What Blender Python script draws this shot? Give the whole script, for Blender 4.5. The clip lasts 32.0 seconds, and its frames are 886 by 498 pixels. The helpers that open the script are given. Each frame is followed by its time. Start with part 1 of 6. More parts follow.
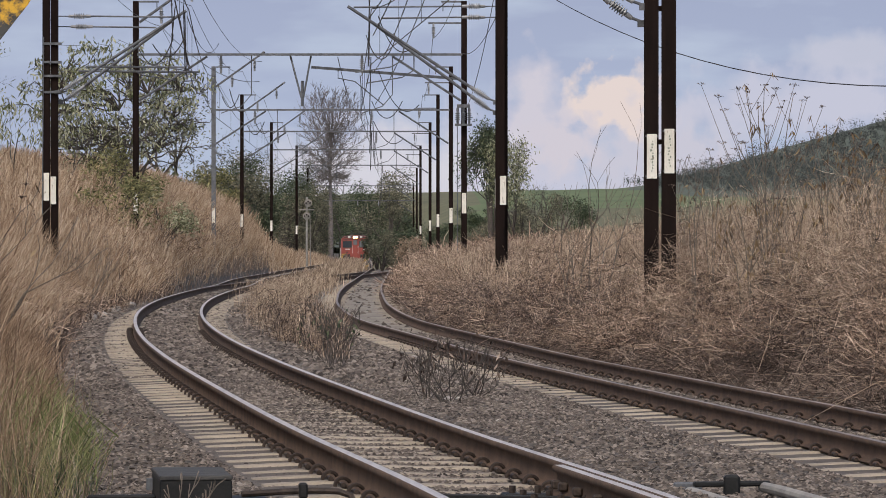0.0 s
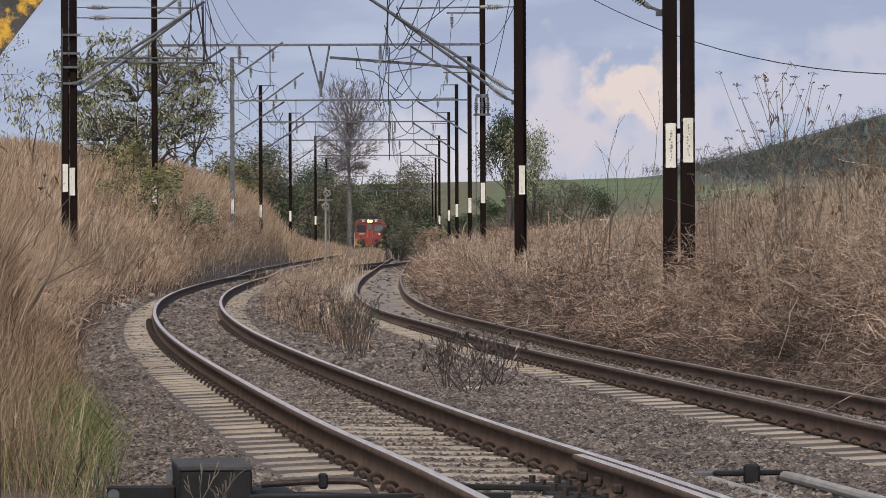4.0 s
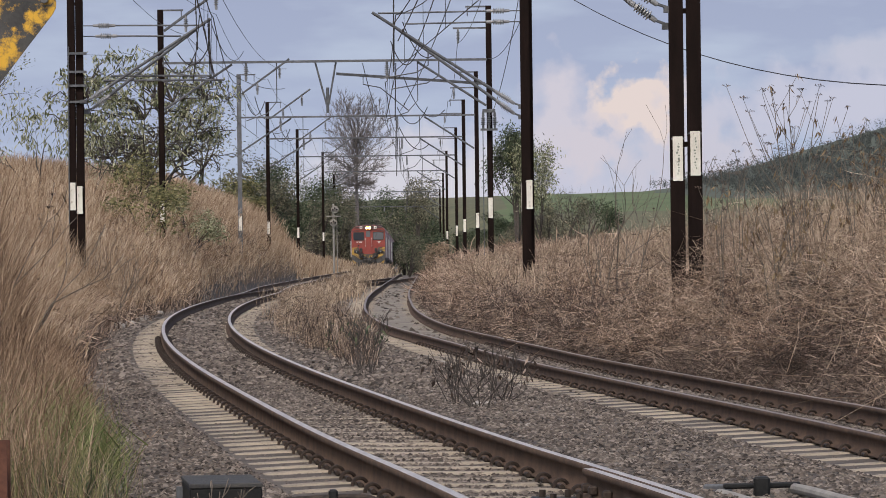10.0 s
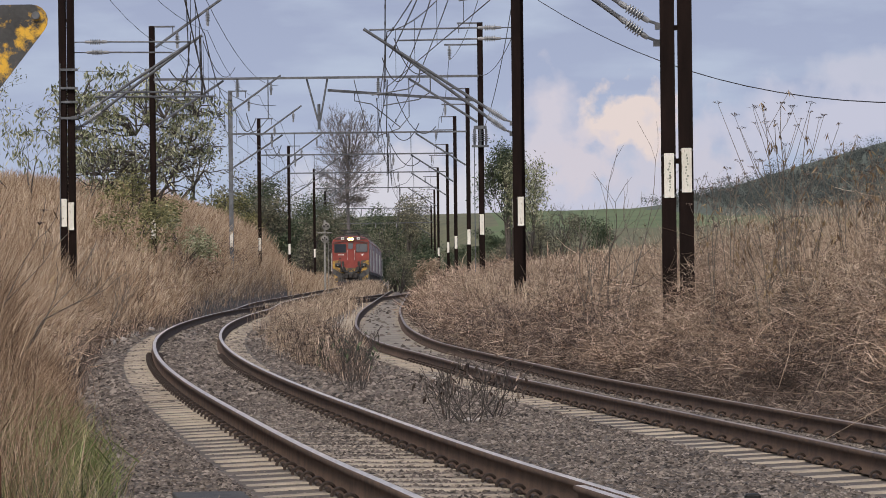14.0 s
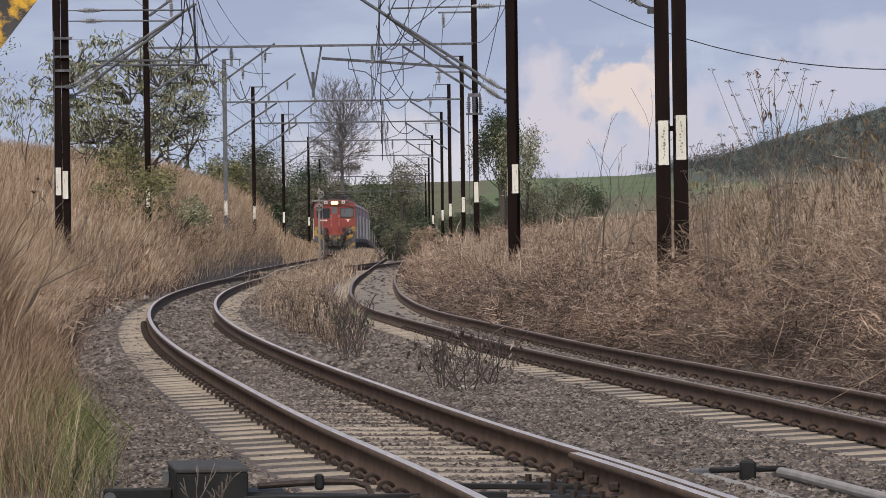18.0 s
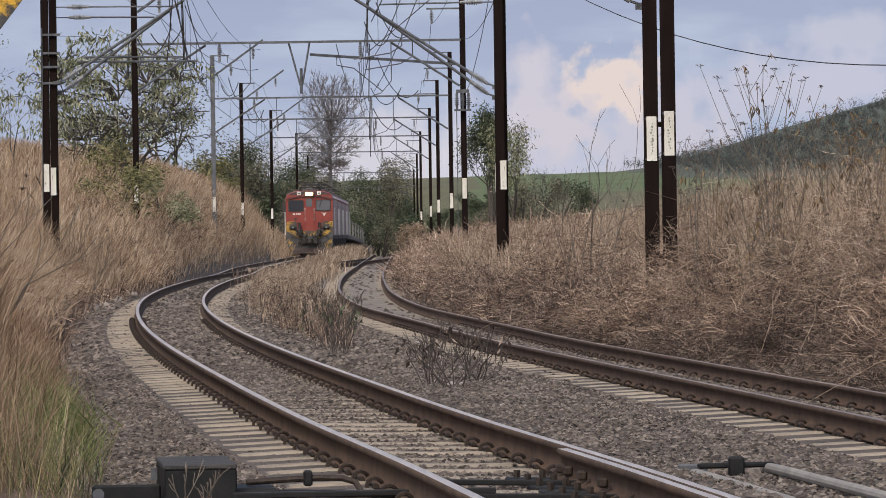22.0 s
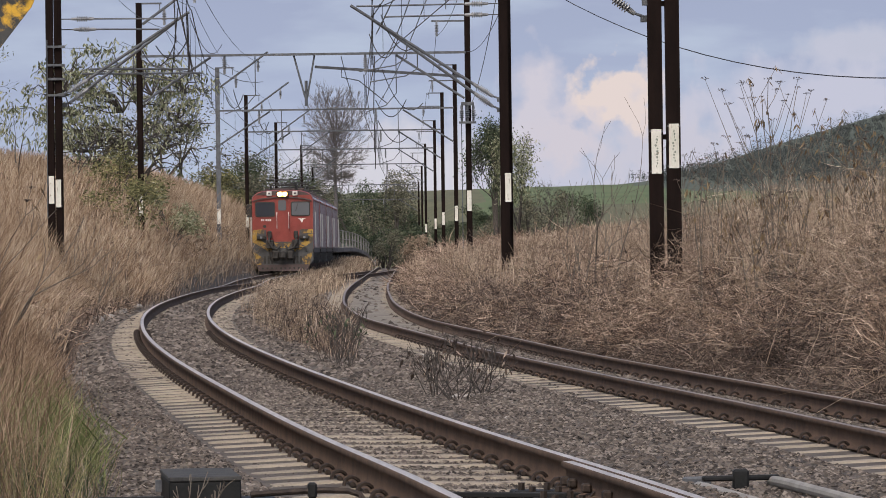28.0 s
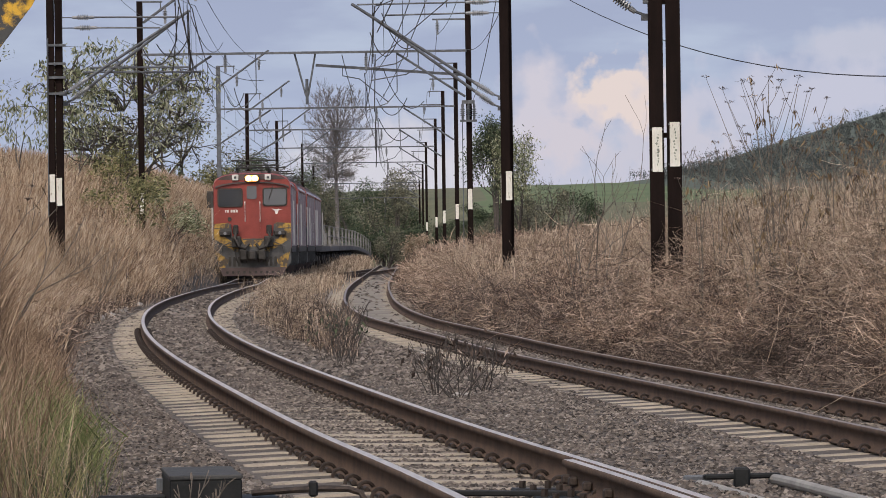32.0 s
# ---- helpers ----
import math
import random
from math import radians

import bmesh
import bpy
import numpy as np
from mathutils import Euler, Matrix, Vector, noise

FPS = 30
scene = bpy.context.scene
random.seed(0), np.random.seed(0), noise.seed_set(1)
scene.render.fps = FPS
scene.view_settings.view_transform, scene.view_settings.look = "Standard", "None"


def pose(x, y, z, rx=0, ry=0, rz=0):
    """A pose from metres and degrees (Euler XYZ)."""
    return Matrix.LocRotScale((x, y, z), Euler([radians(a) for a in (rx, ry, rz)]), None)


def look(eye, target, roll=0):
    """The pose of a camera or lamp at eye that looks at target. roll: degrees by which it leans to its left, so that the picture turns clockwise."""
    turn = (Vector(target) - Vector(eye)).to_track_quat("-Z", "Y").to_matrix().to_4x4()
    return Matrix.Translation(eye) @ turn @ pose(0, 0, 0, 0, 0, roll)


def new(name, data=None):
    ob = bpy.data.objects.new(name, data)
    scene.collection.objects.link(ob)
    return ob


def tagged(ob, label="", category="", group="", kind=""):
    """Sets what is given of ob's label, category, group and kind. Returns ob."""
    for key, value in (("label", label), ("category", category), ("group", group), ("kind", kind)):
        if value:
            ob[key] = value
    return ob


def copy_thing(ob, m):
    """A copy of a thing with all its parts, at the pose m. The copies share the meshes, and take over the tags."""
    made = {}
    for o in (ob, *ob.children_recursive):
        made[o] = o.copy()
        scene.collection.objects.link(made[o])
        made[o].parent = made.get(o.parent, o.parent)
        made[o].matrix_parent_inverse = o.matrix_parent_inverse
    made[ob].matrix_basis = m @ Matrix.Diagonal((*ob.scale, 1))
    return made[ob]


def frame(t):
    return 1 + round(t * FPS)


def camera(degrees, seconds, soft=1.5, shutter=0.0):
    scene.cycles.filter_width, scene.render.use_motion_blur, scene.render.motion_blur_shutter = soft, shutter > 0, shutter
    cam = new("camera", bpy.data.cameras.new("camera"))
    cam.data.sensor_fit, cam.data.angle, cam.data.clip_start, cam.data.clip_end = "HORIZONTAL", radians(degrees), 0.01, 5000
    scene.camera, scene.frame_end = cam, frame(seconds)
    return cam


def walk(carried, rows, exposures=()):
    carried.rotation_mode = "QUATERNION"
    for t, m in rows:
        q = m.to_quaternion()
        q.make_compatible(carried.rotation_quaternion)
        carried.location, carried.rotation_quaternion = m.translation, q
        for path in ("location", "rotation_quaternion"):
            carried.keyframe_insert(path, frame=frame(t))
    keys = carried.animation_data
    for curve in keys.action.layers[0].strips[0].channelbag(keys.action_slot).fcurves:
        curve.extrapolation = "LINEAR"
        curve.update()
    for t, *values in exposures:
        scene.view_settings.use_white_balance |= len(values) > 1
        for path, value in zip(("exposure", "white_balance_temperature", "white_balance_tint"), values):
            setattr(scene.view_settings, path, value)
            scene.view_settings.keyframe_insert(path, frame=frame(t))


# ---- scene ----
# seconds, turn to the left, tilt up, lean (degrees) of the hand-held camera, which stays on its spot
CAMERA_TURNS = [
    (0.0, 0.000, -0.000, 0.00), (0.5, 0.039, -0.016, -0.08), (1.0, 0.069, -0.040, -0.06), (1.5, 0.099, -0.054, 0.03),
    (2.0, 0.116, -0.074, 0.22), (2.5, 0.167, -0.099, 0.23), (3.0, 0.209, -0.112, -0.02), (3.5, 0.240, -0.128, -0.23),
    (5.5, 0.250, -0.099, -0.02), (6.0, 0.259, -0.056, -0.13), (6.5, 0.274, -0.002, -0.15), (7.0, 0.276, 0.043, -0.14),
    (7.5, 0.282, 0.104, -0.25), (8.0, 0.298, 0.128, -0.44), (8.5, 0.307, 0.130, -0.43), (9.0, 0.325, 0.121, -0.54),
    (9.5, 0.340, 0.094, -0.43), (10.0, 0.344, 0.067, -0.69), (10.5, 0.325, 0.088, -0.73), (11.0, 0.296, 0.113, -0.61),
    (11.5, 0.258, 0.131, -0.50), (12.0, 0.225, 0.171, -0.45), (12.5, 0.241, 0.212, -0.61), (13.0, 0.241, 0.248, -0.57),
    (13.5, 0.240, 0.281, -0.56), (14.0, 0.233, 0.276, -0.64), (14.5, 0.240, 0.201, -0.86), (16.5, 0.224, -0.045, -0.61),
    (17.0, 0.212, -0.105, -0.85), (17.5, 0.177, -0.134, -0.74), (18.0, 0.163, -0.133, -0.77), (18.5, 0.134, -0.134, -0.75),
    (19.0, 0.119, -0.118, -0.71), (19.5, 0.125, -0.111, -0.62), (20.0, 0.122, -0.118, -0.85), (20.5, 0.107, -0.132, -1.01),
    (21.0, 0.085, -0.154, -1.01), (21.5, 0.053, -0.168, -0.93), (22.0, 0.015, -0.184, -0.83), (22.5, -0.023, -0.169, -0.75),
    (23.0, -0.067, -0.154, -0.76), (23.5, -0.113, -0.120, -0.69), (24.0, -0.159, -0.090, -0.38), (24.5, -0.171, -0.055, -0.45),
    (25.0, -0.136, -0.029, -0.50), (25.5, -0.082, -0.022, -0.48), (27.5, 0.086, -0.030, -0.93), (28.0, 0.075, -0.026, -0.76),
    (28.5, 0.076, -0.047, -0.76), (29.0, 0.071, -0.042, -0.67), (29.5, 0.074, -0.055, -0.65), (30.0, 0.100, -0.052, -0.84),
    (30.5, 0.087, -0.057, -0.79), (31.0, 0.086, -0.072, -0.72), (31.5, 0.085, -0.078, -0.73), (32.0, 0.086, -0.047, -0.78),
]
EYE = 1.15  # height of the lens over the rail heads

cam = camera(11.2, 32.0, soft=0.55)
walk(cam, [(t, pose(0, 0, EYE, 90) @ pose(0, 0, 0, 0, a, 0) @ pose(0, 0, 0, b, 0, c)) for t, a, b, c in CAMERA_TURNS])

# ---- light: high thin overcast, late afternoon ----
SUN_UP, SUN_SIDE = radians(50), radians(196)
world = bpy.data.worlds.new("sky")
scene.world = world
world.use_nodes = True
wn = world.node_tree.nodes
sky = wn.new("ShaderNodeTexSky")
sky.sky_type, sky.sun_disc, sky.sun_elevation, sky.sun_rotation = "NISHITA", False, SUN_UP, SUN_SIDE
sky.dust_density, sky.ozone_density = 4.0, 1.2
wn["Background"].inputs["Strength"].default_value = 0.15
world.node_tree.links.new(sky.outputs[0], wn["Background"].inputs["Color"])
sun = new("sun", bpy.data.lights.new("sun", "SUN"))
sun.data.energy, sun.data.angle, sun.data.color = 1.7, radians(16), (1.0, 0.92, 0.82)
sun.matrix_world = look((-math.sin(SUN_SIDE) * -50, -50 * -math.cos(SUN_SIDE), 50), (0, 0, 50 - 50 * math.tan(SUN_UP)))
scene.view_settings.exposure = 0.0


# ---- materials ----
def ramp_of(nodes, stops):
    ramp = nodes.new("ShaderNodeValToRGB")
    while len(ramp.color_ramp.elements) < len(stops):
        ramp.color_ramp.elements.new(0.5)
    for e, (p, c) in zip(ramp.color_ramp.elements, stops):
        e.position, e.color = p, (*c, 1)
    return ramp


def mat(name, low, high, scale=8.0, rough=0.8, metal=0.0, bump=0.3, fine=60.0, spots=None, stretch=(1, 1, 1), spot_scale=3.0, spot_at=0.6, spread=0.0, shine=0.5):
    """A worn surface: two tones at a coarse and a fine scale, stains of a third tone, fine relief. spread: how far single pieces differ."""
    m = bpy.data.materials.new(name)
    m.use_nodes = True
    nodes, links = m.node_tree.nodes, m.node_tree.links
    bsdf = nodes["Principled BSDF"]
    bsdf.inputs["Roughness"].default_value, bsdf.inputs["Metallic"].default_value = rough, metal
    bsdf.inputs["Specular IOR Level"].default_value = shine
    co = nodes.new("ShaderNodeTexCoord")
    mp = nodes.new("ShaderNodeMapping")
    mp.inputs["Scale"].default_value = stretch
    links.new(co.outputs["Object"], mp.inputs["Vector"])
    a, b = nodes.new("ShaderNodeTexNoise"), nodes.new("ShaderNodeTexNoise")
    for n, s, d in ((a, scale, 5), (b, fine, 3)):
        n.inputs["Scale"].default_value, n.inputs["Detail"].default_value = s, d
        links.new(mp.outputs[0], n.inputs["Vector"])
    add = nodes.new("ShaderNodeMath")
    add.operation = "MULTIPLY_ADD"
    add.inputs[1].default_value = 0.45
    links.new(b.outputs[0], add.inputs[0])
    links.new(a.outputs[0], add.inputs[2])
    value = add.outputs[0]
    if spread:
        info = nodes.new("ShaderNodeObjectInfo")
        sp = nodes.new("ShaderNodeMath")
        sp.operation = "MULTIPLY_ADD"
        sp.inputs[1].default_value = spread
        links.new(info.outputs["Random"], sp.inputs[0])
        links.new(value, sp.inputs[2])
        value = sp.outputs[0]
    ramp = ramp_of(nodes, ((0.45, low), (0.95, high)))
    links.new(value, ramp.inputs[0])
    colour = ramp.outputs[0]
    if spots:
        c = nodes.new("ShaderNodeTexNoise")
        c.inputs["Scale"].default_value, c.inputs["Detail"].default_value, c.inputs["Roughness"].default_value = spot_scale, 8, 0.7
        links.new(mp.outputs[0], c.inputs["Vector"])
        edge = ramp_of(nodes, ((spot_at - 0.03, (0, 0, 0)), (spot_at + 0.06, (1, 1, 1))))
        links.new(c.outputs[0], edge.inputs[0])
        mix = nodes.new("ShaderNodeMix")
        mix.data_type = "RGBA"
        links.new(edge.outputs[0], mix.inputs[0])
        links.new(colour, mix.inputs[6])
        mix.inputs[7].default_value = (*spots, 1)
        colour = mix.outputs[2]
    links.new(colour, bsdf.inputs["Base Color"])
    if bump:
        bp = nodes.new("ShaderNodeBump")
        bp.inputs["Strength"].default_value, bp.inputs["Distance"].default_value = bump, 0.01
        links.new(add.outputs[0], bp.inputs["Height"])
        links.new(bp.outputs[0], bsdf.inputs["Normal"])
    return m


def leafy(name, stops, rough=0.75, through_light=0.25, patch=0.0, patch_scale=0.5):
    """Many small leaves, blades or stones in one mesh, each of its own tone, in drifts of lighter and darker ones."""
    m = bpy.data.materials.new(name)
    m.use_nodes = True
    nodes, links = m.node_tree.nodes, m.node_tree.links
    bsdf = nodes["Principled BSDF"]
    bsdf.inputs["Roughness"].default_value = rough
    bsdf.inputs["Specular IOR Level"].default_value = 0.25
    geo = nodes.new("ShaderNodeNewGeometry")
    value = geo.outputs["Random Per Island"]
    if patch:
        n = nodes.new("ShaderNodeTexNoise")
        n.inputs["Scale"].default_value, n.inputs["Detail"].default_value = patch_scale, 3
        co = nodes.new("ShaderNodeTexCoord")
        links.new(co.outputs["Object"], n.inputs["Vector"])
        sub = nodes.new("ShaderNodeMath")
        sub.operation = "MULTIPLY_ADD"
        sub.inputs[1].default_value, sub.inputs[2].default_value = patch * 2, -patch
        links.new(n.outputs[0], sub.inputs[0])
        both = nodes.new("ShaderNodeMath")
        links.new(value, both.inputs[0])
        links.new(sub.outputs[0], both.inputs[1])
        value = both.outputs[0]
    ramp = ramp_of(nodes, stops)
    links.new(value, ramp.inputs[0])
    links.new(ramp.outputs[0], bsdf.inputs["Base Color"])
    if through_light:
        tr, mx = nodes.new("ShaderNodeBsdfTranslucent"), nodes.new("ShaderNodeMixShader")
        links.new(ramp.outputs[0], tr.inputs[0])
        mx.inputs[0].default_value = through_light
        links.new(bsdf.outputs[0], mx.inputs[1])
        links.new(tr.outputs[0], mx.inputs[2])
        links.new(mx.outputs[0], nodes["Material Output"].inputs[0])
    return m


def glow(name, colour, strength):
    m = bpy.data.materials.new(name)
    m.use_nodes = True
    b = m.node_tree.nodes["Principled BSDF"]
    b.inputs["Base Color"].default_value = (*colour, 1)
    b.inputs["Emission Color"].default_value, b.inputs["Emission Strength"].default_value = (*colour, 1), strength
    return m


RUST = mat("rusty_rail_steel", (0.044, 0.0245, 0.014), (0.122, 0.072, 0.043), 5, 0.9, 0.0, 0.4, 90)
POLISHED = mat("polished_rail_head", (0.42, 0.375, 0.345), (0.64, 0.59, 0.555), 3, 0.44, 0.42, 0.05, 40, stretch=(8, 0.3, 1))
DULL_HEAD = mat("dull_rail_head", (0.16, 0.12, 0.095), (0.36, 0.3, 0.26), 3, 0.5, 0.6, 0.1, 40, stretch=(8, 0.3, 1))
CONCRETE = mat("weathered_concrete", (0.16, 0.134, 0.104), (0.34, 0.289, 0.228), 5, 0.92, 0, 0.5, 70, spots=(0.12, 0.095, 0.075), spot_scale=5, spot_at=0.6, spread=0.25)
CLIP = mat("clip_steel", (0.02, 0.016, 0.014), (0.07, 0.05, 0.04), 20, 0.7, 0.4, 0.3)
EARTH = mat("ballast_bed", (0.045, 0.037, 0.032), (0.125, 0.103, 0.088), 2.5, 0.95, 0, 0.9, 25, spots=(0.1, 0.085, 0.06), spot_scale=0.8)
STONE = leafy("ballast_stone", ((0.0, (0.034, 0.028, 0.024)), (0.35, (0.105, 0.086, 0.073)), (0.75, (0.172, 0.143, 0.121)), (1.0, (0.28, 0.24, 0.206))), 0.9, 0, 0.4, 1.1)
MAST = mat("dark_brown_mast", (0.005, 0.003, 0.0026), (0.0155, 0.009, 0.0076), 3, 0.85, 0.0, 0.25, 50, stretch=(3, 3, 0.4), shine=0.12)
GALV = mat("galvanised_steel", (0.065, 0.069, 0.077), (0.155, 0.163, 0.18), 6, 0.6, 0.3, 0.15, 60)
PLATE = mat("flaking_white_plate", (0.56, 0.54, 0.47), (0.8, 0.78, 0.72), 4, 0.6, 0, 0.2, 50, spots=(0.2, 0.16, 0.1), spot_scale=8, spot_at=0.6, stretch=(1.6, 1, 0.7))
WORN_MARK = mat("worn_green_grey_mark", (0.1, 0.13, 0.11), (0.32, 0.34, 0.28), 20, 0.7, 0, 0.1, 80)
WIRE = mat("dark_copper_wire", (0.03, 0.028, 0.028), (0.07, 0.065, 0.065), 5, 0.6, 0.5, 0)
PORCELAIN = mat("grey_porcelain", (0.13, 0.135, 0.145), (0.3, 0.31, 0.33), 8, 0.35, 0, 0.05)
BLACK_STEEL = mat("black_painted_steel", (0.007, 0.0075, 0.008), (0.022, 0.022, 0.022), 6, 0.6, 0.0, 0.2, 60, shine=0.25)
PIPE = mat("grey_pipe", (0.2, 0.19, 0.175), (0.34, 0.32, 0.29), 6, 0.7, 0.1, 0.15)


# ---- helpers of the builder ----
def finish(ob, material, smooth=False):
    for m in material if isinstance(material, (list, tuple)) else (material,):
        ob.data.materials.append(m)
    if smooth:
        ob.data.polygons.foreach_set("use_smooth", [True] * len(ob.data.polygons))
    return ob


def part(name, bm, material, parent=None, label="", smooth=False):
    me = bpy.data.meshes.new(name)
    bm.to_mesh(me)
    bm.free()
    ob = finish(new(name, me), material, smooth)
    if parent:
        ob.parent = parent
    return tagged(ob, label)


def again(ob, parent, m, name=None):
    """The same mesh once more, as an object of its own."""
    o = new(name or ob.name.split(".")[0], ob.data)
    o.parent = parent
    o.matrix_basis = m
    return o


def sheet(name, verts, faces, material, parent=None, smooth=False, mat_index=None):
    """A mesh from arrays: verts (n, 3), faces (m, 3) or (m, 4)."""
    verts, faces = np.asarray(verts, np.float32), np.asarray(faces, np.int32)
    me = bpy.data.meshes.new(name)
    me.vertices.add(len(verts))
    me.vertices.foreach_set("co", verts.ravel())
    me.loops.add(faces.size)
    me.loops.foreach_set("vertex_index", faces.ravel())
    me.polygons.add(len(faces))
    me.polygons.foreach_set("loop_start", np.arange(0, faces.size, faces.shape[1], dtype=np.int32))
    if mat_index is not None:
        me.polygons.foreach_set("material_index", np.asarray(mat_index, np.int32))
    me.update(calc_edges=True)
    ob = finish(new(name, me), material, smooth)
    if parent:
        ob.parent = parent
    return ob


def block(bm, size, at=(0, 0, 0), rot=None, bevel=0.0):
    m = Matrix.Translation(at) @ (rot or Matrix()) @ Matrix.Diagonal((*size, 1))
    made = bmesh.ops.create_cube(bm, size=1, matrix=m)
    if bevel:
        edges = {e for v in made["verts"] for e in v.link_edges}
        bmesh.ops.bevel(bm, geom=list(edges), offset=bevel, segments=1, affect="EDGES")
    return bm


def rod(bm, a, b, r, n=8, r2=None):
    a, b = Vector(a), Vector(b)
    d = b - a
    m = Matrix.Translation((a + b) / 2) @ d.to_track_quat("Z", "Y").to_matrix().to_4x4()
    bmesh.ops.create_cone(bm, cap_ends=True, segments=n, radius1=r, radius2=r if r2 is None else r2, depth=d.length, matrix=m)
    return bm


def pipe(bm, points, r, n=6):
    """A bent tube through the points."""
    rings = []
    pts = [Vector(p) for p in points]
    for i, p in enumerate(pts):
        d = (pts[min(i + 1, len(pts) - 1)] - pts[max(i - 1, 0)]).normalized()
        q = d.to_track_quat("Z", "Y")
        rings.append([bm.verts.new(p + q @ Vector((r * math.cos(2 * math.pi * k / n), r * math.sin(2 * math.pi * k / n), 0))) for k in range(n)])
    for u, v in zip(rings, rings[1:]):
        for k in range(n):
            bm.faces.new((u[k], u[(k + 1) % n], v[(k + 1) % n], v[k]))
    bm.faces.new(rings[0][::-1])
    bm.faces.new(rings[-1])
    return bm


def empty(name, m=None, label="", category="", group="", kind=""):
    ob = new(name)
    ob.empty_display_size = 0.2
    if m is not None:
        ob.matrix_basis = m
    return tagged(ob, label, category, group, kind)


def curve_through(points):
    """A smooth function through (y, x) knots."""
    ys, xs = np.array([p[0] for p in points], float), np.array([p[1] for p in points], float)
    g = np.gradient(xs, ys)

    def at(y):
        y = np.clip(np.asarray(y, float), ys[0] - 30, ys[-1] + 60)
        i = np.clip(np.searchsorted(ys, y) - 1, 0, len(ys) - 2)
        h = ys[i + 1] - ys[i]
        s = (y - ys[i]) / h
        inside = (2 * s**3 - 3 * s**2 + 1) * xs[i] + (s**3 - 2 * s**2 + s) * h * g[i] + (3 * s**2 - 2 * s**3) * xs[i + 1] + (s**3 - s**2) * h * g[i + 1]
        return np.where(y < ys[0], xs[0] + (y - ys[0]) * g[0], np.where(y > ys[-1], xs[-1] + (y - ys[-1]) * g[-1], inside))

    return at


def step(a, b, v):
    s = np.clip((np.asarray(v, float) - a) / (b - a), 0, 1)
    return s * s * (3 - 2 * s)


# ---- plan: the lie of the tracks; y runs away from the camera, rail heads at about z = 0 ----
main_x = curve_through(((18, 0.86), (22, 0.42), (28, -0.3), (37, -1.27), (48, -2.38), (58, -3.28), (69, -4.13), (80, -4.84), (100, -5.78), (120, -6.33), (145, -6.72), (170, -7.38), (213, -7.83), (296, -8.32), (350, -8.6), (430, -8.85), (500, -9.4), (560, -11.0), (640, -15.5), (760, -26.5)))
side_x = curve_through(((26, 4.1), (37, 3.08), (47, 2.1), (59.3, 0.96), (66, 0.46), (76, -0.3), (85, -1.0), (100, -1.74), (116, -2.12), (134, -2.4), (170, -2.76), (204, -3.08), (242, -3.42), (290, -3.88), (420, -6.0), (500, -7.2), (560, -8.8), (640, -13.3), (760, -24.3)))
link_x = curve_through(((132, -6.55), (150, -6.45), (170, -5.6), (190, -4.75), (210, -3.9), (232, -3.35)))


def main_z(y):
    return -1.4 * np.clip((np.asarray(y, float) - 330) / 134, 0, 1.15) ** 2


def side_z(y):
    return -0.2 * (1 - step(75, 125, y)) + main_z(y) - 0.25 * step(260, 330, y)


def link_z(y):
    return 0 * np.asarray(y, float)


GAUGE = 1.067


# ---- ground: one sheet, the formation, the banks of the cutting and the fields beyond ----
def bump_noise(x, y, f, seed=0.0):
    return np.sin(x * f * 1.3 + 1.7 * np.sin(y * f * 0.7 + seed)) * np.cos(y * f * 0.9 + 1.3 * np.sin(x * f + seed * 2))


def cant(y):
    """How far the outer rail of the near curve stands above the inner one."""
    return 0.03 * (1 - step(70, 115, y))


def left_edge(y):
    return main_x(y) - (1.95 - 0.25 * step(25, 60, y) - 0.45 * step(80, 115, y))


def right_edge(y):
    return side_x(y) + 1.2


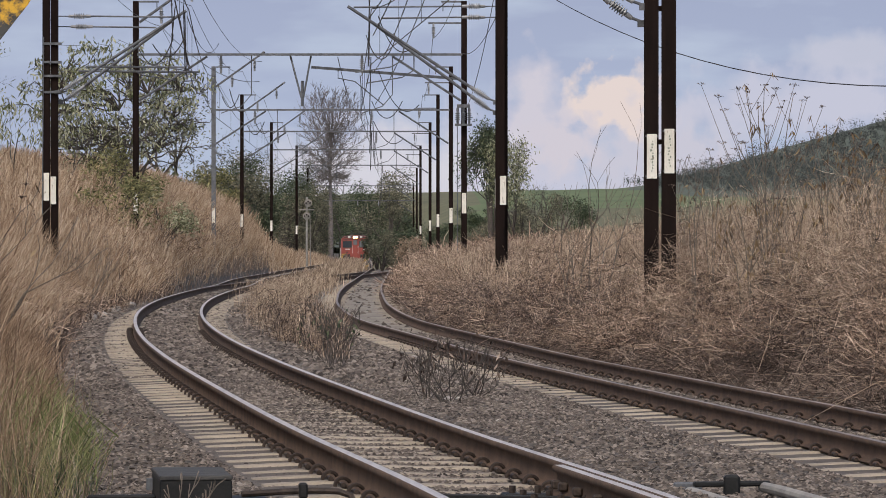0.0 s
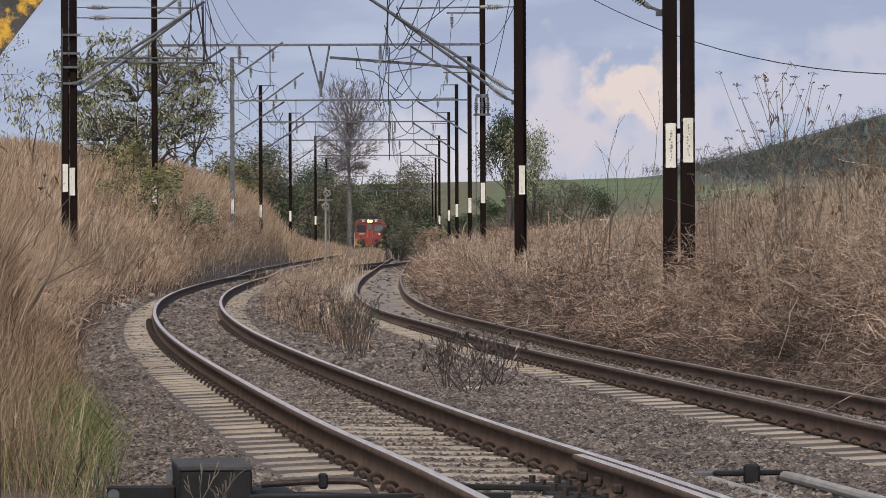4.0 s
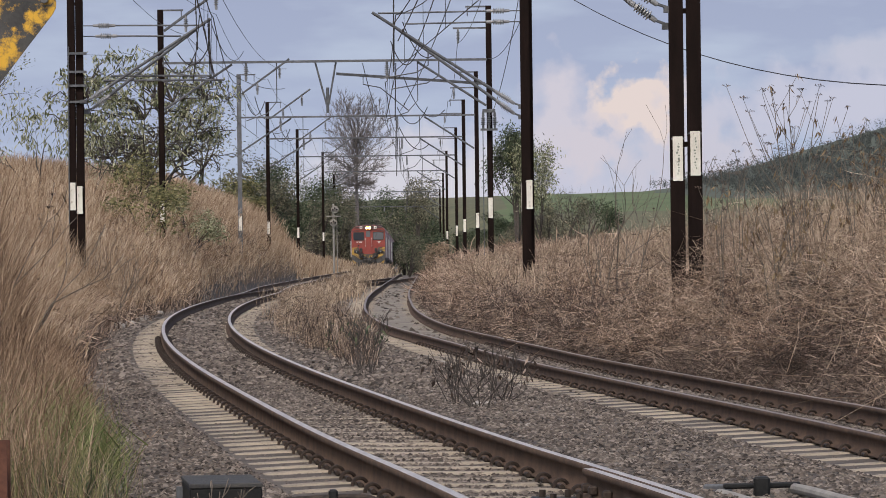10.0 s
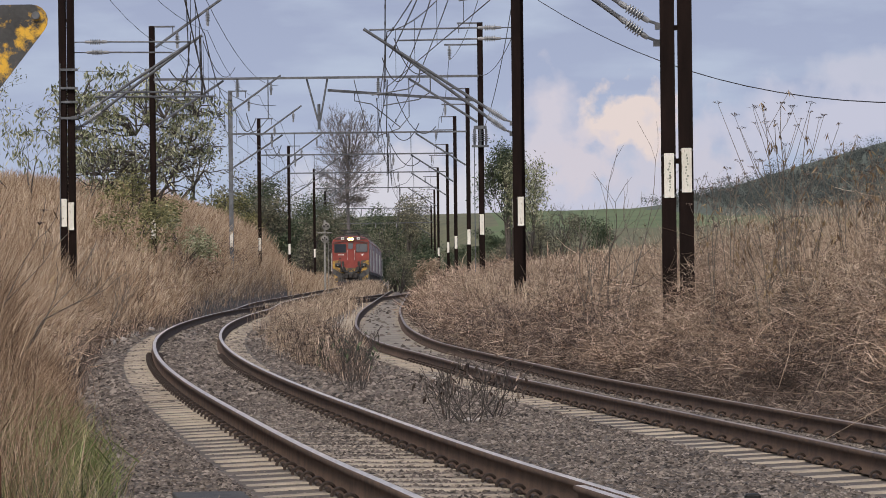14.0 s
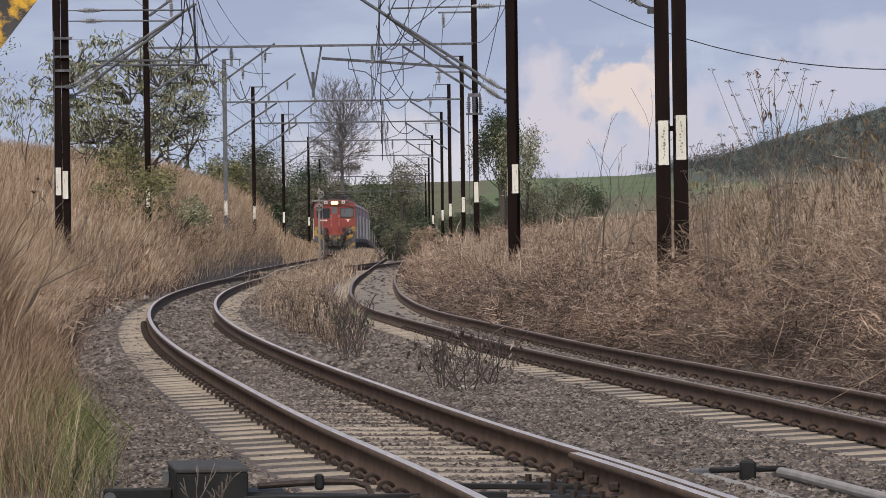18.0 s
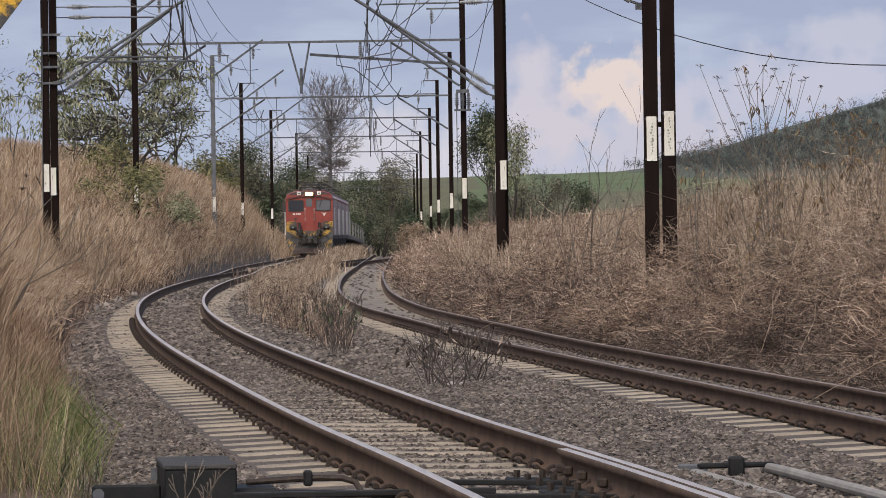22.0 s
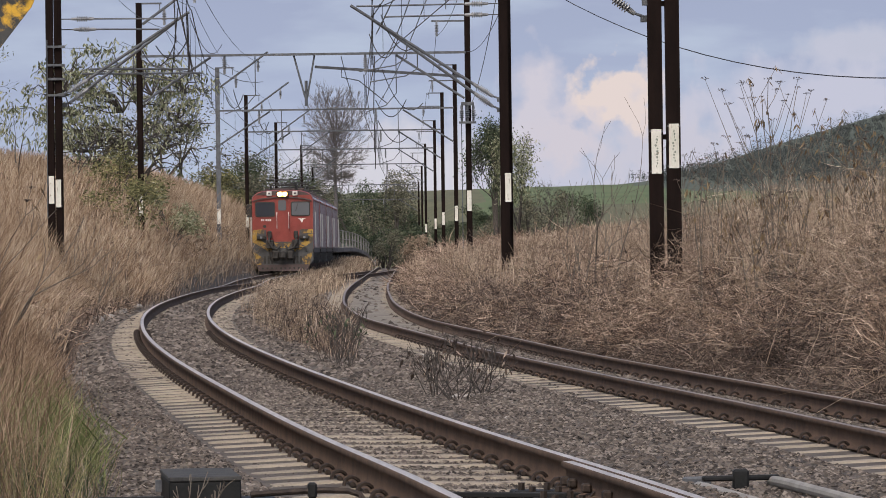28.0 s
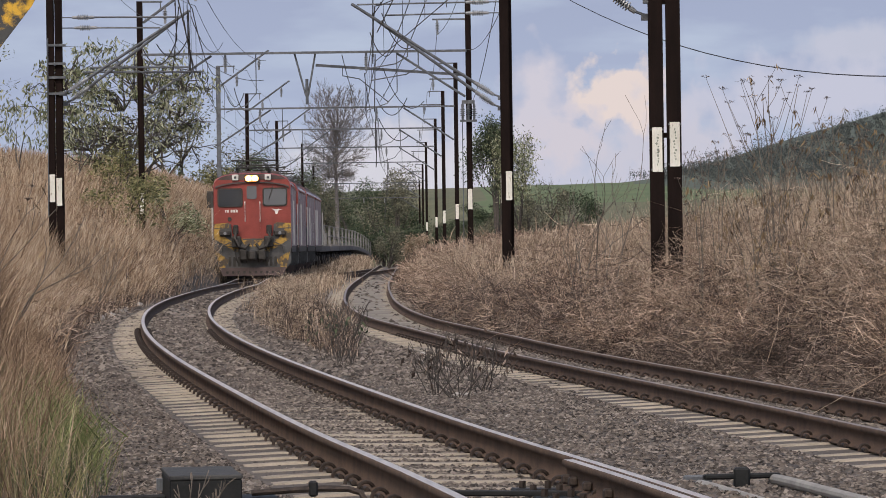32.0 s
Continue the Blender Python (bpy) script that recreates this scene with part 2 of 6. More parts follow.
def ground_z(x, y):
    x, y = np.asarray(x, float), np.asarray(y, float)
    zm, zs = main_z(y), side_z(y)
    mid = (main_x(y) + side_x(y)) / 2
    near_main, near_side = np.abs(x - main_x(y)), np.abs(x - side_x(y))
    near = np.minimum(near_main, near_side)
    bed = -0.23 + np.where(x < mid, zm, zs + (zm - zs) * np.clip((side_x(y) - 1.12 - x) / 0.7, 0, 1))
    bed = bed + 0.054 * (1 - step(1.2, 1.5, near)) + 0.006 * (1 - step(0.35, 0.5, near)) * step(36, 46, y) - 0.013 * (1 - step(0.4, 0.5, near)) * (1 - step(33, 42, y))
    bed = bed - 0.027 * np.clip((near - 0.6) / 0.43, 0, 1) * (1 - step(1.08, 1.3, near))
    bed = bed - np.where(near_main < near_side, x - main_x(y), x - side_x(y)) / 1.137 * cant(y) * (1 - step(1.05, 1.45, near))
    d = np.clip(left_edge(y) - x, 0, None)
    cap = 1.9 * (1 - step(235, 330, y)) + 0.6 - 0.4 * (1 - step(24, 60, y))
    slope = 0.55 + 0.4 * step(100, 150, y)
    toe = 1.7 * step(112, 165, y) * (1 - step(225, 300, y)) * (1 - np.exp(-d / 0.4))
    left = cap * (1 - np.exp(-slope * d / cap)) + toe + np.clip(d - 8, 0, 60) * 0.02
    left = left * (0.05 + 0.95 * step(21, 29, y))
    e = np.clip(x - right_edge(y), 0, None)
    cap_r = 1.0 + 0.25 * step(40, 52, y) * (1 - step(64, 85, y)) - 0.5 * (1 - step(30, 55, y))
    right = cap_r * (1 - np.exp(-0.45 * e / cap_r)) + np.clip(e - 3, 0, 80) * 0.02
    z = bed + left + right
    away = np.minimum(1, np.maximum(step(4, 30, d), step(3, 30, e)))
    hill = 15.6 * step(250, 1150, y) + 3.0 * step(900, 2500, y)
    z = z + np.where(y > 250, away * hill, 0)
    z = z + step(780, 860, y) * (hill - away * hill)
    off = np.minimum(1, d * step(21, 29, y) + e)
    return z + off * (0.06 * bump_noise(x, y, 1.3) + 0.12 * bump_noise(x, y, 0.35, 2.0))


def build_ground():
    ys = np.concatenate([np.arange(-30, 14, 4), np.arange(14, 150, 0.8), np.arange(150, 500, 3), np.arange(500, 800, 8), np.arange(800, 1200, 25), np.geomspace(1200, 4800, 24)])
    t = np.linspace(-1, 1, 241)
    off = 14 * t + np.sign(t) * np.abs(t) ** 7 * 2500
    yy, tt = np.meshgrid(ys, off, indexing="ij")
    xx = tt + ((main_x(np.minimum(yy, 760)) + side_x(np.minimum(yy, 760))) / 2)
    zz = ground_z(xx, yy)
    n, k = yy.shape
    idx = np.arange(n * k).reshape(n, k)
    faces = np.stack([idx[:-1, :-1], idx[:-1, 1:], idx[1:, 1:], idx[1:, :-1]], -1).reshape(-1, 4)
    c = faces[:, 0]
    x, y = xx.ravel()[c], yy.ravel()[c]
    grassy = (x < left_edge(y) - 0.2) | (x > right_edge(y) + 0.2) | (y > 800)
    field = grassy & (y > 250) & ((x > right_edge(y) + 7) | (y > 480))
    green = field & (y > 700) & (x > 4)
    sandy = (np.abs(x - side_x(y) + 0.15) < 1.15 + 0.1 * bump_noise(x, y, 1.7)) & (y > 78 + 3 * bump_noise(x, y, 2.3)) & (y < 175)
    ob = sheet("ground", np.stack([xx, yy, zz], -1).reshape(-1, 3), faces, [EARTH, THATCH, FIELD, PASTURE, SAND], smooth=True, mat_index=np.where(sandy, 4, grassy * 1 + field * 1 + green * 1))
    return tagged(ob, "cutting floor of grey ballast between dry grassy banks and fields", "ground", kind="structure")


THATCH = mat("dry_thatch", (0.07, 0.051, 0.037), (0.19, 0.137, 0.097), 3, 0.95, 0, 0.9, 30)
FIELD = mat("dry_field", (0.075, 0.078, 0.042), (0.14, 0.135, 0.07), 0.2, 0.95, 0, 0.3, 2)
PASTURE = mat("green_pasture", (0.07, 0.1, 0.04), (0.12, 0.155, 0.065), 0.03, 0.95, 0, 0.3, 0.6)
SAND = mat("pale_sandy_fill", (0.13, 0.112, 0.093), (0.27, 0.238, 0.2), 1.6, 0.95, 0, 0.6, 25, spots=(0.1, 0.085, 0.07), spot_scale=2.0, spot_at=0.6)
ground = build_ground()


# ---- tracks ----
RAIL_PROFILE = ((-0.064, -0.16), (0.064, -0.16), (0.064, -0.148), (0.012, -0.128), (0.009, -0.045), (0.033, -0.034), (0.035, -0.008), (0.026, 0.0), (-0.026, 0.0), (-0.035, -0.008), (-0.033, -0.034), (-0.009, -0.045), (-0.012, -0.128), (-0.064, -0.148))


def sweep_rail(name, fx, fz, shift, y0, y1, parent, head, pace=1.2):
    n = int((y1 - y0) / pace) + 1
    ys = np.linspace(y0, y1, n)
    xs, zs = fx(ys), fz(ys)
    dx = np.gradient(xs, ys)
    ln = np.sqrt(1 + dx**2)
    nx, ny = 1 / ln, -dx / ln
    verts = np.array([[(xs + nx * (shift + a)), (ys + ny * (shift + a)), zs + b - shift / 1.137 * cant(ys)] for a, b in RAIL_PROFILE])
    k = len(RAIL_PROFILE)
    verts = verts.transpose(2, 0, 1).reshape(-1, 3)
    i, j = np.meshgrid(np.arange(n - 1), np.arange(k), indexing="ij")
    j2 = (j + 1) % k
    faces = np.stack([i * k + j, i * k + j2, (i + 1) * k + j2, (i + 1) * k + j], -1).reshape(-1, 4)
    top = np.isin(j, (7,)).reshape(-1) * 1
    return sheet(name, verts, faces, [RUST, head], parent, mat_index=top)


def sleeper_mesh():
    bm = bmesh.new()
    w0, w1, h, l = 0.13, 0.1, 0.2, 1.03
    ring = []
    for x, drop in ((-l, 0.028), (-0.95, 0.02), (-0.66, 0.0), (-0.45, 0.0), (-0.22, 0.006), (0.22, 0.006), (0.45, 0.0), (0.66, 0.0), (0.95, 0.02), (l, 0.028)):
        ring.append([bm.verts.new((x, y, z)) for y, z in ((-w0, -h), (-w1, -0.015 - drop), (-w1 + 0.015, -drop), (w1 - 0.015, -drop), (w1, -0.015 - drop), (w0, -h))])
    for u, v in zip(ring, ring[1:]):
        for k in range(6):
            bm.faces.new((u[k], v[k], v[(k + 1) % 6], u[(k + 1) % 6]))
    bm.faces.new(ring[0])
    bm.faces.new(ring[-1][::-1])
    return bm


def clip_mesh():
    """A heavy bent spring clip that stands up beside the foot of the rail."""
    bm = bmesh.new()
    pts = [(0.008 + 0.043 * math.cos(a), 0.03 * math.cos(a * 0.5), -0.002 + 0.044 * math.sin(a)) for a in np.linspace(-0.1, math.pi + 0.15, 9)]
    pipe(bm, pts, 0.0115, 5)
    block(bm, (0.05, 0.1, 0.022), (-0.01, 0, -0.004), None, 0.004)
    rod(bm, (0.008, -0.05, 0.004), (0.008, 0.06, 0.004), 0.014, 6)
    return bm


def frame_at(fx, fz, y, drop=0.0):
    h = 0.5
    dx = float(fx(y + h) - fx(y - h)) / (2 * h)
    dz = float(fz(y + h) - fz(y - h)) / (2 * h)
    x_axis = Vector((1, -dx, 0)).normalized()
    y_axis = Vector((dx, 1, dz)).normalized()
    z_axis = x_axis.cross(y_axis)
    m = Matrix((x_axis, y_axis, z_axis)).transposed().to_4x4()
    m.translation = (float(fx(y)), y, float(fz(y)) + drop)
    return m @ Matrix.Rotation(float(cant(y)) / 1.137, 4, "Y")


def build_track(label, fx, fz, y0, y1, head, clip_to, shared, sleeper_from=None, sleeper_to=None, pitch=0.71):
    track = empty("railway_track", None, label, "railway track", kind="structure")
    for s in (-1, 1):
        sweep_rail("rail", fx, fz, s * (GAUGE / 2 + 0.035), y0, y1, track, head)
    y = sleeper_from or y0
    rng = random.Random(7)
    while y < (sleeper_to or y1):
        m = frame_at(fx, fz, y, -0.163 - rng.uniform(0, 0.012)) @ pose(0, 0, 0, 0, 0, rng.uniform(-0.8, 0.8))
        if shared[0] is None:
            shared[0] = part("sleeper", sleeper_mesh(), CONCRETE, track)
            shared[0].matrix_basis = m
        else:
            again(shared[0], track, m)
        if y < clip_to:
            for s in (-1, 1):
                for o in (-1, 1):
                    c = frame_at(fx, fz, y, -0.155) @ Matrix.Translation((s * (GAUGE / 2 + 0.035) + o * 0.074, 0, 0)) @ pose(0, 0, 0, 0, 0, 0 if o > 0 else 180)
                    if shared[1] is None:
                        shared[1] = part("rail_clip", clip_mesh(), CLIP, track)
                        shared[1].matrix_basis = c
                    else:
                        again(shared[1], track, c)
        y += pitch / math.sqrt(1 + float(fx(y + 0.3) - fx(y - 0.3)) ** 2 / 0.36)
    return track


shared_pieces = [None, None]
build_track("main line of polished rails on weathered concrete sleepers", main_x, main_z, 12, 760, POLISHED, 72, shared_pieces, None, 330)
build_track("siding of rust-brown rails on half-buried concrete sleepers", side_x, side_z, 20, 430, DULL_HEAD, 75, shared_pieces, None, 290, 0.8)
build_track("crossover of worn rails joining siding and main line", link_x, link_z, 133, 231, DULL_HEAD, 0, shared_pieces, 150, 205)


# ---- masts, portals and wires of the overhead line ----
def i_beam(bm, h, w=0.2, d=0.2, at=(0, 0, 0)):
    """A rolled steel joist standing on at: one closed outline, drawn up."""
    f, e = 0.014, 0.006
    ring = ((-w / 2, -d / 2), (w / 2, -d / 2), (w / 2, -d / 2 + f), (e, -d / 2 + f), (e, d / 2 - f), (w / 2, d / 2 - f), (w / 2, d / 2), (-w / 2, d / 2), (-w / 2, d / 2 - f), (-e, d / 2 - f), (-e, -d / 2 + f), (-w / 2, -d / 2 + f))
    low = [bm.verts.new((at[0] + x, at[1] + y, at[2])) for x, y in ring]
    high = [bm.verts.new((at[0] + x, at[1] + y, at[2] + h)) for x, y in ring]
    for k in range(12):
        bm.faces.new((low[k], low[(k + 1) % 12], high[(k + 1) % 12], high[k]))
    bm.faces.new(low[::-1])
    bm.faces.new(high)
    return bm


def insulator(bm, a, b, sheds=5, r=0.06):
    """A ribbed insulator from a to b: metal caps at both ends, close-set rounded sheds between."""
    a, b = Vector(a), Vector(b)
    d = b - a
    full = d.length
    q = d.to_track_quat("Z", "Y")
    outline = [(0.0, 0.45), (0.2, 0.55), (0.21, 0.42)]
    for i in range(sheds):
        u = 0.24 + 0.5 * i / sheds
        outline += [(u, 0.5), (u + 0.12 / sheds, 1.0), (u + 0.26 / sheds, 0.95), (u + 0.36 / sheds, 0.5)]
    outline += [(0.77, 0.42), (0.78, 0.62), (1.0, 0.5)]
    n, rings = 10, []
    for u, w in outline:
        rings.append([bm.verts.new(a + q @ Vector((r * w * math.cos(2 * math.pi * k / n), r * w * math.sin(2 * math.pi * k / n), u * full))) for k in range(n)])
    for low, high in zip(rings, rings[1:]):
        for k in range(n):
            bm.faces.new((low[k], low[(k + 1) % n], high[(k + 1) % n], high[k]))
    bm.faces.new(rings[0][::-1])
    bm.faces.new(rings[-1])
    return bm


def plates(mast, xs, y, z, w=0.14):
    for x, dz in xs:
        bm = block(bmesh.new(), (w, 0.008, 0.6), (x, y, z + dz))
        p = part("marker_plate", bm, PLATE, mast, "flaking white-painted plate")
        for s in (-0.27, 0.27):
            part("plate_clamp", block(bmesh.new(), (w + 0.045, 0.016, 0.022), (x, y + 0.012, z + dz + s)), GALV, p)
        if w > 0.13:
            worn = random.Random(int(x * 1000))
            for k in range(11):
                place = (x + worn.uniform(-0.016, 0.016), y - 0.005, z + dz + 0.2 - 0.04 * k)
                turn = Matrix.Rotation(worn.uniform(-0.5, 0.5), 4, "Y")
                part("mark_bar", block(bmesh.new(), (worn.uniform(0.008, 0.03), 0.004, worn.uniform(0.012, 0.032)), place, turn), WORN_MARK, p, "worn dark mark")


def cantilever(mast, x0, y0, x1, z_foot, z_tip, z_tie, mast_half=0.13, both=True):
    """Two raking tubes with ribbed insulators at the mast, held up by two level tie rods."""
    s = 1 if x1 > x0 else -1
    for k in range(2 if both else 1):
        dy, dz, dx = (0.0, 0.55)[k], (0.0, -0.2)[k], (0.0, -0.35 * s)[k]
        foot = Vector((x0 + s * (mast_half + 0.02), y0 + dy, z_foot + dz))
        tip = Vector((x1 + dx, y0 + dy, z_tip + dz))
        d = (tip - foot).normalized()
        arm = part("raking_tube", rod(bmesh.new(), foot + d * 0.55, tip, 0.032, 10), GALV, mast)
        part("insulator", insulator(bmesh.new(), foot + d * 0.12, foot + d * 0.6, 6, 0.075), PORCELAIN, mast)
        bm = rod(bmesh.new(), foot - Vector((s * 0.1, 0, 0)), foot + d * 0.14, 0.02, 6)
        block(bm, (0.14, 0.12, 0.09), foot - Vector((s * 0.05, 0, 0)))
        part("hinge_bracket", bm, GALV, mast)
        a = Vector((x0 + s * mast_half, y0 + dy, z_tie + dz))
        b = Vector((x1 + dx * 1.6 - s * 0.12, y0 + dy, z_tie + dz - 0.02))
        tie = part("tie_rod", rod(bmesh.new(), a + Vector((s * 0.65, 0, 0)), b, 0.018, 8), GALV, mast)
        part("insulator", insulator(bmesh.new(), a + Vector((s * 0.2, 0, 0)), a + Vector((s * 0.68, 0, 0)), 5, 0.065), PORCELAIN, mast)
        part("eye_rod", rod(bmesh.new(), a - Vector((s * 0.12, 0, 0)), a + Vector((s * 0.25, 0, 0)), 0.012, 6), GALV, mast)
        # steady arm that holds the contact wire
        hang = foot.lerp(tip, 0.62)
        bm = pipe(bmesh.new(), [hang, hang + Vector((0, 0, -0.35)), hang + Vector((s * 0.25, 0, -0.5)), hang + Vector((s * 1.0, 0, -0.62))], 0.014, 6)
        part("steady_arm", bm, GALV, mast)


def build_mast(x, y, top, label, offsets, plate_y=-0.115, material=None, width=0.19):
    base = float(ground_z(x, y)) - 0.3
    mast = empty("catenary_mast", pose(x, y, 0), label, "mast", "masts of the overhead line")
    for dx, dy in offsets:
        part("post", i_beam(bmesh.new(), top - base, width, 0.19, (dx, dy, base)), material or MAST, mast)
    if len(offsets) > 1:
        (ax, ay), (bx, by) = offsets[:2]
        for z in np.arange(base + 1.2, top, 1.8):
            part("batten", block(bmesh.new(), (abs(ax - bx) + 0.02, 0.03 + abs(ay - by), 0.07), ((ax + bx) / 2, (ay + by) / 2, z)), MAST, mast)
    return mast


pair = build_mast(2.93, 61, 8.6, "paired dark brown steel mast with peeling white plates in the brush", ((-0.118, 0), (0.118, 0)))
plates(pair, ((-0.115, 2.4), (0.122, 2.47)), -0.105, 0, 0.135)
cantilever(pair, 0, 0, -3.3, 4.42, 6.4, 6.5, 0.24)
mid_mast = build_mast(1.22, 94, 8.6, "tall dark brown steel mast carrying two raking arms", ((-0.035, 0.0), (0.035, 0.42)))
plates(mid_mast, ((0.03, 2.37),), -0.105, 0, 0.125)
plates(mid_mast, ((-0.09, 2.32),), 0.3, 0, 0.09)
cantilever(mid_mast, 0, 0, -3.2, 4.2, 6.2, 6.2, 0.14)
left_mast = build_mast(-8.52, 98, 8.7, "paired dark steel mast on the grassy bank, white plates", ((-0.083, 0), (0.09, 0.05)), width=0.155)
plates(left_mast, ((-0.075, 2.5), (0.075, 2.42)), -0.105, 0, 0.115)
cantilever(left_mast, 0, 0, 2.95, 4.55, 6.32, 6.2, 0.2)
for dz, x1 in ((0.0, 2.9), (-0.09, 3.2)):
    part("registration_tube", rod(bmesh.new(), (0.75 + dz * 2, 0.3 - dz * 3, 5.12 + dz), (x1, 0.3 - dz * 3, 5.1 + dz), 0.022, 6), GALV, left_mast)
for z in (4.55, 4.9, 5.2, 5.6):
    part("cable_clamp", block(bmesh.new(), (0.36, 0.24, 0.05), (0.06, 0, z)), GALV, left_mast)
part("cable_pipe", rod(bmesh.new(), (-0.16, -0.13, 1.9), (-0.13, -0.13, 5.75), 0.012, 5), GALV, left_mast)


def build_portal(y, xl, xr, beam_z, top, label, grey_left=False, grey_right=False, near=True):
    """Two masts joined by a level beam, with raking braces, upper arms and hanging insulators."""
    portal = empty("catenary_portal", pose(0, y, 0), label, "portal", "portals over the tracks")
    for x, grey, s in ((xl, grey_left, 1), (xr, grey_right, -1)):
        base = float(ground_z(x, y)) - 0.3
        part("post", i_beam(bmesh.new(), top - base, 0.17, 0.17, (x, 0, base)), GALV if grey else MAST, portal)
        p = part("marker_plate", block(bmesh.new(), (0.13, 0.008, 0.6), (x, -0.1, 2.5 + float(main_z(y)))), PLATE, portal, "white-painted plate")
        bm = block(bmesh.new(), (0.75, 0.05, 0.05), (x + s * 0.3, 0, top - 0.02))
        rod(bm, (x + s * 0.62, 0, top), (x + s * 0.62, 0, top - 0.3), 0.015, 5)
        part("cap_bar", bm, GALV, portal)
        # raking brace below the beam
        part("brace", rod(bmesh.new(), (x + s * 0.1, 0, beam_z - 1.35), (x + s * 2.1, 0, beam_z - 0.05), 0.035, 6), GALV, portal)
        if s == 1:
            part("upper_arm", rod(bmesh.new(), (x + 0.1, 0, beam_z + 0.95), (x + 2.05, 0, beam_z + 2.35), 0.04, 6), GALV, portal)
            for u in (0.75, 1.65):
                zz = beam_z + 0.95 + (u - 0.1) * 0.718
                part("insulator", insulator(bmesh.new(), (x + u, 0, zz), (x + u, 0, zz - 0.5), 5, 0.07), PORCELAIN, portal)
        else:
            part("feeder_arm", block(bmesh.new(), (1.1, 0.05, 0.05), (x - 0.5, 0, top - 0.65)), GALV, portal)
            part("insulator", insulator(bmesh.new(), (x - 0.9, 0, top - 0.65), (x - 0.9, 0, top - 1.1), 5, 0.06), PORCELAIN, portal)
    bm = block(bmesh.new(), (xr - xl - 0.1, 0.06, 0.07), ((xl + xr) / 2, -0.11, beam_z))
    block(bm, (xr - xl - 0.1, 0.06, 0.05), ((xl + xr) / 2, 0.11, beam_z + 0.01))
    part("beam", bm, GALV, portal)
    # hangers for the wires of both tracks
    for fx in (main_x, side_x):
        x = float(fx(y))
        part("insulator", insulator(bmesh.new(), (x, 0, beam_z), (x, 0, beam_z - 0.55), 5, 0.07), PORCELAIN, portal)
        bm = pipe(bmesh.new(), [(x + 0.9, 0, beam_z), (x + 0.9, 0, 5.7), (x + 0.6, 0, 5.35), (x, 0, 5.15)], 0.016, 6)
        part("steady_arm", bm, GALV, portal)
    return portal


first = build_portal(133, -9.04, 0.62, 6.87, 8.45, "first steel portal over both tracks, grey beam on dark posts")
# vee hanger under the first beam, and the sloping boom beside it
bm = bmesh.new()
for x in (-4.5, -3.88):
    rod(bm, (x, 0, 6.87), (-4.14 + (x + 4.19) * 0.1, 0, 5.6), 0.028, 6)
rod(bm, (-4.14, 0, 6.1), (-4.14, 0, 5.35), 0.045, 8)
part("vee_hanger", bm, GALV, first)
part("sloping_boom", block(bmesh.new(), (4.4, 0.07, 0.08), (-1.7, 0.5, 6.35), Matrix.Rotation(radians(4.5), 4, "Y")), GALV, first)
bm = pipe(bmesh.new(), [(-3.1, 0.5, 6.45), (-3.1, 0.5, 6.2), (-2.6, 0.5, 6.1), (-1.75, 0.5, 5.4)], 0.018, 6)
part("steady_arm", bm, GALV, first)
bm = bmesh.new()
block(bm, (0.5, 0.3, 0.06), (0.6, -0.2, 4.8))
for dx in (-0.17, 0.0, 0.17):
    insulator(bm, (0.6 + dx, -0.25, 4.82), (0.6 + dx, -0.25, 5.3), 4, 0.07)
block(bm, (0.38, 0.12, 0.1), (0.6, -0.25, 5.35))
part("isolator_switch", bm, GALV, first, "grey isolating switch with three insulators")
part("switch_rod", rod(bmesh.new(), (0.42, -0.2, 1.0), (0.42, -0.2, 4.8), 0.015, 6), GALV, first)
build_portal(182, -9.24, 0.32, 6.75, 8.5, "second steel portal with one grey galvanised post", True)
build_portal(215, -9.57, -0.24, 6.74, 8.5, "third steel portal on dark posts")
build_portal(262, -9.95, -0.75, 6.9, 8.5, "fourth steel portal on dark posts")
build_portal(321, -10.4, -1.6, 7.1, 8.5, "far steel portal over both tracks")
build_portal(397, -11.9, -2.3, 6.7, 8.3, "distant steel portal over both tracks")
build_portal(490, -14.0, -3.2, 6.4, 8.2, "most distant steel portal over the line")


def build_wire(name, points, r, label, group=""):
    """A wire through points, each span a shallow curve already sampled."""
    return tagged(part(name, pipe(bmesh.new(), points, r, 4), WIRE, None), label, "wire", group)


SUPPORTS = (20, 61, 96, 133, 182, 215, 262, 321, 397, 490)


def overhead(fx, what, zigzag=0.22):
    """Contact wire, carrying wire and droppers of one track."""
    low, high, drops = [], [], []
    for i, (a, b) in enumerate(zip(SUPPORTS, SUPPORTS[1:])):
        sa, sb = zigzag * (-1) ** i, zigzag * (-1) ** (i + 1)
        xa, xb = float(fx(a)) + sa, float(fx(b)) + sb
        za, zb = float(main_z(a)), float(main_z(b))
        n = 10
        for k in range(n + (i == len(SUPPORTS) - 2)):
            u = k / n
            x, y, z = xa + (xb - xa) * u, a + (b - a) * u, za + (zb - za) * u
            sag = 4 * u * (1 - u) * min(0.75, 0.75 * ((b - a) / 60) ** 2 + 0.15)
            low.append((x, y, z + 5.08))
            high.append((x, y, z + 6.25 - sag))
            if k % 2 == 1:
                drops.append(((x, y, z + 5.08), (x, y, z + 6.25 - sag)))
    build_wire("contact_wire", low, 0.011, "contact wire over the " + what, "overhead wires")
    build_wire("carrying_wire", high, 0.011, "sagging carrying wire over the " + what, "overhead wires")
    rope = empty("dropper_set", None, "thin droppers between the wires of the " + what, "wire", "overhead wires")
    for a, b in drops:
        part("dropper", rod(bmesh.new(), a, b, 0.005, 4), WIRE, rope)


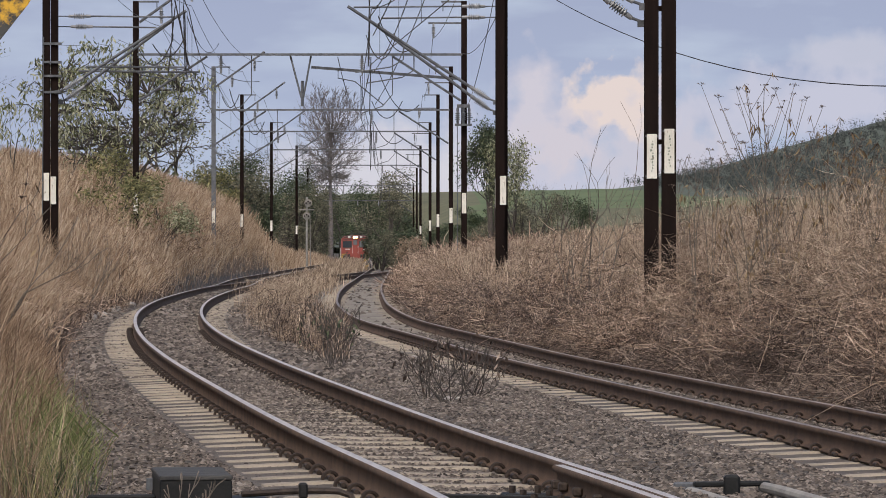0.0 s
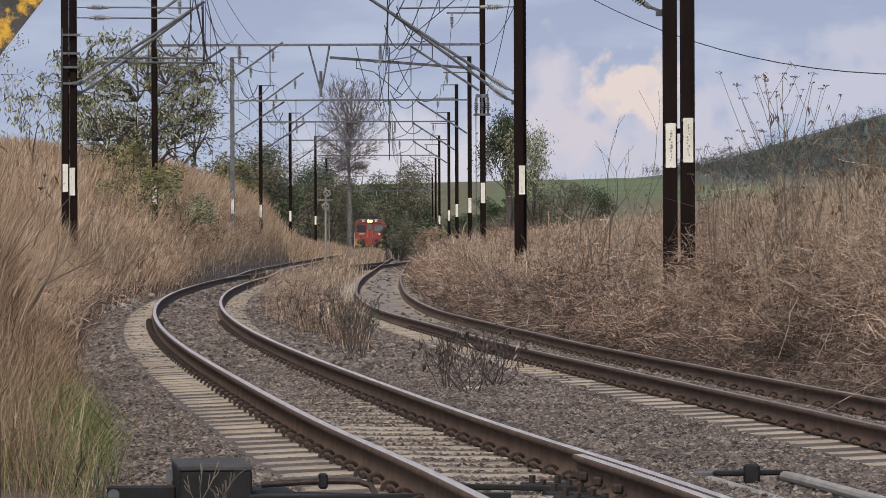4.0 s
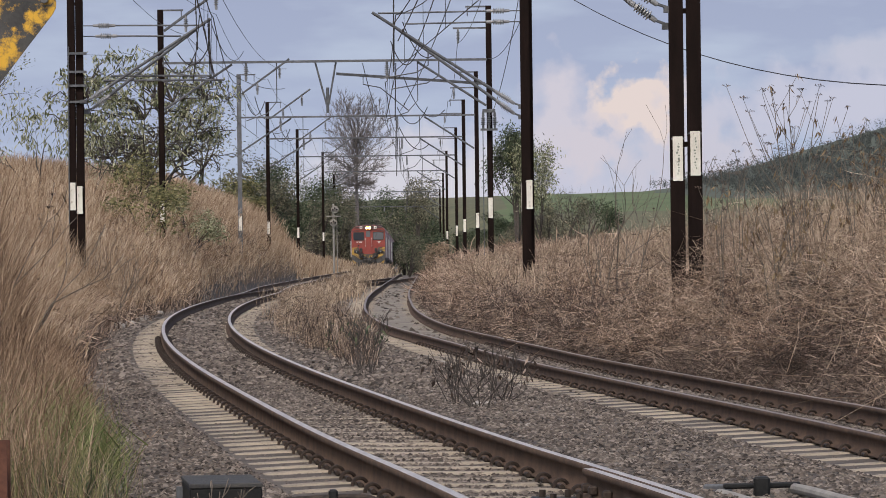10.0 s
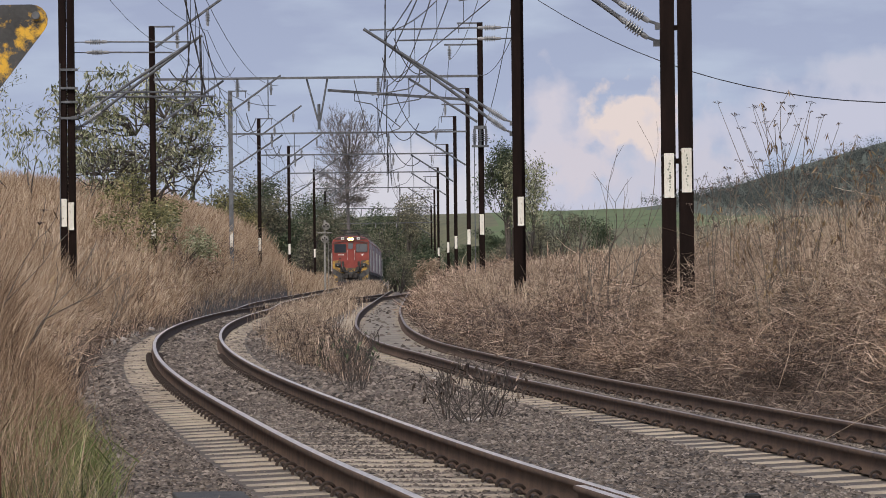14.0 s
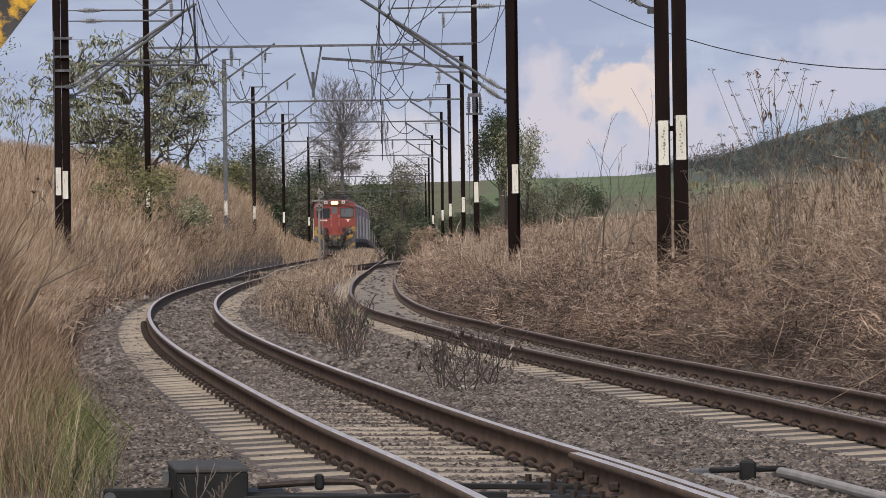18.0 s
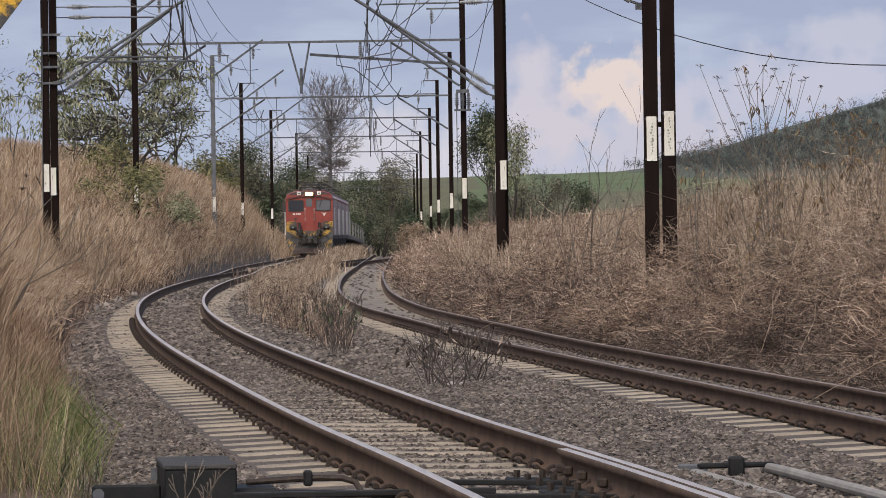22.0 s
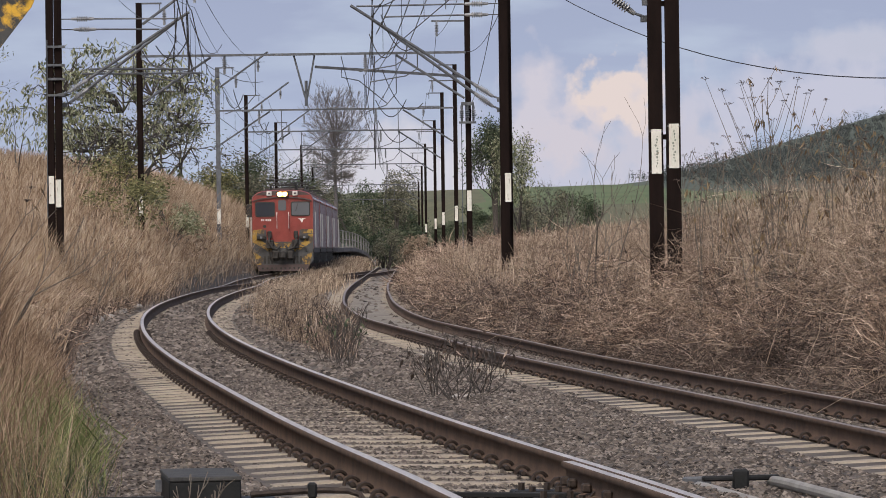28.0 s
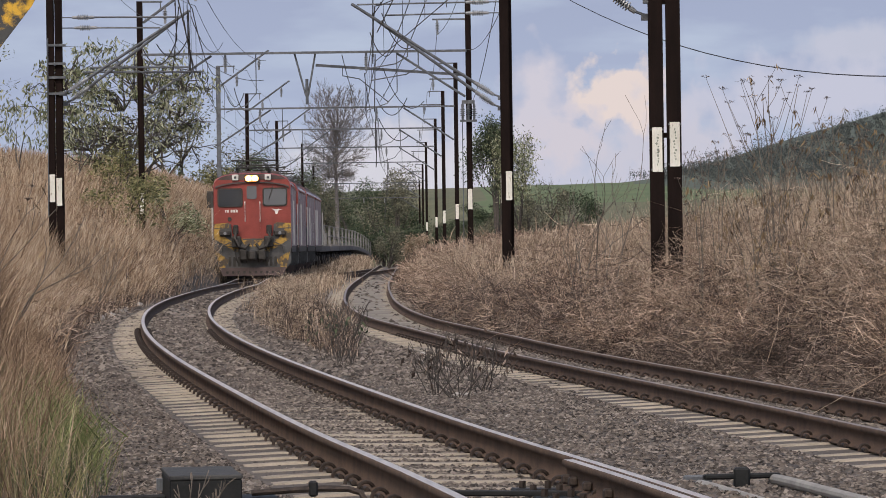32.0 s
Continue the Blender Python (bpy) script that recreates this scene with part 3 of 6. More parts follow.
overhead(main_x, "main line")
overhead(side_x, "siding", 0.06)


def feeder(x_of, z, label, r=0.008, sag=0.9):
    pts = []
    for a, b in zip(SUPPORTS, SUPPORTS[1:]):
        for k in range(8):
            u = k / 8
            pts.append((x_of(a) + (x_of(b) - x_of(a)) * u, a + (b - a) * u, z + float(main_z(a + (b - a) * u)) - 4 * u * (1 - u) * sag * ((b - a) / 60) ** 2))
    build_wire("feeder_wire", pts, r, label, "overhead wires")


feeder(lambda y: np.interp(y, (61, 98, 133, 490), (-6.6, -7.6, -7.4, -12.3)), 8.3, "feeder wire along the raised arms")
feeder(lambda y: np.interp(y, (61, 98, 133, 490), (-7.0, -8.0, -8.3, -13.2)), 7.7, "lower feeder wire along the raised arms")
feeder(lambda y: np.interp(y, (61, 94, 133, 490), (1.9, 0.6, -0.3, -4.1)), 7.35, "feeder wire along the far row of masts")
s = np.linspace(0, 1.45, 30)
build_wire("stay_cable", [(1.3 + 8.25 * u, 94 - 34 * u, 7.0 - 8.22 * u + 4.96 * u * u) for u in s], 0.009, "slack black cable hanging from the tall mast")


def jumper(a, b, sag, r, label, clamps=0):
    """A slack bare cable with clamps between two points."""
    a, b = Vector(a), Vector(b)
    pts = [a.lerp(b, k / 12) - Vector((0, 0, 4 * sag * (k / 12) * (1 - k / 12))) for k in range(13)]
    ob = build_wire("jumper_cable", pts, r, label, "jumpers")
    for k in range(clamps):
        p = pts[2 + int(9 * k / max(1, clamps - 1))] if clamps > 1 else pts[6]
        part("clamp", block(bmesh.new(), (0.035, 0.05, 0.07), p, None, 0.006), WIRE, ob)


LOOSE = "black jumper cable hanging between the wires"
for a, b, sag, r, c in (
    ((-5.75, 97, 6.35), (-5.9, 97, 4.9), 0.0, 0.011, 4), ((-5.6, 97.5, 6.4), (-5.65, 99, 4.95), 0.0, 0.011, 4), ((-5.85, 97, 7.2), (-5.8, 97, 5.6), 0.0, 0.012, 3),
    ((-6.3, 98, 5.6), (-5.6, 98, 5.75), 0.35, 0.012, 0), ((-6.6, 98, 5.5), (-5.9, 98, 5.6), 0.4, 0.012, 0), ((-5.6, 98, 6.3), (-7.5, 133, 6.6), 0.9, 0.012, 2),
    ((-5.7, 98, 6.1), (-7.0, 133, 6.0), 0.8, 0.012, 2), ((-5.55, 98, 6.2), (-6.6, 133, 7.2), 0.5, 0.01, 0), ((-1.52, 94, 7.0), (-1.55, 94, 4.95), 0.0, 0.013, 5),
    ((-1.35, 94, 6.0), (-0.7, 94, 5.3), 0.3, 0.01, 0), ((-1.6, 94, 5.6), (-1.0, 94, 5.5), 0.45, 0.01, 0), ((0.6, 61, 6.9), (-1.5, 94, 6.0), 0.1, 0.012, 3),
    ((0.35, 61, 6.9), (-1.45, 94, 5.6), 0.1, 0.012, 2), ((-0.2, 80, 6.9), (-2.1, 133, 6.3), 0.4, 0.012, 3), ((0.2, 80, 7.0), (-2.0, 133, 5.4), 0.3, 0.011, 2),
    ((-2.12, 133, 6.8), (-2.16, 133, 5.1), 0.0, 0.015, 4), ((-1.9, 133, 6.4), (-0.7, 133, 5.4), 0.6, 0.012, 0), ((-2.1, 133, 5.5), (-1.2, 133, 5.5), 0.5, 0.012, 0),
    ((-2.9, 182, 6.7), (-2.95, 182, 5.0), 0.0, 0.02, 3), ((-2.8, 182, 6.3), (-1.6, 182, 5.6), 0.5, 0.016, 0), ((-3.4, 215, 6.7), (-3.45, 215, 4.9), 0.0, 0.022, 3),
    ((-8.3, 133, 7.7), (-7.4, 182, 7.9), 0.5, 0.012, 0), ((-8.6, 182, 7.6), (-8.1, 182, 6.7), 0.3, 0.016, 0), ((-8.9, 182, 7.3), (-8.2, 182, 7.4), 0.5, 0.016, 0),
    ((-9.0, 215, 7.4), (-8.3, 215, 6.8), 0.4, 0.018, 0), ((-9.3, 215, 7.0), (-8.5, 215, 7.2), 0.5, 0.018, 0), ((1.25, 94, 7.5), (0.65, 133, 5.2), 0.5, 0.009, 0),
    ((1.2, 94, 6.2), (0.6, 133, 6.9), 0.3, 0.009, 0), ((-6.4, 96, 9.5), (-7.3, 182, 8.7), 1.2, 0.009, 0), ((-3.1, 133, 6.8), (-3.2, 182, 6.6), 0.6, 0.012, 2),
):
    jumper(a, b, sag, r, LOOSE, c)


# ---- sky behind everything ----
def build_sky():
    m = bpy.data.materials.new("clouded_sky")
    m.use_nodes = True
    nodes, links = m.node_tree.nodes, m.node_tree.links
    out = nodes["Material Output"]
    nodes.remove(nodes["Principled BSDF"])
    em = nodes.new("ShaderNodeEmission")
    co = nodes.new("ShaderNodeTexCoord")
    sep = nodes.new("ShaderNodeSeparateXYZ")
    links.new(co.outputs["Object"], sep.inputs[0])
    up = nodes.new("ShaderNodeMapRange")
    up.inputs[1].default_value, up.inputs[2].default_value = 0.0, 260.0
    links.new(sep.outputs["Z"], up.inputs[0])
    base = ramp_of(nodes, ((0.0, (0.5, 0.58, 0.705)), (0.45, (0.41, 0.468, 0.632)), (1.0, (0.355, 0.403, 0.562))))
    links.new(up.outputs[0], base.inputs[0])

    def cloud(scale, detail, lo, hi, place, stretch):
        mp = nodes.new("ShaderNodeMapping")
        mp.inputs["Location"].default_value, mp.inputs["Scale"].default_value = place, stretch
        links.new(co.outputs["Object"], mp.inputs[0])
        n = nodes.new("ShaderNodeTexNoise")
        n.inputs["Scale"].default_value, n.inputs["Detail"].default_value, n.inputs["Roughness"].default_value = scale, detail, 0.5
        links.new(mp.outputs[0], n.inputs["Vector"])
        r = ramp_of(nodes, ((lo, (0, 0, 0)), (hi, (1, 1, 1))))
        links.new(n.outputs[0], r.inputs[0])
        return r.outputs[0]

    def blend(a, b_colour, fac):
        mix = nodes.new("ShaderNodeMix")
        mix.data_type = "RGBA"
        links.new(fac, mix.inputs[0])
        links.new(a, mix.inputs[6])
        mix.inputs[7].default_value = (*b_colour, 1)
        return mix.outputs[2]

    def puff(cx, cz, rx, rz, soft):
        """A heap of cloud round a centre, its rim torn by noise."""
        mp = nodes.new("ShaderNodeMapping")
        mp.vector_type = "POINT"
        mp.inputs["Location"].default_value, mp.inputs["Scale"].default_value = (-cx / rx, 0, -cz / rz), (1 / rx, 0, 1 / rz)
        links.new(co.outputs["Object"], mp.inputs[0])
        ln = nodes.new("ShaderNodeVectorMath")
        ln.operation = "LENGTH"
        links.new(mp.outputs[0], ln.inputs[0])
        n = nodes.new("ShaderNodeTexNoise")
        n.inputs["Scale"].default_value, n.inputs["Detail"].default_value = 0.035, 7
        links.new(co.outputs["Object"], n.inputs["Vector"])
        ad = nodes.new("ShaderNodeMath")
        ad.operation = "MULTIPLY_ADD"
        ad.inputs[1].default_value = 2.8
        links.new(n.outputs[0], ad.inputs[0])
        links.new(ln.outputs["Value"], ad.inputs[2])
        mr = nodes.new("ShaderNodeMapRange")
        mr.inputs[1].default_value, mr.inputs[2].default_value = 2.1, 2.1 + soft * 1.3
        mr.inputs[3].default_value, mr.inputs[4].default_value = 1.0, 0.0
        links.new(ad.outputs[0], mr.inputs[0])
        return mr.outputs[0]

    colour = base.outputs[0]
    colour = blend(colour, (0.49, 0.56, 0.7), cloud(0.012, 5, 0.45, 0.75, (3, 0, 1), (0.6, 1, 2.2)))
    colour = blend(colour, (0.56, 0.57, 0.69), puff(60, 40, 150, 45, 0.9))
    colour = blend(colour, (0.585, 0.575, 0.67), puff(185, 92, 62, 44, 0.6))
    colour = blend(colour, (0.78, 0.67, 0.64), puff(152, 132, 44, 32, 0.3))
    colour = blend(colour, (0.63, 0.6, 0.68), puff(80, 118, 20, 36, 0.8))
    colour = blend(colour, (0.64, 0.6, 0.67), puff(108, 96, 30, 22, 0.4))
    colour = blend(colour, (0.53, 0.55, 0.665), puff(370, 172, 50, 14, 0.8))
    colour = blend(colour, (0.56, 0.57, 0.69), puff(330, 130, 90, 24, 0.8))
    colour = blend(colour, (0.66, 0.65, 0.72), puff(-60, 55, 70, 40, 0.9))
    links.new(colour, em.inputs[0])
    em.inputs[1].default_value = 1.0
    links.new(em.outputs[0], out.inputs[0])
    verts, faces = [], []
    for a in np.linspace(-70, 70, 57):
        verts += [(4000 * math.sin(radians(a)), 4000 * math.cos(radians(a)) - 0, -60), (4000 * math.sin(radians(a)), 4000 * math.cos(radians(a)), 1500)]
    faces = [(2 * i, 2 * i + 2, 2 * i + 3, 2 * i + 1) for i in range(56)]
    ob = sheet("backdrop", verts, faces, m, smooth=True)
    tagged(ob, "pale lilac-blue sky with warm white cumulus", "sky", kind="structure")


build_sky()


# ---- plants ----
def ribbons(rng, base, top, width, bend, taper=0.25, side=None, plain=False):
    """Thin blades or twigs from base to top points, bent in the middle: two quads each, or one if plain."""
    n = len(base)
    d = top - base
    if side is None:
        a = rng.uniform(0, math.pi, n)
        side = np.stack([np.cos(a), np.sin(a) * 0.5, 0.25 * rng.normal(size=n)], -1)
    side = side * (width[:, None] / 2)
    if plain:
        v = np.stack([base - side, base + side, top + side * taper, top - side * taper], 1)
        return v.reshape(-1, 3), np.arange(n * 4).reshape(n, 4)
    mid = base + d * 0.55 + bend
    v = np.stack([base - side, base + side, mid + side * 0.85, mid - side * 0.85, top + side * taper, top - side * taper], 1)
    k = np.arange(n)[:, None] * 6
    f = np.concatenate([k + np.array([0, 1, 2, 3]), k + np.array([3, 2, 4, 5])], 0)
    return v.reshape(-1, 3), f


def arcs(rng, base, way, length, width, curl=1.2, sag=0.5):
    """Curling twigs: two quads each, bent round in one plane and sagging a little."""
    n = len(base)
    way = way / (np.linalg.norm(way, axis=1)[:, None] + 1e-9)
    turn = np.cross(way, rng.normal(size=(n, 3)))
    turn /= np.linalg.norm(turn, axis=1)[:, None] + 1e-9
    turn[:, 2] -= sag
    side = np.cross(way, rng.normal(size=(n, 3)))
    side /= np.linalg.norm(side, axis=1)[:, None] + 1e-9
    c = (curl * rng.uniform(0.2, 1.2, n))[:, None]
    rows = []
    for k, w in ((0.0, 1.0), (0.52, 0.9), (1.0, 0.35)):
        p = base + (way * k + turn * c * k * k * 0.5) * length[:, None]
        s = side * (width * w / 2)[:, None]
        rows += [p - s, p + s]
    v = np.stack(rows, 1)
    o = np.arange(n)[:, None] * 6
    f = np.concatenate([o + np.array(q) for q in ((0, 1, 3, 2), (2, 3, 5, 4))], 0)
    return v.reshape(-1, 3), f


def gather(pieces):
    vs, fs, o = [], [], 0
    for v, f in pieces:
        vs.append(v)
        fs.append(f + o)
        o += len(v)
    return np.concatenate(vs), np.concatenate(fs)


def grass(name, rng, x, y, height, width, material, label, lean=(0.12, 0.0), spread=0.22, heads=0.0, droop=0.1, category="grass", plain=False):
    """Blades rooted at x, y on the ground; a share of them carries a plume."""
    n = len(x)
    z = ground_z(x, y) - 0.04
    base = np.stack([x, y, z], -1)
    h = height * rng.uniform(0.55, 1.1, n)
    tip = base + np.stack([h * (lean[0] + spread * rng.normal(size=n)), h * (lean[1] + spread * rng.normal(size=n)), h], -1)
    bend = np.stack([droop * h * rng.normal(size=n) * 0.5, droop * h * rng.normal(size=n) * 0.5, 0.12 * h], -1)
    pieces = [ribbons(rng, base, tip, width * rng.uniform(0.6, 1.3, n), bend, plain=plain)]
    if heads:
        pick = rng.random(n) < heads
        b = tip[pick] - (tip[pick] - base[pick]) * 0.2
        m = len(b)
        e = tip[pick] + np.stack([rng.normal(size=m) * 0.05 + 0.04, rng.normal(size=m) * 0.04, rng.uniform(-0.02, 0.07, m)], -1)
        pieces.append(ribbons(rng, b, e, width[pick] * 1.9 if np.ndim(width) else np.full(m, width * 1.9), rng.normal(size=(m, 3)) * 0.015, 0.3, plain=True))
    v, f = gather(pieces)
    return tagged(sheet(name, v, f, material), label, category, kind="stuff")


def strip(rng, n, y0, y1, edge, a, b, toward):
    """Roots along a strip: a to b metres outside an edge line, gathered in tussocks."""
    y = rng.uniform(y0, y1, n)
    u = a + (b - a) * rng.random(n) ** 1.3
    x = edge(y) + toward * u
    return x + 0.12 * rng.normal(size=n), y + 0.12 * rng.normal(size=n)


DRY_GRASS = leafy("dry_red_grass", ((0.0, (0.17, 0.105, 0.066)), (0.3, (0.31, 0.215, 0.142)), (0.65, (0.47, 0.345, 0.235)), (1.0, (0.68, 0.555, 0.42))), 0.8, 0.3, 0.75, 0.8)
PALE_GRASS = leafy("pale_straw", ((0.0, (0.14, 0.102, 0.074)), (0.4, (0.32, 0.235, 0.168)), (0.75, (0.5, 0.383, 0.28)), (1.0, (0.7, 0.575, 0.44))), 0.8, 0.3, 0.8, 1.2)
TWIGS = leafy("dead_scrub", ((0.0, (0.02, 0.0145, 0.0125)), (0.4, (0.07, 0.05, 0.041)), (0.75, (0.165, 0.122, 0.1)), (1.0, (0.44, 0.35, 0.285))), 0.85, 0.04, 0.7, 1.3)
BRUSH = leafy("dead_brown_brush", ((0.0, (0.038, 0.023, 0.018)), (0.3, (0.12, 0.078, 0.057)), (0.62, (0.35, 0.245, 0.18)), (1.0, (0.74, 0.58, 0.45))), 0.85, 0.06, 0.8, 1.4)
LEAF_GREY = leafy("grey_olive_leaves", ((0.0, (0.06, 0.06, 0.042)), (0.5, (0.14, 0.135, 0.095)), (1.0, (0.29, 0.27, 0.19))), 0.75, 0.2)
RUSSET_GRASS = leafy("russet_grass", ((0.0, (0.085, 0.052, 0.034)), (0.35, (0.205, 0.134, 0.087)), (0.7, (0.35, 0.245, 0.163)), (1.0, (0.56, 0.425, 0.305))), 0.8, 0.25, 0.7, 1.3)
GREEN_GRASS = leafy("green_grass", ((0.0, (0.06, 0.075, 0.026)), (0.5, (0.16, 0.19, 0.065)), (1.0, (0.36, 0.38, 0.18))), 0.6, 0.35)
# top tone raised to paint bright highlights on single leaves
LEAF_OLIVE = leafy("olive_leaves", ((0.0, (0.07, 0.083, 0.04)), (0.5, (0.25, 0.262, 0.145)), (1.0, (0.6, 0.6, 0.42))), 0.6, 0.4)
LEAF_YELLOW = leafy("yellow_green_leaves", ((0.0, (0.065, 0.07, 0.03)), (0.5, (0.19, 0.185, 0.085)), (1.0, (0.4, 0.36, 0.18))), 0.6, 0.3)
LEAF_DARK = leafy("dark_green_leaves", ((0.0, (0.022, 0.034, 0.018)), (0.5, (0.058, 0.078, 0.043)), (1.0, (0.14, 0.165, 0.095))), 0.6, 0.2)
LEAF_DEAD = leafy("withered_leaves", ((0.0, (0.09, 0.058, 0.036)), (0.5, (0.2, 0.138, 0.078)), (1.0, (0.36, 0.27, 0.16))), 0.8, 0.2)
# distance haze is mixed into these leaf tones as grey and blue
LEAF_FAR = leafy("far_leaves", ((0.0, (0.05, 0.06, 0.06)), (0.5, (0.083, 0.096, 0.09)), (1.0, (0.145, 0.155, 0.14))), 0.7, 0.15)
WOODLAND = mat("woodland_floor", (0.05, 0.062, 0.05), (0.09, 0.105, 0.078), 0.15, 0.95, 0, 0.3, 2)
BARK = mat("grey_brown_bark", (0.03, 0.025, 0.022), (0.1, 0.084, 0.074), 12, 0.9, 0, 0.6, 60)
# bark of the skyline tree, lightened to lilac-grey to paint in the haze
PALE_BARK = mat("pale_grey_bark", (0.1, 0.088, 0.086), (0.24, 0.215, 0.21), 12, 0.9, 0, 0.4, 60)
STALK = mat("dry_stalk", (0.075, 0.06, 0.048), (0.22, 0.183, 0.15), 12, 0.9, 0, 0.2, 60)

rng = np.random.default_rng(11)
# tall reddish grass on the bank beside the main line
x, y = strip(rng, 36000, 26.5, 47, left_edge, 0.25, 3.4, -1)
grass("tall_grass", rng, x, y, 0.4 + 1.15 * step(0.4, 1.1, left_edge(y) - x) * rng.uniform(0.55, 1.05, len(x)), np.full(len(x), 0.0038), RUSSET_GRASS, "tall red-brown dry grass beside the ballast", (0.06, 0), 0.13, heads=0.7, droop=0.2)
x, y = strip(rng, 42000, 45, 100, left_edge, 0.3, 6.5, -1)
grass("tall_grass", rng, x, y, 0.45 + 0.6 * step(0.5, 1.6, left_edge(y) - x), np.full(len(x), 0.0065), DRY_GRASS, "tall red-brown dry grass on the cutting bank", (0.05, 0), 0.24, heads=0.8, droop=0.35)
x, y = strip(rng, 64000, 100, 240, left_edge, 0.15, 11, -1)
grass("tall_grass", rng, x, y, 0.65 + 0.45 * step(0.3, 1.0, left_edge(y) - x), np.full(len(x), 0.0115), DRY_GRASS, "dense red-brown grass on the high bank", (0.05, 0), 0.3, heads=0.8, plain=True)
x, y = strip(rng, 16000, 240, 440, left_edge, -0.1, 9, -1)
grass("tall_grass", rng, x, y, 0.9 + 0 * y, np.full(len(x), 0.026), DRY_GRASS, "far red-brown grass along the line", (0.08, 0), heads=0.4)
x, y = strip(rng, 9000, 23, 36, left_edge, 0.5, 2.6, -1)
grass("straw_grass", rng, x, y, 0.7 + 0 * y, np.full(len(x), 0.0034), RUSSET_GRASS, "russet dry grass beside the ballast", (0.03, 0), 0.16, heads=0.3, droop=0.25)
# grey undergrowth at the foot of the bank
x, y = strip(rng, 12000, 48, 130, left_edge, 0.0, 1.3, -1)
grass("undergrowth", rng, x, y, 0.4 + 0 * y, np.full(len(x), 0.009), TWIGS, "grey-brown dead undergrowth at the foot of the bank", (0.0, 0), 0.35, category="scrub")
# dark green blades added as shade in the near grass, then the green tuft
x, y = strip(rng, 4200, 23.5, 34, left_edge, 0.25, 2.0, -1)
grass("undergrowth", rng, x, y, 0.3 + 0 * y, np.full(len(x), 0.006), LEAF_DARK, "dark green low growth put in as shade among the near grass", (0.0, 0), 0.3, category="grass")
x, y = strip(rng, 3600, 25.2, 29.5, left_edge, 0.22, 0.95, -1)
grass("green_grass", rng, x, y, 0.4 + 0 * y, np.full(len(x), 0.0085), GREEN_GRASS, "fresh green grass tuft by the ballast", (0.02, 0), 0.3, droop=0.5)
x, y = strip(rng, 3600, 23, 31, left_edge, 0.3, 1.7, -1)
grass("mixed_grass", rng, x, y, 0.42 + 0 * y, np.full(len(x), 0.0045), LEAF_YELLOW, "mixed green and straw grass by the ballast", (0.05, 0), 0.28, droop=0.35)
x, y = strip(rng, 1800, 23, 33, left_edge, 0.25, 1.2, -1)
grass("straw_grass", rng, x, y, 0.36 + 0 * y, np.full(len(x), 0.0042), PALE_GRASS, "pale straw among the green tuft", (0.04, 0), 0.32, droop=0.4)


def brush_height(y):
    return 1.6 - 0.75 * step(60, 92, y)


def tangle(name, rng, n, y0, y1, a, b, least, most, width, label, material, flat=0.45, long=0.0, low=0.0, high=1.0):
    """A bank of curling dead twigs, heaped in clumps, beside the siding."""
    y = rng.uniform(y0, y1, n)
    u = a + (b - a) * rng.random(n) ** 1.25
    x = right_edge(y) + u
    h = brush_height(y) * (0.3 + 0.7 * step(-0.2, 1.3, u)) * (0.88 + 0.24 * bump_noise(x, y, 2.1, 3.0) + 0.2 * bump_noise(x, y, 5.3, 1.0))
    z = ground_z(x, y) + np.clip(h, 0.1, 3) * (low + (high - low) * rng.random(n) ** 0.8)
    way = rng.normal(size=(n, 3)) * (1, 1, flat) + np.array((0, 0, 0.18))
    ln = rng.uniform(least, most, n)
    v, f = arcs(rng, np.stack([x, y, z], -1), way, ln, width * rng.uniform(0.5, 1.4, n), 1.5, 0.35 + long)
    return tagged(sheet(name, v, f, material), label, "scrub", kind="stuff")


# upper layer in a paler tone: sunlight on the brush put into colour
tangle("dead_brush", rng, 14000, 26, 64, 0.4, 5.0, 0.08, 0.4, 0.005, "tangled dead brush beside the siding, paled as if sunlit", PALE_GRASS, 0.55, 0.0, 0.55, 1.0)
# low layers in dark TWIGS: shade at the brush foot put into colour
tangle("dead_brush", rng, 16000, 26, 62, -0.25, 2.6, 0.08, 0.4, 0.0062, "grey-brown twigs under the brush, darkened for shade", TWIGS, 0.6, 0.0, 0.0, 0.6)
tangle("dead_brush", rng, 600, 26, 66, -0.2, 4.0, 0.6, 1.3, 0.0062, "long bleached stems arching out of the brush", PALE_GRASS, 0.6, 0.3)
tangle("dead_brush", rng, 9000, 62, 135, 0.0, 5.5, 0.12, 0.5, 0.0075, "tangled brown dead brush along the siding", BRUSH, 0.6, 0.0, 0.4, 1.0)
tangle("dead_brush", rng, 11000, 62, 135, -0.35, 3.2, 0.15, 0.5, 0.01, "twigs under the brush along the siding, darkened for shade", TWIGS, 0.6, 0.0, 0.0, 0.75)
tangle("dead_brush", rng, 10000, 135, 330, -0.25, 6, 0.3, 0.9, 0.024, "far dead brush along the siding", BRUSH, 0.7)


def leaf_cards(rng, centres, ln, wd, droop):
    """Small pointed leaves at the centres."""
    n = len(centres)
    d = rng.normal(size=(n, 3)) * (1, 1, 0.5)
    d[:, 2] -= droop
    d /= np.linalg.norm(d, axis=1)[:, None]
    s = np.cross(d, rng.normal(size=(n, 3)))
    s /= np.linalg.norm(s, axis=1)[:, None] + 1e-6
    l, w = ln * rng.uniform(0.6, 1.3, n)[:, None], wd * rng.uniform(0.6, 1.3, n)[:, None]
    v = np.stack([centres, centres + d * l * 0.45 + s * w / 2, centres + d * l, centres + d * l * 0.45 - s * w / 2], 1)
    return v.reshape(-1, 3), np.arange(n * 4).reshape(n, 4)


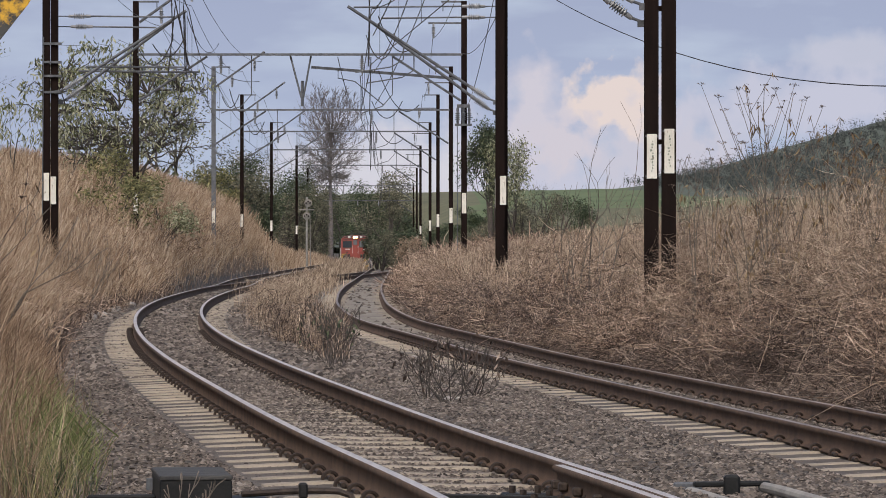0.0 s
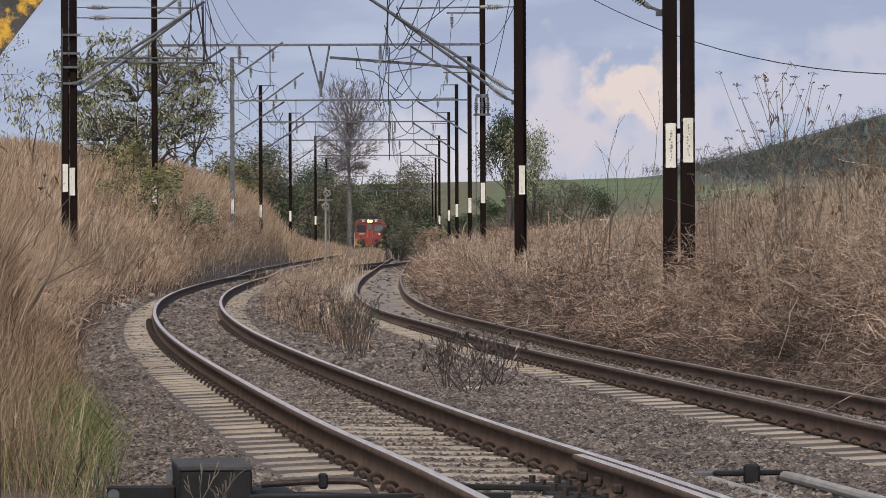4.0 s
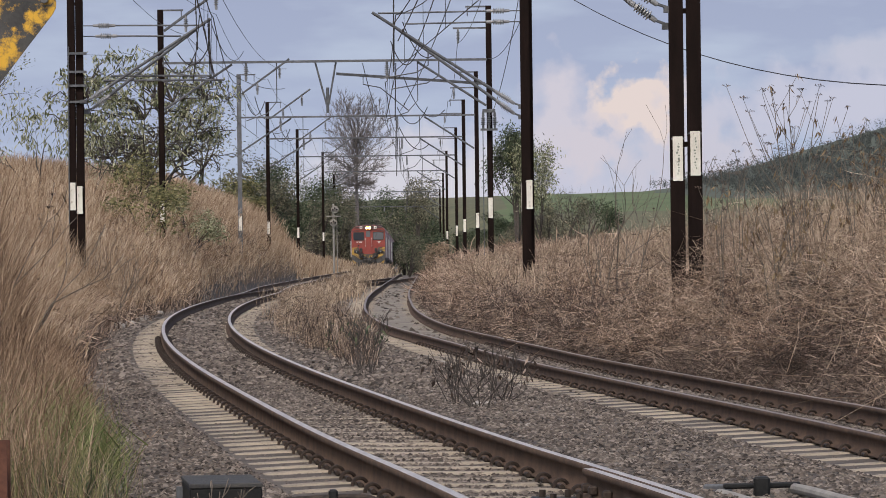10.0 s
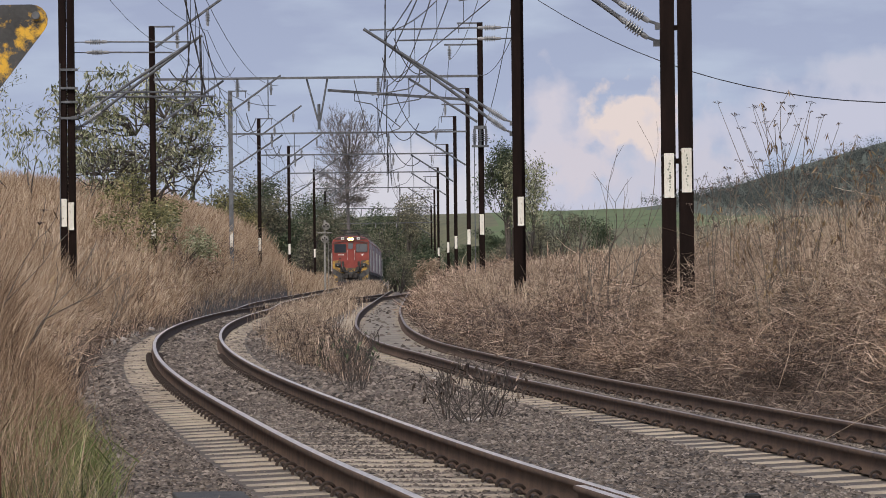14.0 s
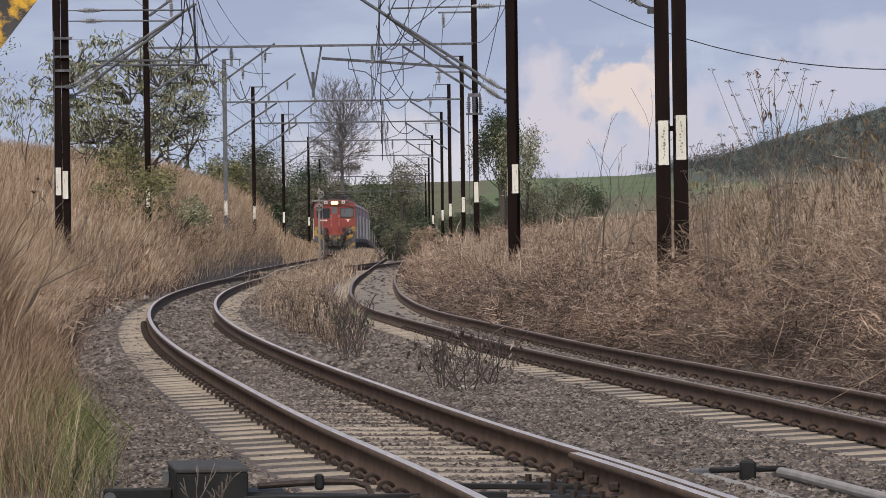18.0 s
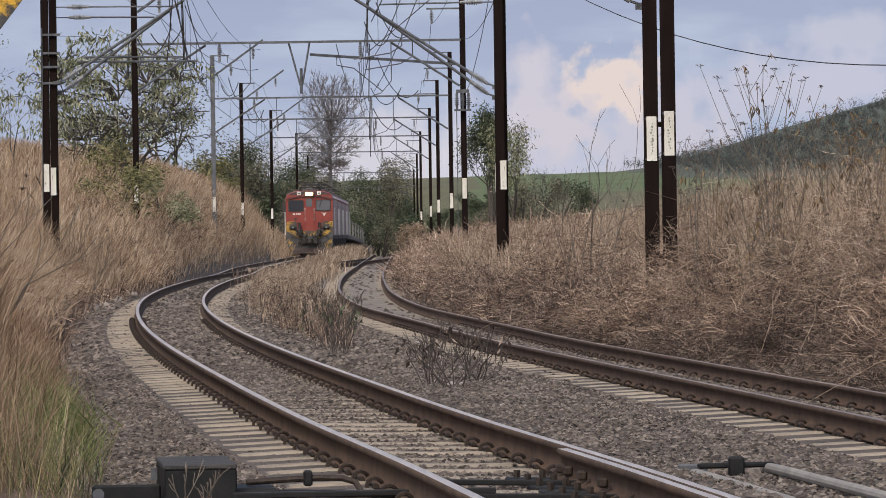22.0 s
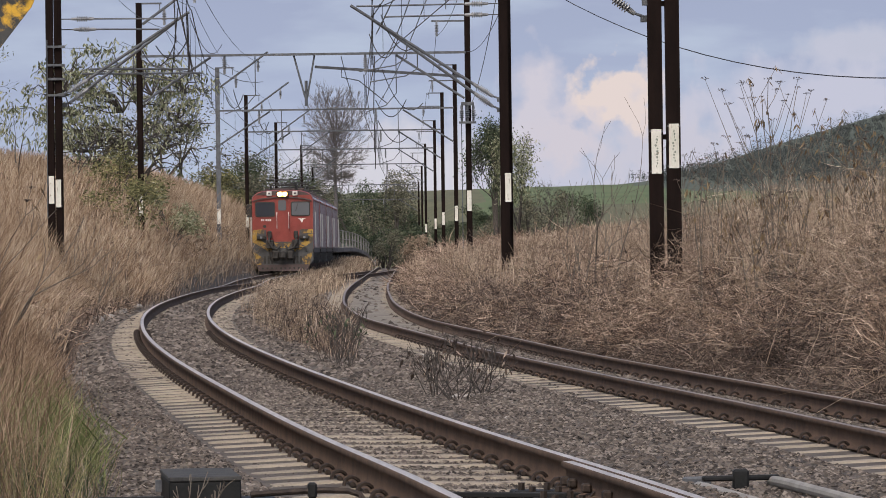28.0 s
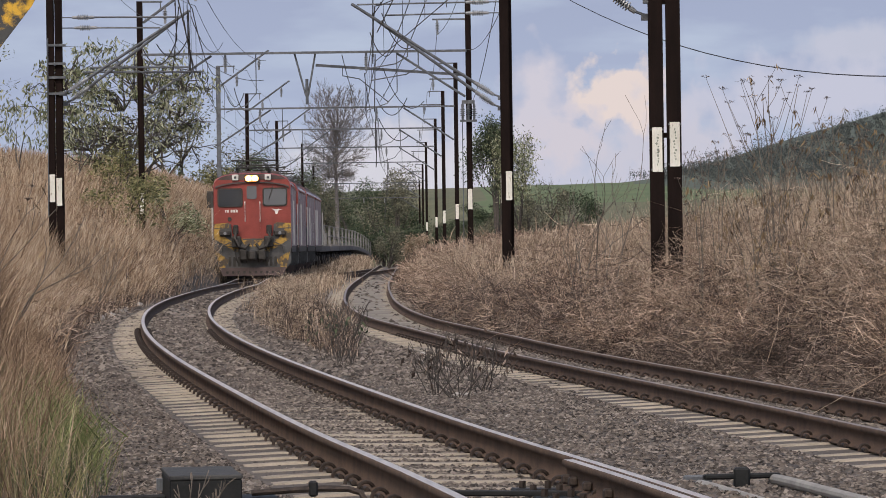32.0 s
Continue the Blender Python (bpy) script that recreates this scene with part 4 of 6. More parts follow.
def brambles(name, rng, spots, per, width, label, material=None, lift=0.15, specks=0.3, above=0.0):
    """Mounds of dead bramble: canes that rise from a root, arch over and hang."""
    pieces = []
    for cx, cy, r, h in spots:
        n = per
        d = rng.normal(size=(n, 3))
        d /= np.linalg.norm(d, axis=1)[:, None]
        d[:, 2] = np.maximum(np.abs(d[:, 2]), above)
        base = d * (rng.random(n) ** 0.4)[:, None] * np.array((r, r, h)) * rng.uniform(0.75, 1.1, n)[:, None]
        base += np.array((cx, cy, float(ground_z(cx, cy))))
        ln = rng.uniform(0.15, 0.65, n) * r
        way = rng.normal(size=(n, 3)) * (0.9, 0.9, 0.5) + d * 0.3 + np.array((0, 0, lift))
        pieces.append(arcs(rng, base, way, ln, width * rng.uniform(0.5, 1.4, n), 1.4, 0.4))
        if specks:
            m = int(per * specks)
            e = base[rng.integers(0, n, m)] + rng.normal(size=(m, 3)) * 0.05
            pieces.append(leaf_cards(rng, e, width * 4.5, width * 2.2, 0.2))
    v, f = gather(pieces)
    return tagged(sheet(name, v, f, material or BRUSH), label, "scrub", kind="stuff")


def mounds(rng, n, y0, y1, edge, a, b, toward, size, tall):
    y = rng.uniform(y0, y1, n)
    u = a + (b - a) * rng.random(n)
    return [(float(edge(yy) + toward * uu), float(yy), size * rng.uniform(0.6, 1.3), tall * rng.uniform(0.6, 1.15) * (0.7 + 0.3 * min(1, uu))) for yy, uu in zip(y, u)]


near_mounds = mounds(rng, 120, 27, 64, right_edge, 0.15, 2.9, 1, 0.6, 1.4)
near_mounds += [(2.93 + rng.uniform(-0.9, 1.1), 60.3 - 4.5 * rng.random() ** 1.5, rng.uniform(0.4, 0.6), rng.uniform(1.15, 1.5)) for _ in range(16)]
brambles("bramble_bank", rng, near_mounds, 400, 0.005, "mounds of dead warm brown brambles beside the siding", BRUSH, 0.25, 0.5, 0.45)
# same mounds, lower and darker: the shade inside them as dark twigs
brambles("bramble_bank", rng, [(mx, my, r * 1.05, h * 0.6) for mx, my, r, h in near_mounds], 350, 0.0062, "twigs at the foot of the brambles, darkened for shade", TWIGS, 0.2, 0.3)
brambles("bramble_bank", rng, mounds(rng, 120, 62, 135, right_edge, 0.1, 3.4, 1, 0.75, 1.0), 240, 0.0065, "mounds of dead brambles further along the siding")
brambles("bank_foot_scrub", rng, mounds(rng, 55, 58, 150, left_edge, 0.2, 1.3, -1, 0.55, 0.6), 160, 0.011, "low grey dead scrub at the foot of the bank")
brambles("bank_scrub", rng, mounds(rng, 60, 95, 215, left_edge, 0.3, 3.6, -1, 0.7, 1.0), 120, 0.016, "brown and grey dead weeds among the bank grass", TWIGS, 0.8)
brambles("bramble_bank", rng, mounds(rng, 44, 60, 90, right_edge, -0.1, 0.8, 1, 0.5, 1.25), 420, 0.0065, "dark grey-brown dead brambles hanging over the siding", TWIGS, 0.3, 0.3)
# dark mounds along the ballast edge carry the shade under the brush
brambles("bramble_bank", rng, mounds(rng, 62, 30, 66, right_edge, -0.15, 0.7, 1, 0.42, 0.85), 330, 0.0055, "dead brambles at the siding ballast edge, darkened for shade", TWIGS, 0.2, 0.2)
x, y = strip(rng, 28000, 30, 80, right_edge, 1.5, 7.5, 1)
grass("straw_grass", rng, x, y, np.clip(0.75 + 0.26 * (x - right_edge(y)), 0.8, 1.5), np.full(len(x), 0.005), PALE_GRASS, "pale straw grass standing out of the brush", (-0.05, 0), 0.25, heads=0.35)
x, y = strip(rng, 26000, 75, 150, right_edge, 0.95, 11, 1)
grass("straw_grass", rng, x, y, 0.82 + 0.15 * step(2, 6, x - right_edge(y)), np.full(len(x), 0.0095), PALE_GRASS, "pale straw grass behind the tall mast", (-0.03, 0), 0.22, heads=0.6, plain=True)
x, y = strip(rng, 10000, 150, 330, right_edge, 0.2, 16, 1)
grass("straw_grass", rng, x, y, 0.75 + 0 * y, np.full(len(x), 0.026), PALE_GRASS, "far straw-coloured grass right of the line", (-0.03, 0), 0.2, heads=0.4)


def island(v):
    """Centre, half width and height of the weedy island between the tracks."""
    mid = (main_x(np.array(v)) + side_x(np.array(v))) / 2
    c = mid + np.interp(v, (57, 64, 72, 90, 116), (-0.37, -0.2, -0.14, 0.0, 0.1))
    return c, np.interp(v, (56, 64, 72, 90, 105, 117), (0.15, 0.42, 0.6, 0.95, 0.9, 0.5)), np.interp(v, (56, 66, 78, 92, 106, 117), (0.42, 0.55, 0.7, 0.86, 0.75, 0.4))


spots = []
for v in rng.uniform(60, 115, 40):
    c, half, tall = (float(k) for k in island(v))
    r = min(0.42, half * 0.75) * rng.uniform(0.8, 1.15)
    off = rng.uniform(-1, 1) * max(0.05, half - r)
    spots.append((c + off, float(v), r, tall * (1 - 0.35 * (off / half) ** 2) * rng.uniform(0.85, 1.1)))
brambles("island_bushes", rng, spots, 360, 0.006, "round bleached dead bushes between the tracks", PALE_GRASS, 0.12, 1.5)
brambles("island_bushes", rng, [s for s in spots if s[1] < 84], 130, 0.008, "grey-brown dead stems among the bushes", TWIGS, 0.4, 0.4)
n = 300
y = rng.uniform(56, 116, n)
c, half, tall = island(y)
x = c + rng.uniform(-1, 1, n) * half
grass("island_grass", rng, x, y, tall * 0.95, np.full(n, 0.008), PALE_GRASS, "bleached weeds and grass between the tracks", (0.0, 0), 0.2, heads=0.7)
n = 650
y = 55.5 + 22 * rng.random(n) ** 1.2
c, half, tall = island(y)
x = c + rng.uniform(-1.1, 1.1, n) * half
grass("island_scrub", rng, x, y, tall * 1.05, np.full(n, 0.0065), TWIGS, "dark dead stems at the near end of the island", (0.0, 0), 0.24, heads=0.5, category="scrub")
n = 9000
y = rng.uniform(125, 300, n)
x = 0.5 * (main_x(y) + side_x(y)) + rng.normal(size=n) * 0.5
x = np.where(np.abs(x - link_x(np.clip(y, 133, 231))) < 1.1, main_x(y) - 2.5, x)
grass("island_grass", rng, x, y, 0.5 + 0.35 * step(230, 280, y), np.full(n, 0.02), PALE_GRASS, "far low grass between the tracks", (0.0, 0), 0.3, heads=0.4)


def limb_mesh(segs, sides=5):
    vs, fs, o = [], [], 0
    a = np.arange(sides) * 2 * math.pi / sides
    for p, q, r0, r1 in segs:
        d = (q - p) / (np.linalg.norm(q - p) + 1e-9)
        u = np.cross(d, (0.3, 0.9, 0.2))
        u /= np.linalg.norm(u) + 1e-9
        w = np.cross(d, u)
        c = np.cos(a)[:, None] * u + np.sin(a)[:, None] * w
        vs += [p + c * r0, q + c * r1]
        k = np.arange(sides)
        fs.append(np.stack([k, (k + 1) % sides, (k + 1) % sides + sides, k + sides], -1) + o)
        o += 2 * sides
    return np.concatenate(vs), np.concatenate(fs)


def grow(rng, at, direction, length, radius, level, segs, tips, split=3, up=0.25, spread=0.6, shrink=0.68):
    """A limb in three bends that forks on."""
    p, d = np.array(at, float), np.array(direction, float)
    for k in range(3):
        d = d + rng.normal(size=3) * 0.16 + np.array((0, 0, up * 0.25))
        d /= np.linalg.norm(d)
        q = p + d * length / 3
        r0, r1 = radius * (1 - 0.13 * k), radius * (1 - 0.13 * (k + 1))
        segs.append((level, (p, q, r0, r1)))
        p = q
        if level <= 2:
            tips.append(p)
        if level > 0 and (k == 2 or (k == 1 and level > 1) or (k == 1 and rng.random() < 0.6)):
            for _ in range(split if k == 2 else 1):
                nd = d + rng.normal(size=3) * spread
                nd[2] += up
                nd /= np.linalg.norm(nd)
                grow(rng, p, nd, length * shrink * rng.uniform(0.8, 1.15), r1 * 0.66, level - 1, segs, tips, split, up, spread, shrink)


def tree(name, x, y, height, seed, label, leaf=None, leaves=3000, ln=0.12, wd=0.03, droop=0.6, levels=4, stems=1, radius=0.1, spread=0.6, up=0.25, width=1.0, first=0.36, split=3, cloud=0.28, z=None, thin_least=0.0):
    rng = np.random.default_rng(seed)
    base = np.array((0, 0, -0.2))
    segs, tips = [], []
    for s in range(stems):
        d = np.array((rng.normal() * 0.25 * (stems > 1), rng.normal() * 0.25 * (stems > 1), 1.0))
        grow(rng, base + rng.normal(size=3) * (0.2, 0.2, 0) * (stems > 1), d, first, radius / height, levels, segs, tips, split, up, spread)
    pts = np.array(tips)
    k = height / max(pts[:, 2].max(), 0.1)
    sc = np.array((k * width, k * width, k))
    ob = empty(name, pose(x, y, float(ground_z(x, y)) if z is None else z), label, "tree" if "tree" in name else "shrub")
    thick = [s for l, s in segs if l >= levels - 1]
    thin = [s for l, s in segs if l < levels - 1]
    size = lambda ss: [(p * sc, q * sc, max(a * k, thin_least), max(b * k, thin_least * 0.8)) for p, q, a, b in ss]
    v, f = limb_mesh(size(thick), 7)
    tagged(sheet("trunk", v, f, BARK, ob), kind="stuff" if stems > 1 else "")
    if thin:
        v, f = limb_mesh(size(thin), 3)
        tagged(sheet("twig_mass", v, f, BARK, ob), kind="stuff")
    if leaf:
        high = pts[pts[:, 2] > pts[:, 2].max() * 0.42]
        c = high[rng.integers(0, len(high), leaves)] * sc + rng.normal(size=(leaves, 3)) * cloud * (1, 1, 0.8)
        v, f = leaf_cards(rng, c, ln, wd, droop)
        tagged(sheet("crown", v, f, leaf, ob), kind="stuff")
    return ob


def bush(name, x, y, w, h, seed, label, leaf, leaves=1800, ln=0.16, wd=0.07, z=None, lumps=9):
    """A dense shrub: stems and heaps of leaves with an uneven outline."""
    rng = np.random.default_rng(seed)
    ob = empty(name, pose(x, y, float(ground_z(x, y)) if z is None else z), label, "tree" if "tree" in name else "shrub")
    segs = []
    heaps = np.stack([rng.uniform(-0.38, 0.38, lumps) * w, rng.uniform(-0.38, 0.38, lumps) * w, rng.uniform(0.25, 0.82, lumps) * h], -1)
    for c in heaps:
        m = np.array((c[0] * 0.3, c[1] * 0.3, c[2] * 0.5))
        segs += [(np.array((0, 0, -0.1)), m, 0.05 * h / 3, 0.035 * h / 3), (m, c, 0.035 * h / 3, 0.01)]
    v, f = limb_mesh(segs, 5)
    tagged(sheet("stem_growth", v, f, BARK, ob), kind="stuff")
    pick = rng.integers(0, lumps, leaves)
    d = rng.normal(size=(leaves, 3))
    d /= np.linalg.norm(d, axis=1)[:, None]
    c = heaps[pick] + d * (rng.random(leaves) ** 0.45)[:, None] * rng.uniform(0.16, 0.27, lumps)[pick][:, None] * np.array((w, w, h * 0.9))
    c[:, 2] = np.maximum(c[:, 2], 0.03)
    v, f = leaf_cards(rng, c, ln, wd, 0.3)
    tagged(sheet("crown", v, f, leaf, ob), kind="stuff")
    return ob


# trees on the high bank
def spray_tree(name, x, y, height, middle, size, goals, per, seed, label, leaf, ln=0.22, wd=0.062, stems=8, girth=0.05, bark=None, twigs=5, reach=0.3, trunk=0.0, fine=0.01, fan=0.5, hang=0.9):
    """A loose tree: leaning stems, thin limbs reaching into the crown, and a hanging spray of leaves at each limb's end."""
    rng = np.random.default_rng(seed)
    ob = empty(name, pose(x, y, float(ground_z(x, y)) - 0.1), label, "tree")
    middle, size = np.array(middle, float), np.array(size, float)
    stem, limbs, sprays = [], [], []
    forks = []
    if trunk:
        for k in range(4):
            stem.append((np.array((0.03 * k, 0, trunk * k / 4)), np.array((0.03 * k + 0.03, 0, trunk * (k + 1) / 4)), girth * (2.6 - 0.25 * k), girth * (2.35 - 0.25 * k)))
    for s in range(stems):
        p = np.array((0.12, 0, trunk * rng.uniform(0.7, 1.0))) if trunk else np.array((rng.normal() * 0.25, rng.normal() * 0.2, 0.0))
        end = middle + rng.uniform(-0.8, 0.8, 3) * size * (1, 1, fan)
        for k in range(6):
            q = p + (end - p) / (6 - k) * rng.uniform(0.75, 1.0) + rng.normal(size=3) * 0.09
            stem.append((p, q, girth * (1 - 0.13 * k), girth * (1 - 0.13 * (k + 1))))
            if k > 0:
                forks.append(q)
            p = q
    forks = np.array(forks)
    for i in range(goals):
        d = rng.normal(size=3)
        d *= rng.uniform(0.55, 1.0) / np.linalg.norm(d)
        goal = middle + d * size
        cost = np.linalg.norm(forks - goal, axis=1) + 0.5 * rng.random(len(forks)) + 1.5 * np.maximum(0, forks[:, 2] - goal[2] + 0.2)
        p0 = p = forks[np.argmin(cost)]
        for k in range(4):
            u = (k + 1) / 4
            q = p0 + (goal - p0) * u + np.array((0, 0, 0.35)) * u * (1 - u) + rng.normal(size=3) * 0.07
            limbs.append((p, q, 0.034 - 0.005 * k, 0.029 - 0.005 * k))
            p = q
        bare = leaf and goal[2] < middle[2] - 0.1 * size[2] and rng.random() < 0.62
        for _ in range(2 if bare else twigs):
            t = p + rng.normal(size=3) * (reach, reach, reach * (0.55 if leaf else 0.9)) + (np.array((0, 0, 0.04)) if leaf else (p - p0) * 0.35)
            limbs.append((p, t, fine, fine * 0.7))
            if bare:
                continue
            m = max(1, int(per / 5 * rng.uniform(0.3, 1.7)))
            sprays.append(t + rng.normal(size=(m, 3)) * (0.13, 0.13, 0.1) + (p - t) * rng.random((m, 1)) * 0.5)
    v, f = limb_mesh(stem, 7)
    tagged(sheet("trunk", v, f, bark or BARK, ob), kind="stuff")
    v, f = limb_mesh(limbs, 3)
    tagged(sheet("twig_mass", v, f, bark or BARK, ob), kind="stuff")
    if leaf:
        v, f = leaf_cards(rng, np.concatenate(sprays), ln, wd, hang)
        tagged(sheet("crown", v, f, leaf, ob), kind="stuff")


def bare_crown(x, y, foot, fork, top, half, seed, label):
    """A leafless tree: a short trunk, straight limbs that radiate upwards, side branches and sprays of fine twigs."""
    rng = np.random.default_rng(seed)
    ob = empty("bare_tree", pose(x, y, foot - 0.1), label, "tree")
    fork, top = fork - foot, top - foot
    head = fork + (top - fork) * 0.5
    trunk = [(np.array((0, 0, head * k / 8)), np.array((0.04 * math.sin(k), 0, head * (k + 1) / 8)), 0.3 * (1 - 0.1 * k), 0.3 * (1 - 0.1 * (k + 1))) for k in range(8)]
    v, f = limb_mesh(trunk, 8)
    sheet("trunk", v, f, PALE_BARK, ob, True)
    centre, size = np.array((0, 0, (fork + top) / 2 - 0.3)), np.array((half, half, (top - fork) / 2 + 0.4))
    limbs, twigs = [], []
    for k in range(84):
        u = (k + rng.random()) / 84
        a = k * 2.4 + rng.normal() * 0.2
        start = np.array((0, 0, fork - 0.2 + (head - fork) * u ** 1.2))
        rise = -0.05 + 2.7 * u ** 1.6 + 0.25 * rng.normal()
        d = np.array((math.cos(a), math.sin(a), rise))
        d /= np.linalg.norm(d)
        q = (start - centre) / size
        e = d / size
        reach = (-(q @ e) + math.sqrt(max(0.02, (q @ e) ** 2 - (e @ e) * (q @ q - 1)))) / (e @ e) * rng.uniform(0.8, 1.04)
        p, steps = start, 6
        for n in range(steps):
            t = start + d * reach * (n + 1) / steps + np.array((0, 0, 0.3 * math.sin(math.pi * (n + 1) / steps) * (1 - u))) + rng.normal(size=3) * 0.06
            w = 0.038 * (1 - 0.15 * n)
            limbs.append((p, t, w, w * 0.83))
            for _ in range(2 + (n > 2)):
                b = d + rng.normal(size=3) * 0.5 + np.array((0, 0, 0.25))
                b /= np.linalg.norm(b)
                s1 = t + b * rng.uniform(0.4, 0.85)
                twigs.append((t, s1, 0.02, 0.013))
                for _ in range(5):
                    c = b + rng.normal(size=3) * 0.42 + np.array((0, 0, 0.1))
                    s0 = t + (s1 - t) * rng.uniform(0.4, 1.0)
                    twigs.append((s0, s0 + c * rng.uniform(0.22, 0.45), 0.0125, 0.008))
            p = t
    v, f = limb_mesh(limbs, 5)
    tagged(sheet("limb_growth", v, f, PALE_BARK, ob), kind="stuff")
    v, f = limb_mesh(twigs, 3)
    tagged(sheet("twig_mass", v, f, PALE_BARK, ob), kind="stuff")


base_z = float(ground_z(-10.9, 150))
spray_tree("bank_tree", -10.9, 150, 6.0, (0, 0, 6.0 - base_z), (3.6, 2.6, 2.3), 175, 36, 3, "loose olive-leaved tree with many bare limbs on the bank", LEAF_OLIVE, 0.22, 0.068, 11, 0.045, hang=1.4)
tree("bank_tree", -13.2, 143, 3.6, 5, "leaning small tree with hanging olive leaves", LEAF_OLIVE, 800, 0.24, 0.06, 2.0, 4, 2, 0.04, 0.6, 0.15, 1.0, 0.38, 2, 0.16)
tree("bank_tree", -15.6, 160, 5.3, 8, "thin tree at the edge of the bank", LEAF_OLIVE, 900, 0.18, 0.05, 0.8, 4, 2, 0.1, 0.6, 0.2, 1.0, 0.38, 2, 0.2)
bush("bank_shrub", -10.4, 143, 3.0, 2.4, 6, "yellow-green shrub at the foot of the tree", LEAF_YELLOW, 1500, 0.17, 0.045)
bush("bank_shrub", -9.5, 131, 2.6, 2.1, 9, "yellow-green shrub half hiding a mast foot", LEAF_YELLOW, 1700, 0.16, 0.045)
bush("bank_shrub", -8.6, 140, 2.2, 2.2, 10, "straggling olive shrub on the bank", LEAF_OLIVE, 1600, 0.16, 0.04)
tree("bank_tree", -12.0, 205, 4.9, 12, "dark tree behind the bank", LEAF_GREY, 2600, 0.2, 0.06, 0.5, 4, 1, 0.12, 0.6, 0.2, 1.0, 0.36, 3, 0.3)
for i, (x, y, w, h) in enumerate(((-11.6, 232, 3.2, 3.0), (-12.2, 262, 4.0, 4.6), (-13.0, 300, 5.0, 7.4), (-14.5, 330, 6.0, 9.0), (-13.2, 372, 5.5, 9.0), (-11.6, 345, 3.2, 6.0), (-12.0, 285, 3.2, 4.8), (-16.0, 300, 5.0, 6.5), (-18.5, 350, 7.0, 8.5), (-12.6, 420, 5.5, 7.0), (-20, 260, 5.0, 5.5), (-17, 215, 4, 4.2), (-13.4, 398, 5.2, 9.6), (-11.6, 392, 3.8, 7.8), (-15.5, 410, 6, 10))):
    bush("thicket_tree" if h > 4 else "thicket_shrub", x, y, w, h, 30 + i, "dense dark green tree in the thicket beside the line" if h > 4 else "dense green shrub beside the line", (LEAF_YELLOW if i == 0 else LEAF_GREY if i % 2 else LEAF_DARK), 3800 if h < 7 else 7000, 0.21, 0.08, float(ground_z(x, y)) - 0.3, 12)
# the big bare tree on the skyline
foot = float(ground_z(-10.2, 420))
bare_crown(-10.45, 420, foot, 7.6, 16.6, 3.0, 21, "large round leafless tree standing against the sky")
tree("small_bare_tree", 13.5, 500, 8.0, 22, "small leafless tree beyond the field", None, 0, levels=5, stems=2, radius=0.16, spread=0.55, up=0.1, width=0.8, first=0.25, split=3)
tree("gum_tree", 2.3, 262, 7.9, 25, "tall dense gum tree with drooping grey-green leaves", LEAF_DARK, 7500, 0.22, 0.07, 0.9, 5, 1, 0.15, 0.42, 0.3, 0.42, 0.3, 3, 0.32)
tree("gum_tree", 4.1, 255, 6.9, 27, "slender gum tree with hanging leaf sprays", LEAF_OLIVE, 3000, 0.22, 0.06, 1.2, 5, 1, 0.1, 0.45, 0.25, 0.42, 0.34, 3, 0.25)
for i, (x, y, w, h) in enumerate(((9.0, 430, 4.6, 6.4), (11.3, 440, 4.6, 6.0), (13.4, 450, 4.0, 5.6), (7.2, 410, 3.4, 5.4), (-2.6, 300, 1.6, 2.9), (-6.2, 430, 3.0, 3.8), (-4.6, 455, 3.4, 3.4), (-3.3, 445, 2.6, 2.8), (-5.2, 500, 5.0, 7.5), (-7.0, 600, 8, 13), (2.5, 560, 8.0, 5.0), (-12.5, 470, 4, 8), (-18.5, 650, 7, 13), (-10.5, 660, 8, 13), (-6.5, 640, 7, 12), (-2.5, 665, 7, 4.2), (1.5, 650, 6, 3.6), (5.5, 670, 7, 4.0), (-9.0, 700, 9, 15), (-15.5, 720, 9, 13), (-12.5, 738, 9, 12.5), (-18.0, 750, 9, 12), (-2.0, 425, 3, 3.6), (0.4, 440, 4, 3.6), (3.4, 425, 4, 4.4), (5.4, 415, 3.4, 4.8))):
    bush("field_shrub", x, y, w, h, 60 + i, "dark green shrub at the edge of the fields" if i % 3 else "grey-olive shrub at the edge of the fields", LEAF_DARK if i % 3 else LEAF_GREY, 3000 if y < 480 else (7000 if h > 10 else 3200), 0.21 if y < 480 else 0.32, 0.085 if y < 480 else 0.15)
bush("dry_bush", -2.2, 285, 1.8, 2.3, 76, "pale grey-beige leafless bush beside the siding", PALE_GRASS, 1800, 0.26, 0.03)
bush("dry_bush", -3.9, 290, 2.2, 2.6, 75, "grey-brown leafless bush beyond the junction", LEAF_GREY, 2600, 0.3, 0.03)


